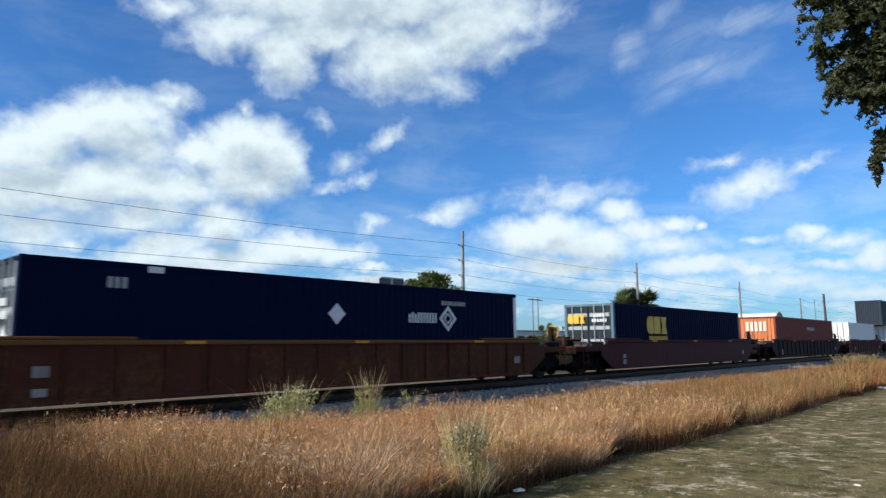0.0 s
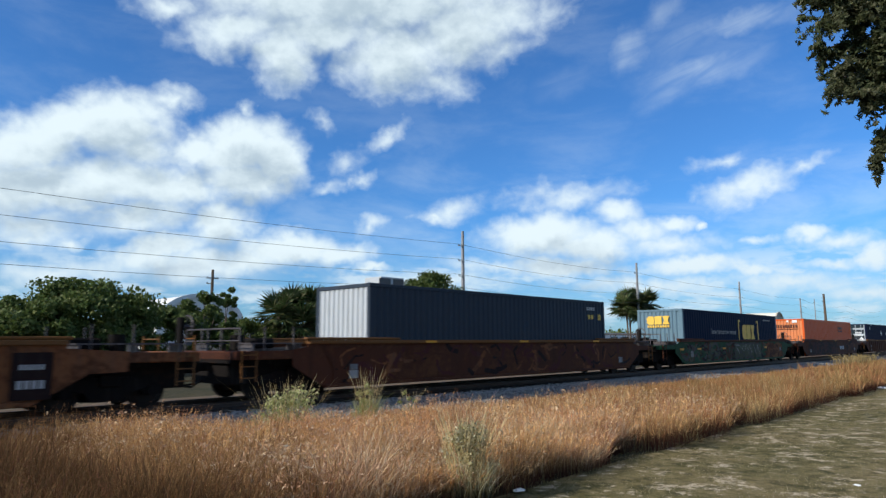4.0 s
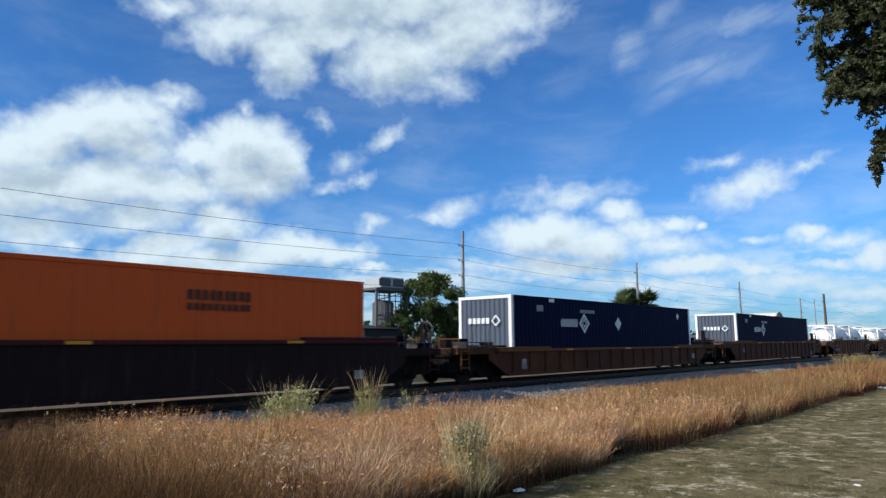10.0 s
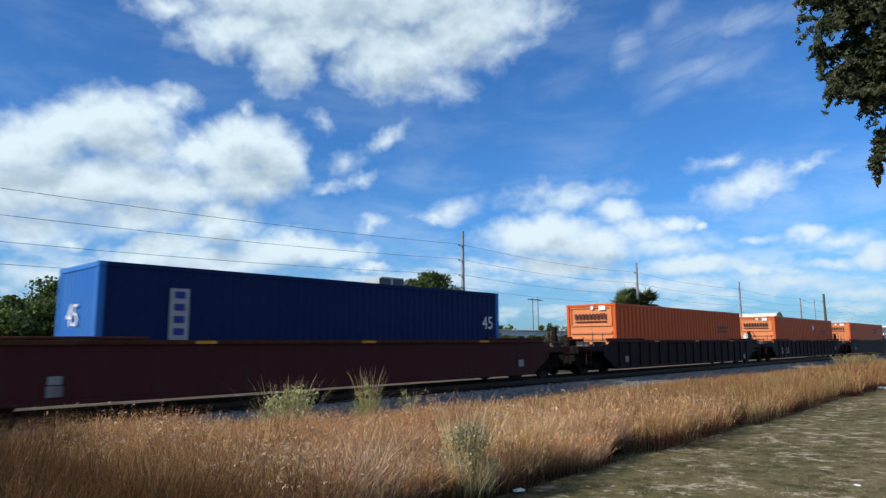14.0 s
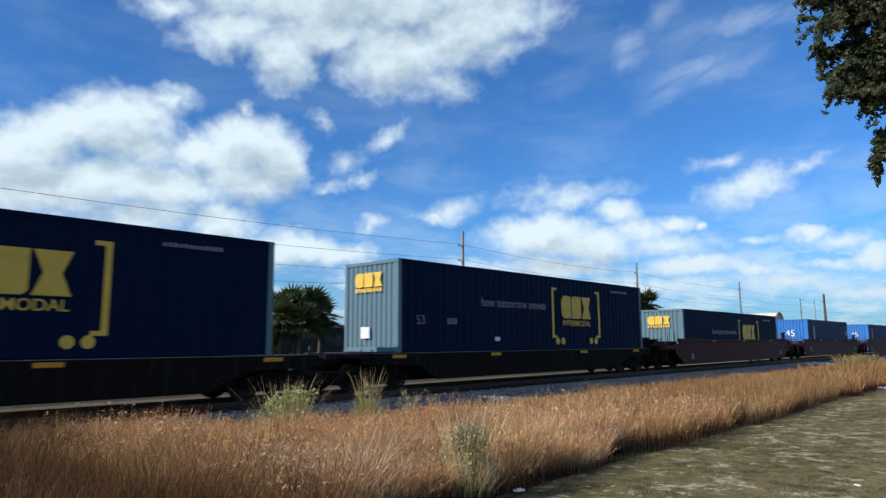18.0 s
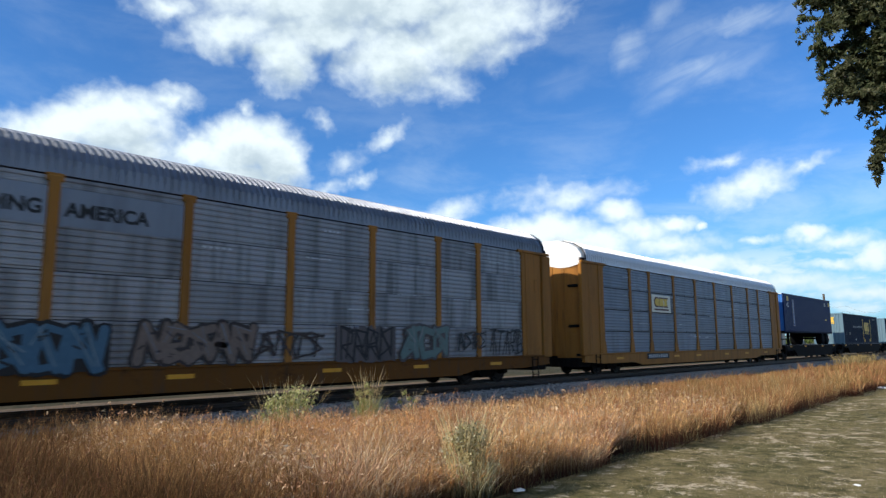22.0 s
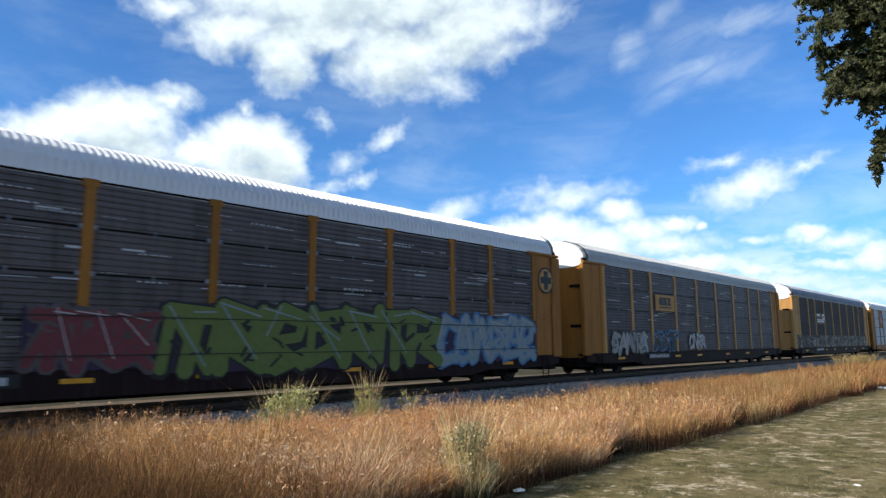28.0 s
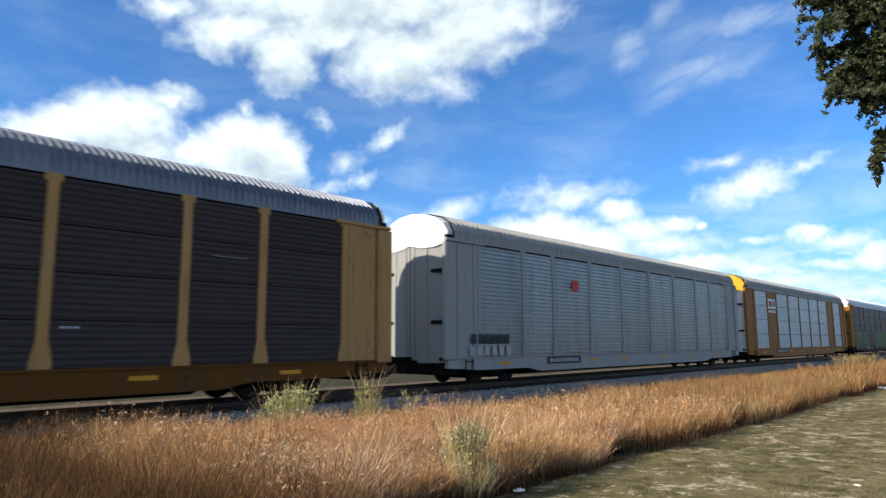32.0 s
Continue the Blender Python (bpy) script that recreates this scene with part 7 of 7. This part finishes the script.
tree("slim upright leafy green sapling", 24.6, 44, 5.6, 0.9, 0.8, clumps=26, per=180, seed=6, leaf=0.14)
tree("dense dark shrub in a hedge", 27.5, 47, 3.2, 3.2, 0.2, clumps=60, per=180, seed=7, leaf=0.14, name="bush")
for i, (px, py, tz) in enumerate(((29.5, 45, 4.6), (31.3, 46, 5.4), (33.2, 46, 5.35), (34.9, 47, 4.7), (30.6, 44, 3.8))):
    palm("fan palm with drooping green fronds", px, py, tz, seed=20 + i, size=2.1, fronds=34)
tree("large spreading dark green tree", 60.3, 58, 10.1, 4.0, 3.0, clumps=105, per=200, seed=8, leaf=0.17)
tree("lower dark tree beside the large one", 67.5, 60, 6.6, 3.4, 1.0, clumps=70, per=210, seed=9, leaf=0.17)
tree("dark undergrowth below the large tree", 56, 59, 5.2, 3.2, 0.4, clumps=60, per=180, seed=10, leaf=0.17, name="bush")
for i, (px, py, tz) in enumerate(((116.5, 60, 9.6), (119.5, 61, 10.6), (122.5, 59, 10.3), (125.5, 61, 9.2))):
    palm("tall fan palm in a clump by the power line", px, py, tz, seed=60 + i, size=3.4, fronds=46)
tree("small far tree behind low roofs", 137, 92, 5.8, 3.0, 1.0, clumps=40, per=120, seed=13, leaf=0.25)
tree("small far tree behind low roofs", 118, 93, 5.4, 2.5, 1.0, clumps=40, per=120, seed=14, leaf=0.25)
for i in range(9):
    tree("low hedge shrub before the white building", 106 + 5.2 * i, 86 + (i % 3), 2.5 + 0.35 * (i * 7 % 4), 3.0, 0.2, clumps=30, per=90, seed=70 + i, leaf=0.25, name="bush")
# distant wood line
g = np.random.default_rng(8)
cen = [(60 + 14 * i + g.uniform(-4, 4), 150 + g.uniform(-20, 40) + 0.1 * i, g.uniform(0.5, 4.5)) for i in range(70)]
v, tri, uv = leaf_cloud(cen, [g.uniform(4, 8) for _ in cen], 160, 1.3, 9)
soup("far_woods", v, tri, LEAF, "low dark line of distant trees", uv)

# near tree whose branches hang into the view
near = thing("shade_tree", "near tree with grey-green hanging foliage", "tree", at=(14.2, -1.4, -0.25))
tr = Form().rod((0, 0, 0), (-0.3, 0.2, 2.2), 0.26, 12, 0.22).rod((-0.3, 0.2, 2.2), (-0.7, 0.6, 4.8), 0.22, 12, 0.16).rod((-0.7, 0.6, 4.8), (-1.0, 1.0, 8.2), 0.16, 10, 0.07)
part("trunk", tr, BARK, near)
TIPS = [(-3.15, 3.45, 5.55), (-2.95, 3.2, 5.3), (-2.75, 2.95, 5.25), (-3.5, 3.65, 6.85), (-3.4, 3.55, 6.4), (-3.2, 3.6, 6.05), (-3.05, 3.35, 5.75), (-2.9, 3.12, 5.6), (-3.3, 3.2, 6.6), (-3.0, 2.9, 6.1), (-3.3, 2.7, 6.9), (-2.8, 2.6, 6.3), (-2.7, 2.85, 5.65), (-3.5, 3.3, 7.1), (-2.6, 2.2, 6.7), (-2.5, 2.5, 5.8)]
cen, rad = [], []
gr = random.Random(9)


def sprays(p, n, size):
    """Thin hanging sprays of leaves round a point of a twig."""
    for _ in range(n):
        d = Vector((gr.gauss(0, 1), gr.gauss(0, 1), gr.gauss(-0.35, 0.8))).normalized()
        length = size * gr.uniform(0.4, 1.3)
        for k in range(6):
            q = p + d * length * (k + 1) / 6 - Vector((0, 0, 0.35 * length * ((k + 1) / 6) ** 2))
            cen.append(tuple(q))
            rad.append(0.06)


for k, tip in enumerate(TIPS):
    root, tip = Vector((-0.8, 0.75, 5.4 + 0.16 * k)), Vector(tip)
    mid = (root + tip) / 2 + Vector((0, 0, 0.5))
    part("limb", Form().rod(root, mid, 0.05, 7, 0.035).rod(mid, tip, 0.035, 7, 0.008), BARK, near)
    for q in (0.1, 0.25, 0.4, 0.55, 0.7, 0.85, 1.0):
        sprays(mid.lerp(tip, q), 11, 0.34)
# one drooping twig lower down
root, bend, tip = Vector((-1.2, 1.5, 6.0)), Vector((-2.5, 2.85, 5.4)), Vector((-2.6, 3.16, 4.22))
part("limb", Form().rod(root, bend, 0.04, 7, 0.02).rod(bend, tip, 0.015, 7, 0.005), BARK, near)
for q in (0.55, 0.66, 0.77, 0.88, 1.0):
    sprays(bend.lerp(tip, q), 5, 0.14)
v, tri, uv = leaf_cloud(cen, rad, 13, 0.030, 77, 3.0)
ob = soup("crown", v, tri, LEAFGREY, "", uv)
del ob["kind"]
ob.parent = near

# -- power line --
PY, SPAN = 58.0, 53.3
WIRES = ((-0.75, 14.4), (-0.75, 12.35), (-0.75, 10.3))
POLE_X = [66.6, 117.3, 173.2, 227.0]


def utility_pole(label, x, y, top, arms, r=0.23, mat=CONCRETE, arm=0.9, side=-1):
    p = thing("utility_pole", label, "utility pole", "power line poles", at=(x, y, -0.4))
    part("shaft", Form().rod((0, 0, 0), (0, 0, top + 0.4), r * 1.35, 10, r * 0.8), mat, p)
    for z in arms:
        a, b = sorted((side * arm, 0.0))
        c = part("crossarm", Form().box(a, b, -0.05, 0.05, z + 0.32, z + 0.42, 0.01), mat, p)
        part("insulator", Form().lathe([(0, 0.05), (0.04, 0.09), (0.08, 0.05), (0.12, 0.09), (0.16, 0.04)], 8, "z").moved(side * arm * 0.9, 0, z + 0.42), WIRE, c)
    return p


for i, x in enumerate(POLE_X):
    utility_pole("tall pale concrete utility pole with short arms", x, PY, 16.4 if i < 3 else 14.6, [w[1] for w in WIRES[:3]])
utility_pole("tall pale concrete utility pole with short arms", 66.6 - 2 * SPAN, PY, 16.4, [w[1] for w in WIRES])
utility_pole("dark wooden utility pole with crossarms", 221, 50, 15.3, (14.0, 13.0), 0.35, BARK, 2.6)
utility_pole("thin far utility pole", 231, 55, 14.5, (13.2,), 0.14, CONCRETE, 1.0)
utility_pole("dark wooden pole with insulators", 42.2, 80, 11.0, (9.9, 9.2), 0.2, BARK, 0.8)
utility_pole("dark wooden pole with insulators", 42.2, 80, 11.0, (9.9,), 0.19, BARK, 0.8, 1)
for k, (dx, z) in enumerate(WIRES + ((-0.75, 8.6),)):
    cu = Form()
    xs = [66.6 - 2 * SPAN] + POLE_X + [290.0, 355.0]
    for a, b in zip(xs, xs[1:]):
        sag = 1.35 if b - a > 60 else 0.6
        n = 14
        pts = [(a + (b - a) * i / n + dx, PY, z + 0.2 - 4 * sag * (i / n) * (1 - i / n)) for i in range(n + 1)]
        cu.path(pts, 0.022, 4)
    tagged(new("power_cable", cu.data("power_cable", WIRE)), "thin dark overhead power cable", "cable", "overhead cables")


# -- buildings beyond --
def vault(label, x, y, r, rise, length, mat_roof, mat_end, z0=-0.35, wall=1.5):
    b = thing("vaulted_hall", label, "building", at=(x, y, z0))
    arc = [(r * math.cos(math.pi * i / 18), wall + rise * math.sin(math.pi * i / 18)) for i in range(19)]
    part("roof", Form().prism(arc + [(p[0] * 0.97, p[1] - 0.15) for p in arc[::-1]], 0.15, length, "y"), mat_roof, b)
    part("end_wall", Form().prism(arc + [(-r, 0), (r, 0)], 0.25, 0.45, "y"), mat_end, b)
    part("rim", Form().prism([(p[0] * 1.03, p[1] * 1.02) for p in arc] + [(p[0] * 0.94, p[1] - 0.3) for p in arc[::-1]], 0.0, 0.25, "y"), mat_end, b)
    for s in (-1, 1):
        a, c = sorted((s * r, s * (r - 0.2)))
        part("side_wall", Form().box(a, c, 0.4, length, 0, wall), mat_roof, b)
    part("door", Form().box(-r * 0.35, r * 0.35, 0.18, 0.26, 0, wall + rise * 0.45), WALLGREY, b)
    return b


vault("tan barrel-vaulted hall with a round gable", 212, 60, 4.6, 4.6, 18, CREAM, TANWALL, wall=5.6)
vault("white vaulted roof behind trees", 37, 72, 5.2, 3.4, 14, WALLWHITE, WALLWHITE, wall=4.0)


def low_hall(label, x0, x1, y, depth, h, wall, roof, bays=6, roof_h=0.5, trim=None):
    b = thing("low_building", label, "building", at=(x0, y, -0.4))
    L = x1 - x0
    part("wall", Form().box(0, L, 0, depth, 0, h), wall, b)
    part("roof", Form().prism([(-0.4, h), (depth + 0.4, h), (depth / 2, h + roof_h)], -0.4, L + 0.4, "x"), roof, b)
    for i in range(bays):
        x = L * (i + 0.5) / bays
        w = part("window", Form().box(x - L / bays * 0.3, x + L / bays * 0.3, -0.06, 0.02, h * 0.45, h * 0.75), GLASSDARK, b)
        part("frame", Form().box(x - L / bays * 0.34, x + L / bays * 0.34, -0.09, -0.02, h * 0.42, h * 0.45).box(x - L / bays * 0.34, x + L / bays * 0.34, -0.09, -0.02, h * 0.75, h * 0.78), trim or WALLWHITE, w)
    return b


low_hall("long low white building with grey roof", 114, 152, 90, 14, 4.4, WALLWHITE, WALLGREY, 10)
low_hall("low dark shed behind the palms", 33, 52, 55, 10, 3.4, WALLDARK, WALLDARK, 5, trim=WALLDARK)
low_hall("far pale sheds behind the trees", 190, 300, 120, 20, 5.0, WALLWHITE, WALLGREY, 12)
low_hall("dark roofed shelter at the edge of the trees", 7.5, 11.6, 50, 6, 3.0, WALLGREY, WALLGREY, 2)
# raised plant platform
p = thing("rooftop_unit_tower", "grey boxy plant unit on a raised steel frame", "plant unit", at=(54, 60, -0.4))
part("cabinet", Form().box(-1.7, 2.1, -1.5, 1.5, 8.4, 9.7, 0.06), PALEGREY, p)
part("louvre", Form().box(-2.0, -0.2, -1.56, -1.48, 8.6, 9.5).box(0.3, 2.0, -1.56, -1.48, 8.6, 9.5), WALLGREY, p)
part("platform", Form().box(-2.8, 2.8, -1.9, 1.9, 8.0, 8.3, 0.03), WALLGREY, p)
for sx in (-2.5, 2.5):
    for sy in (-1.6, 1.6):
        part("leg", Form().box(sx - 0.12, sx + 0.12, sy - 0.12, sy + 0.12, 0, 8.05), WALLGREY, p)
f = Form()
for z in (2.5, 5.0, 6.8):
    f.rod((-2.5, -1.6, z), (2.5, -1.6, z + 1.2), 0.06, 6).rod((-2.5, -1.6, z), (2.5, -1.6, z), 0.06, 6)
for i in range(6):
    x = -2.2 + 0.88 * i
    f.rod((x, -1.75, 0.2), (x, -1.75, 8.0), 0.05, 6)
for z in (1.2, 3.6, 4.6, 7.4):
    f.rod((-2.5, -1.75, z), (2.5, -1.75, z), 0.05, 6)
part("bracing", f, WALLGREY, p)
part("tank", Form().lathe([(3.6, 0.9), (3.8, 1.3), (6.6, 1.3), (6.9, 0.9)], 20, "z"), WALLGREY, p)
# H-frame far off
p = thing("sign_gantry", "thin two-legged gantry with a cross beam", "gantry", at=(158, 110, -0.4))
for x in (-1.3, 1.3):
    part("leg", Form().rod((x, 0, 0), (x, 0, 14.6), 0.2, 8, 0.16), CONCRETE, p)
part("beam", Form().box(-3.6, 3.6, -0.1, 0.1, 13.9, 14.2, 0.02), CONCRETE, p)

# -- litter --
for i, (x, y, r) in enumerate(((5.8, 4.3, 0.05), (8.45, 1.75, 0.032), (25.5, 4.3, 0.10))):
    g = random.Random(40 + i)
    bm = bmesh.new()
    bmesh.ops.create_icosphere(bm, subdivisions=2, radius=r)
    for vv in bm.verts:
        k = 1 + g.uniform(-0.35, 0.3)
        vv.co = Vector((vv.co.x * 1.5 * k, vv.co.y * k, vv.co.z * 0.32 * k))
    me = bpy.data.meshes.new("litter")
    bm.to_mesh(me)
    bm.free()
    me.materials.append(LITTER)
    ob = new("litter", me)
    ob.matrix_basis = pose(x, y, ground_z(x, y) + r * (1.2 if i == 0 else 0.4), 0, 0, 30 * i)
    tagged(ob, "crumpled scrap of white paper in the grass", "litter", "litter")


# ---- what moves ----
def motions():
    per = 1.0 / FPS
    for ob, s, dx in WHEELS:
        # each wheelset turns frame by frame while it passes near the camera
        k0, k1 = max(0, int((1.0 - s) / SPEED * FPS)), min(960, int((40.0 - s) / SPEED * FPS))
        rows = [(0.0, pose(dx, 0, 0.42))] if k0 > 0 else []
        rows += [(k * per, pose(dx, 0, 0.42, 0, math.degrees(SPEED * (k - k0) * per / 0.42) % 360, 0)) for k in range(k0, k1)]
        end = rows[-1][1] if rows else pose(dx, 0, 0.42)
        if not rows:
            rows = [(0.0, end)]
        if rows[-1][0] < 31.99:
            rows.append((32.0, end))
        walk(ob, rows)
    # the train surges a little now and then
    surge = {17: 0.2, 18: 0.0, 19: -0.12, 20: 0.42, 21: 0.1, 22: 0.42, 23: 0.42, 27: 0.2, 28: 0.4, 29: 0.4}
    for ob, s, y, z in MOVING:
        walk(ob, [(float(t), pose(s + SPEED * t + dx, y, z)) for t, dx in [(k, surge.get(k, 0.0)) for k in range(33)]])


motions()
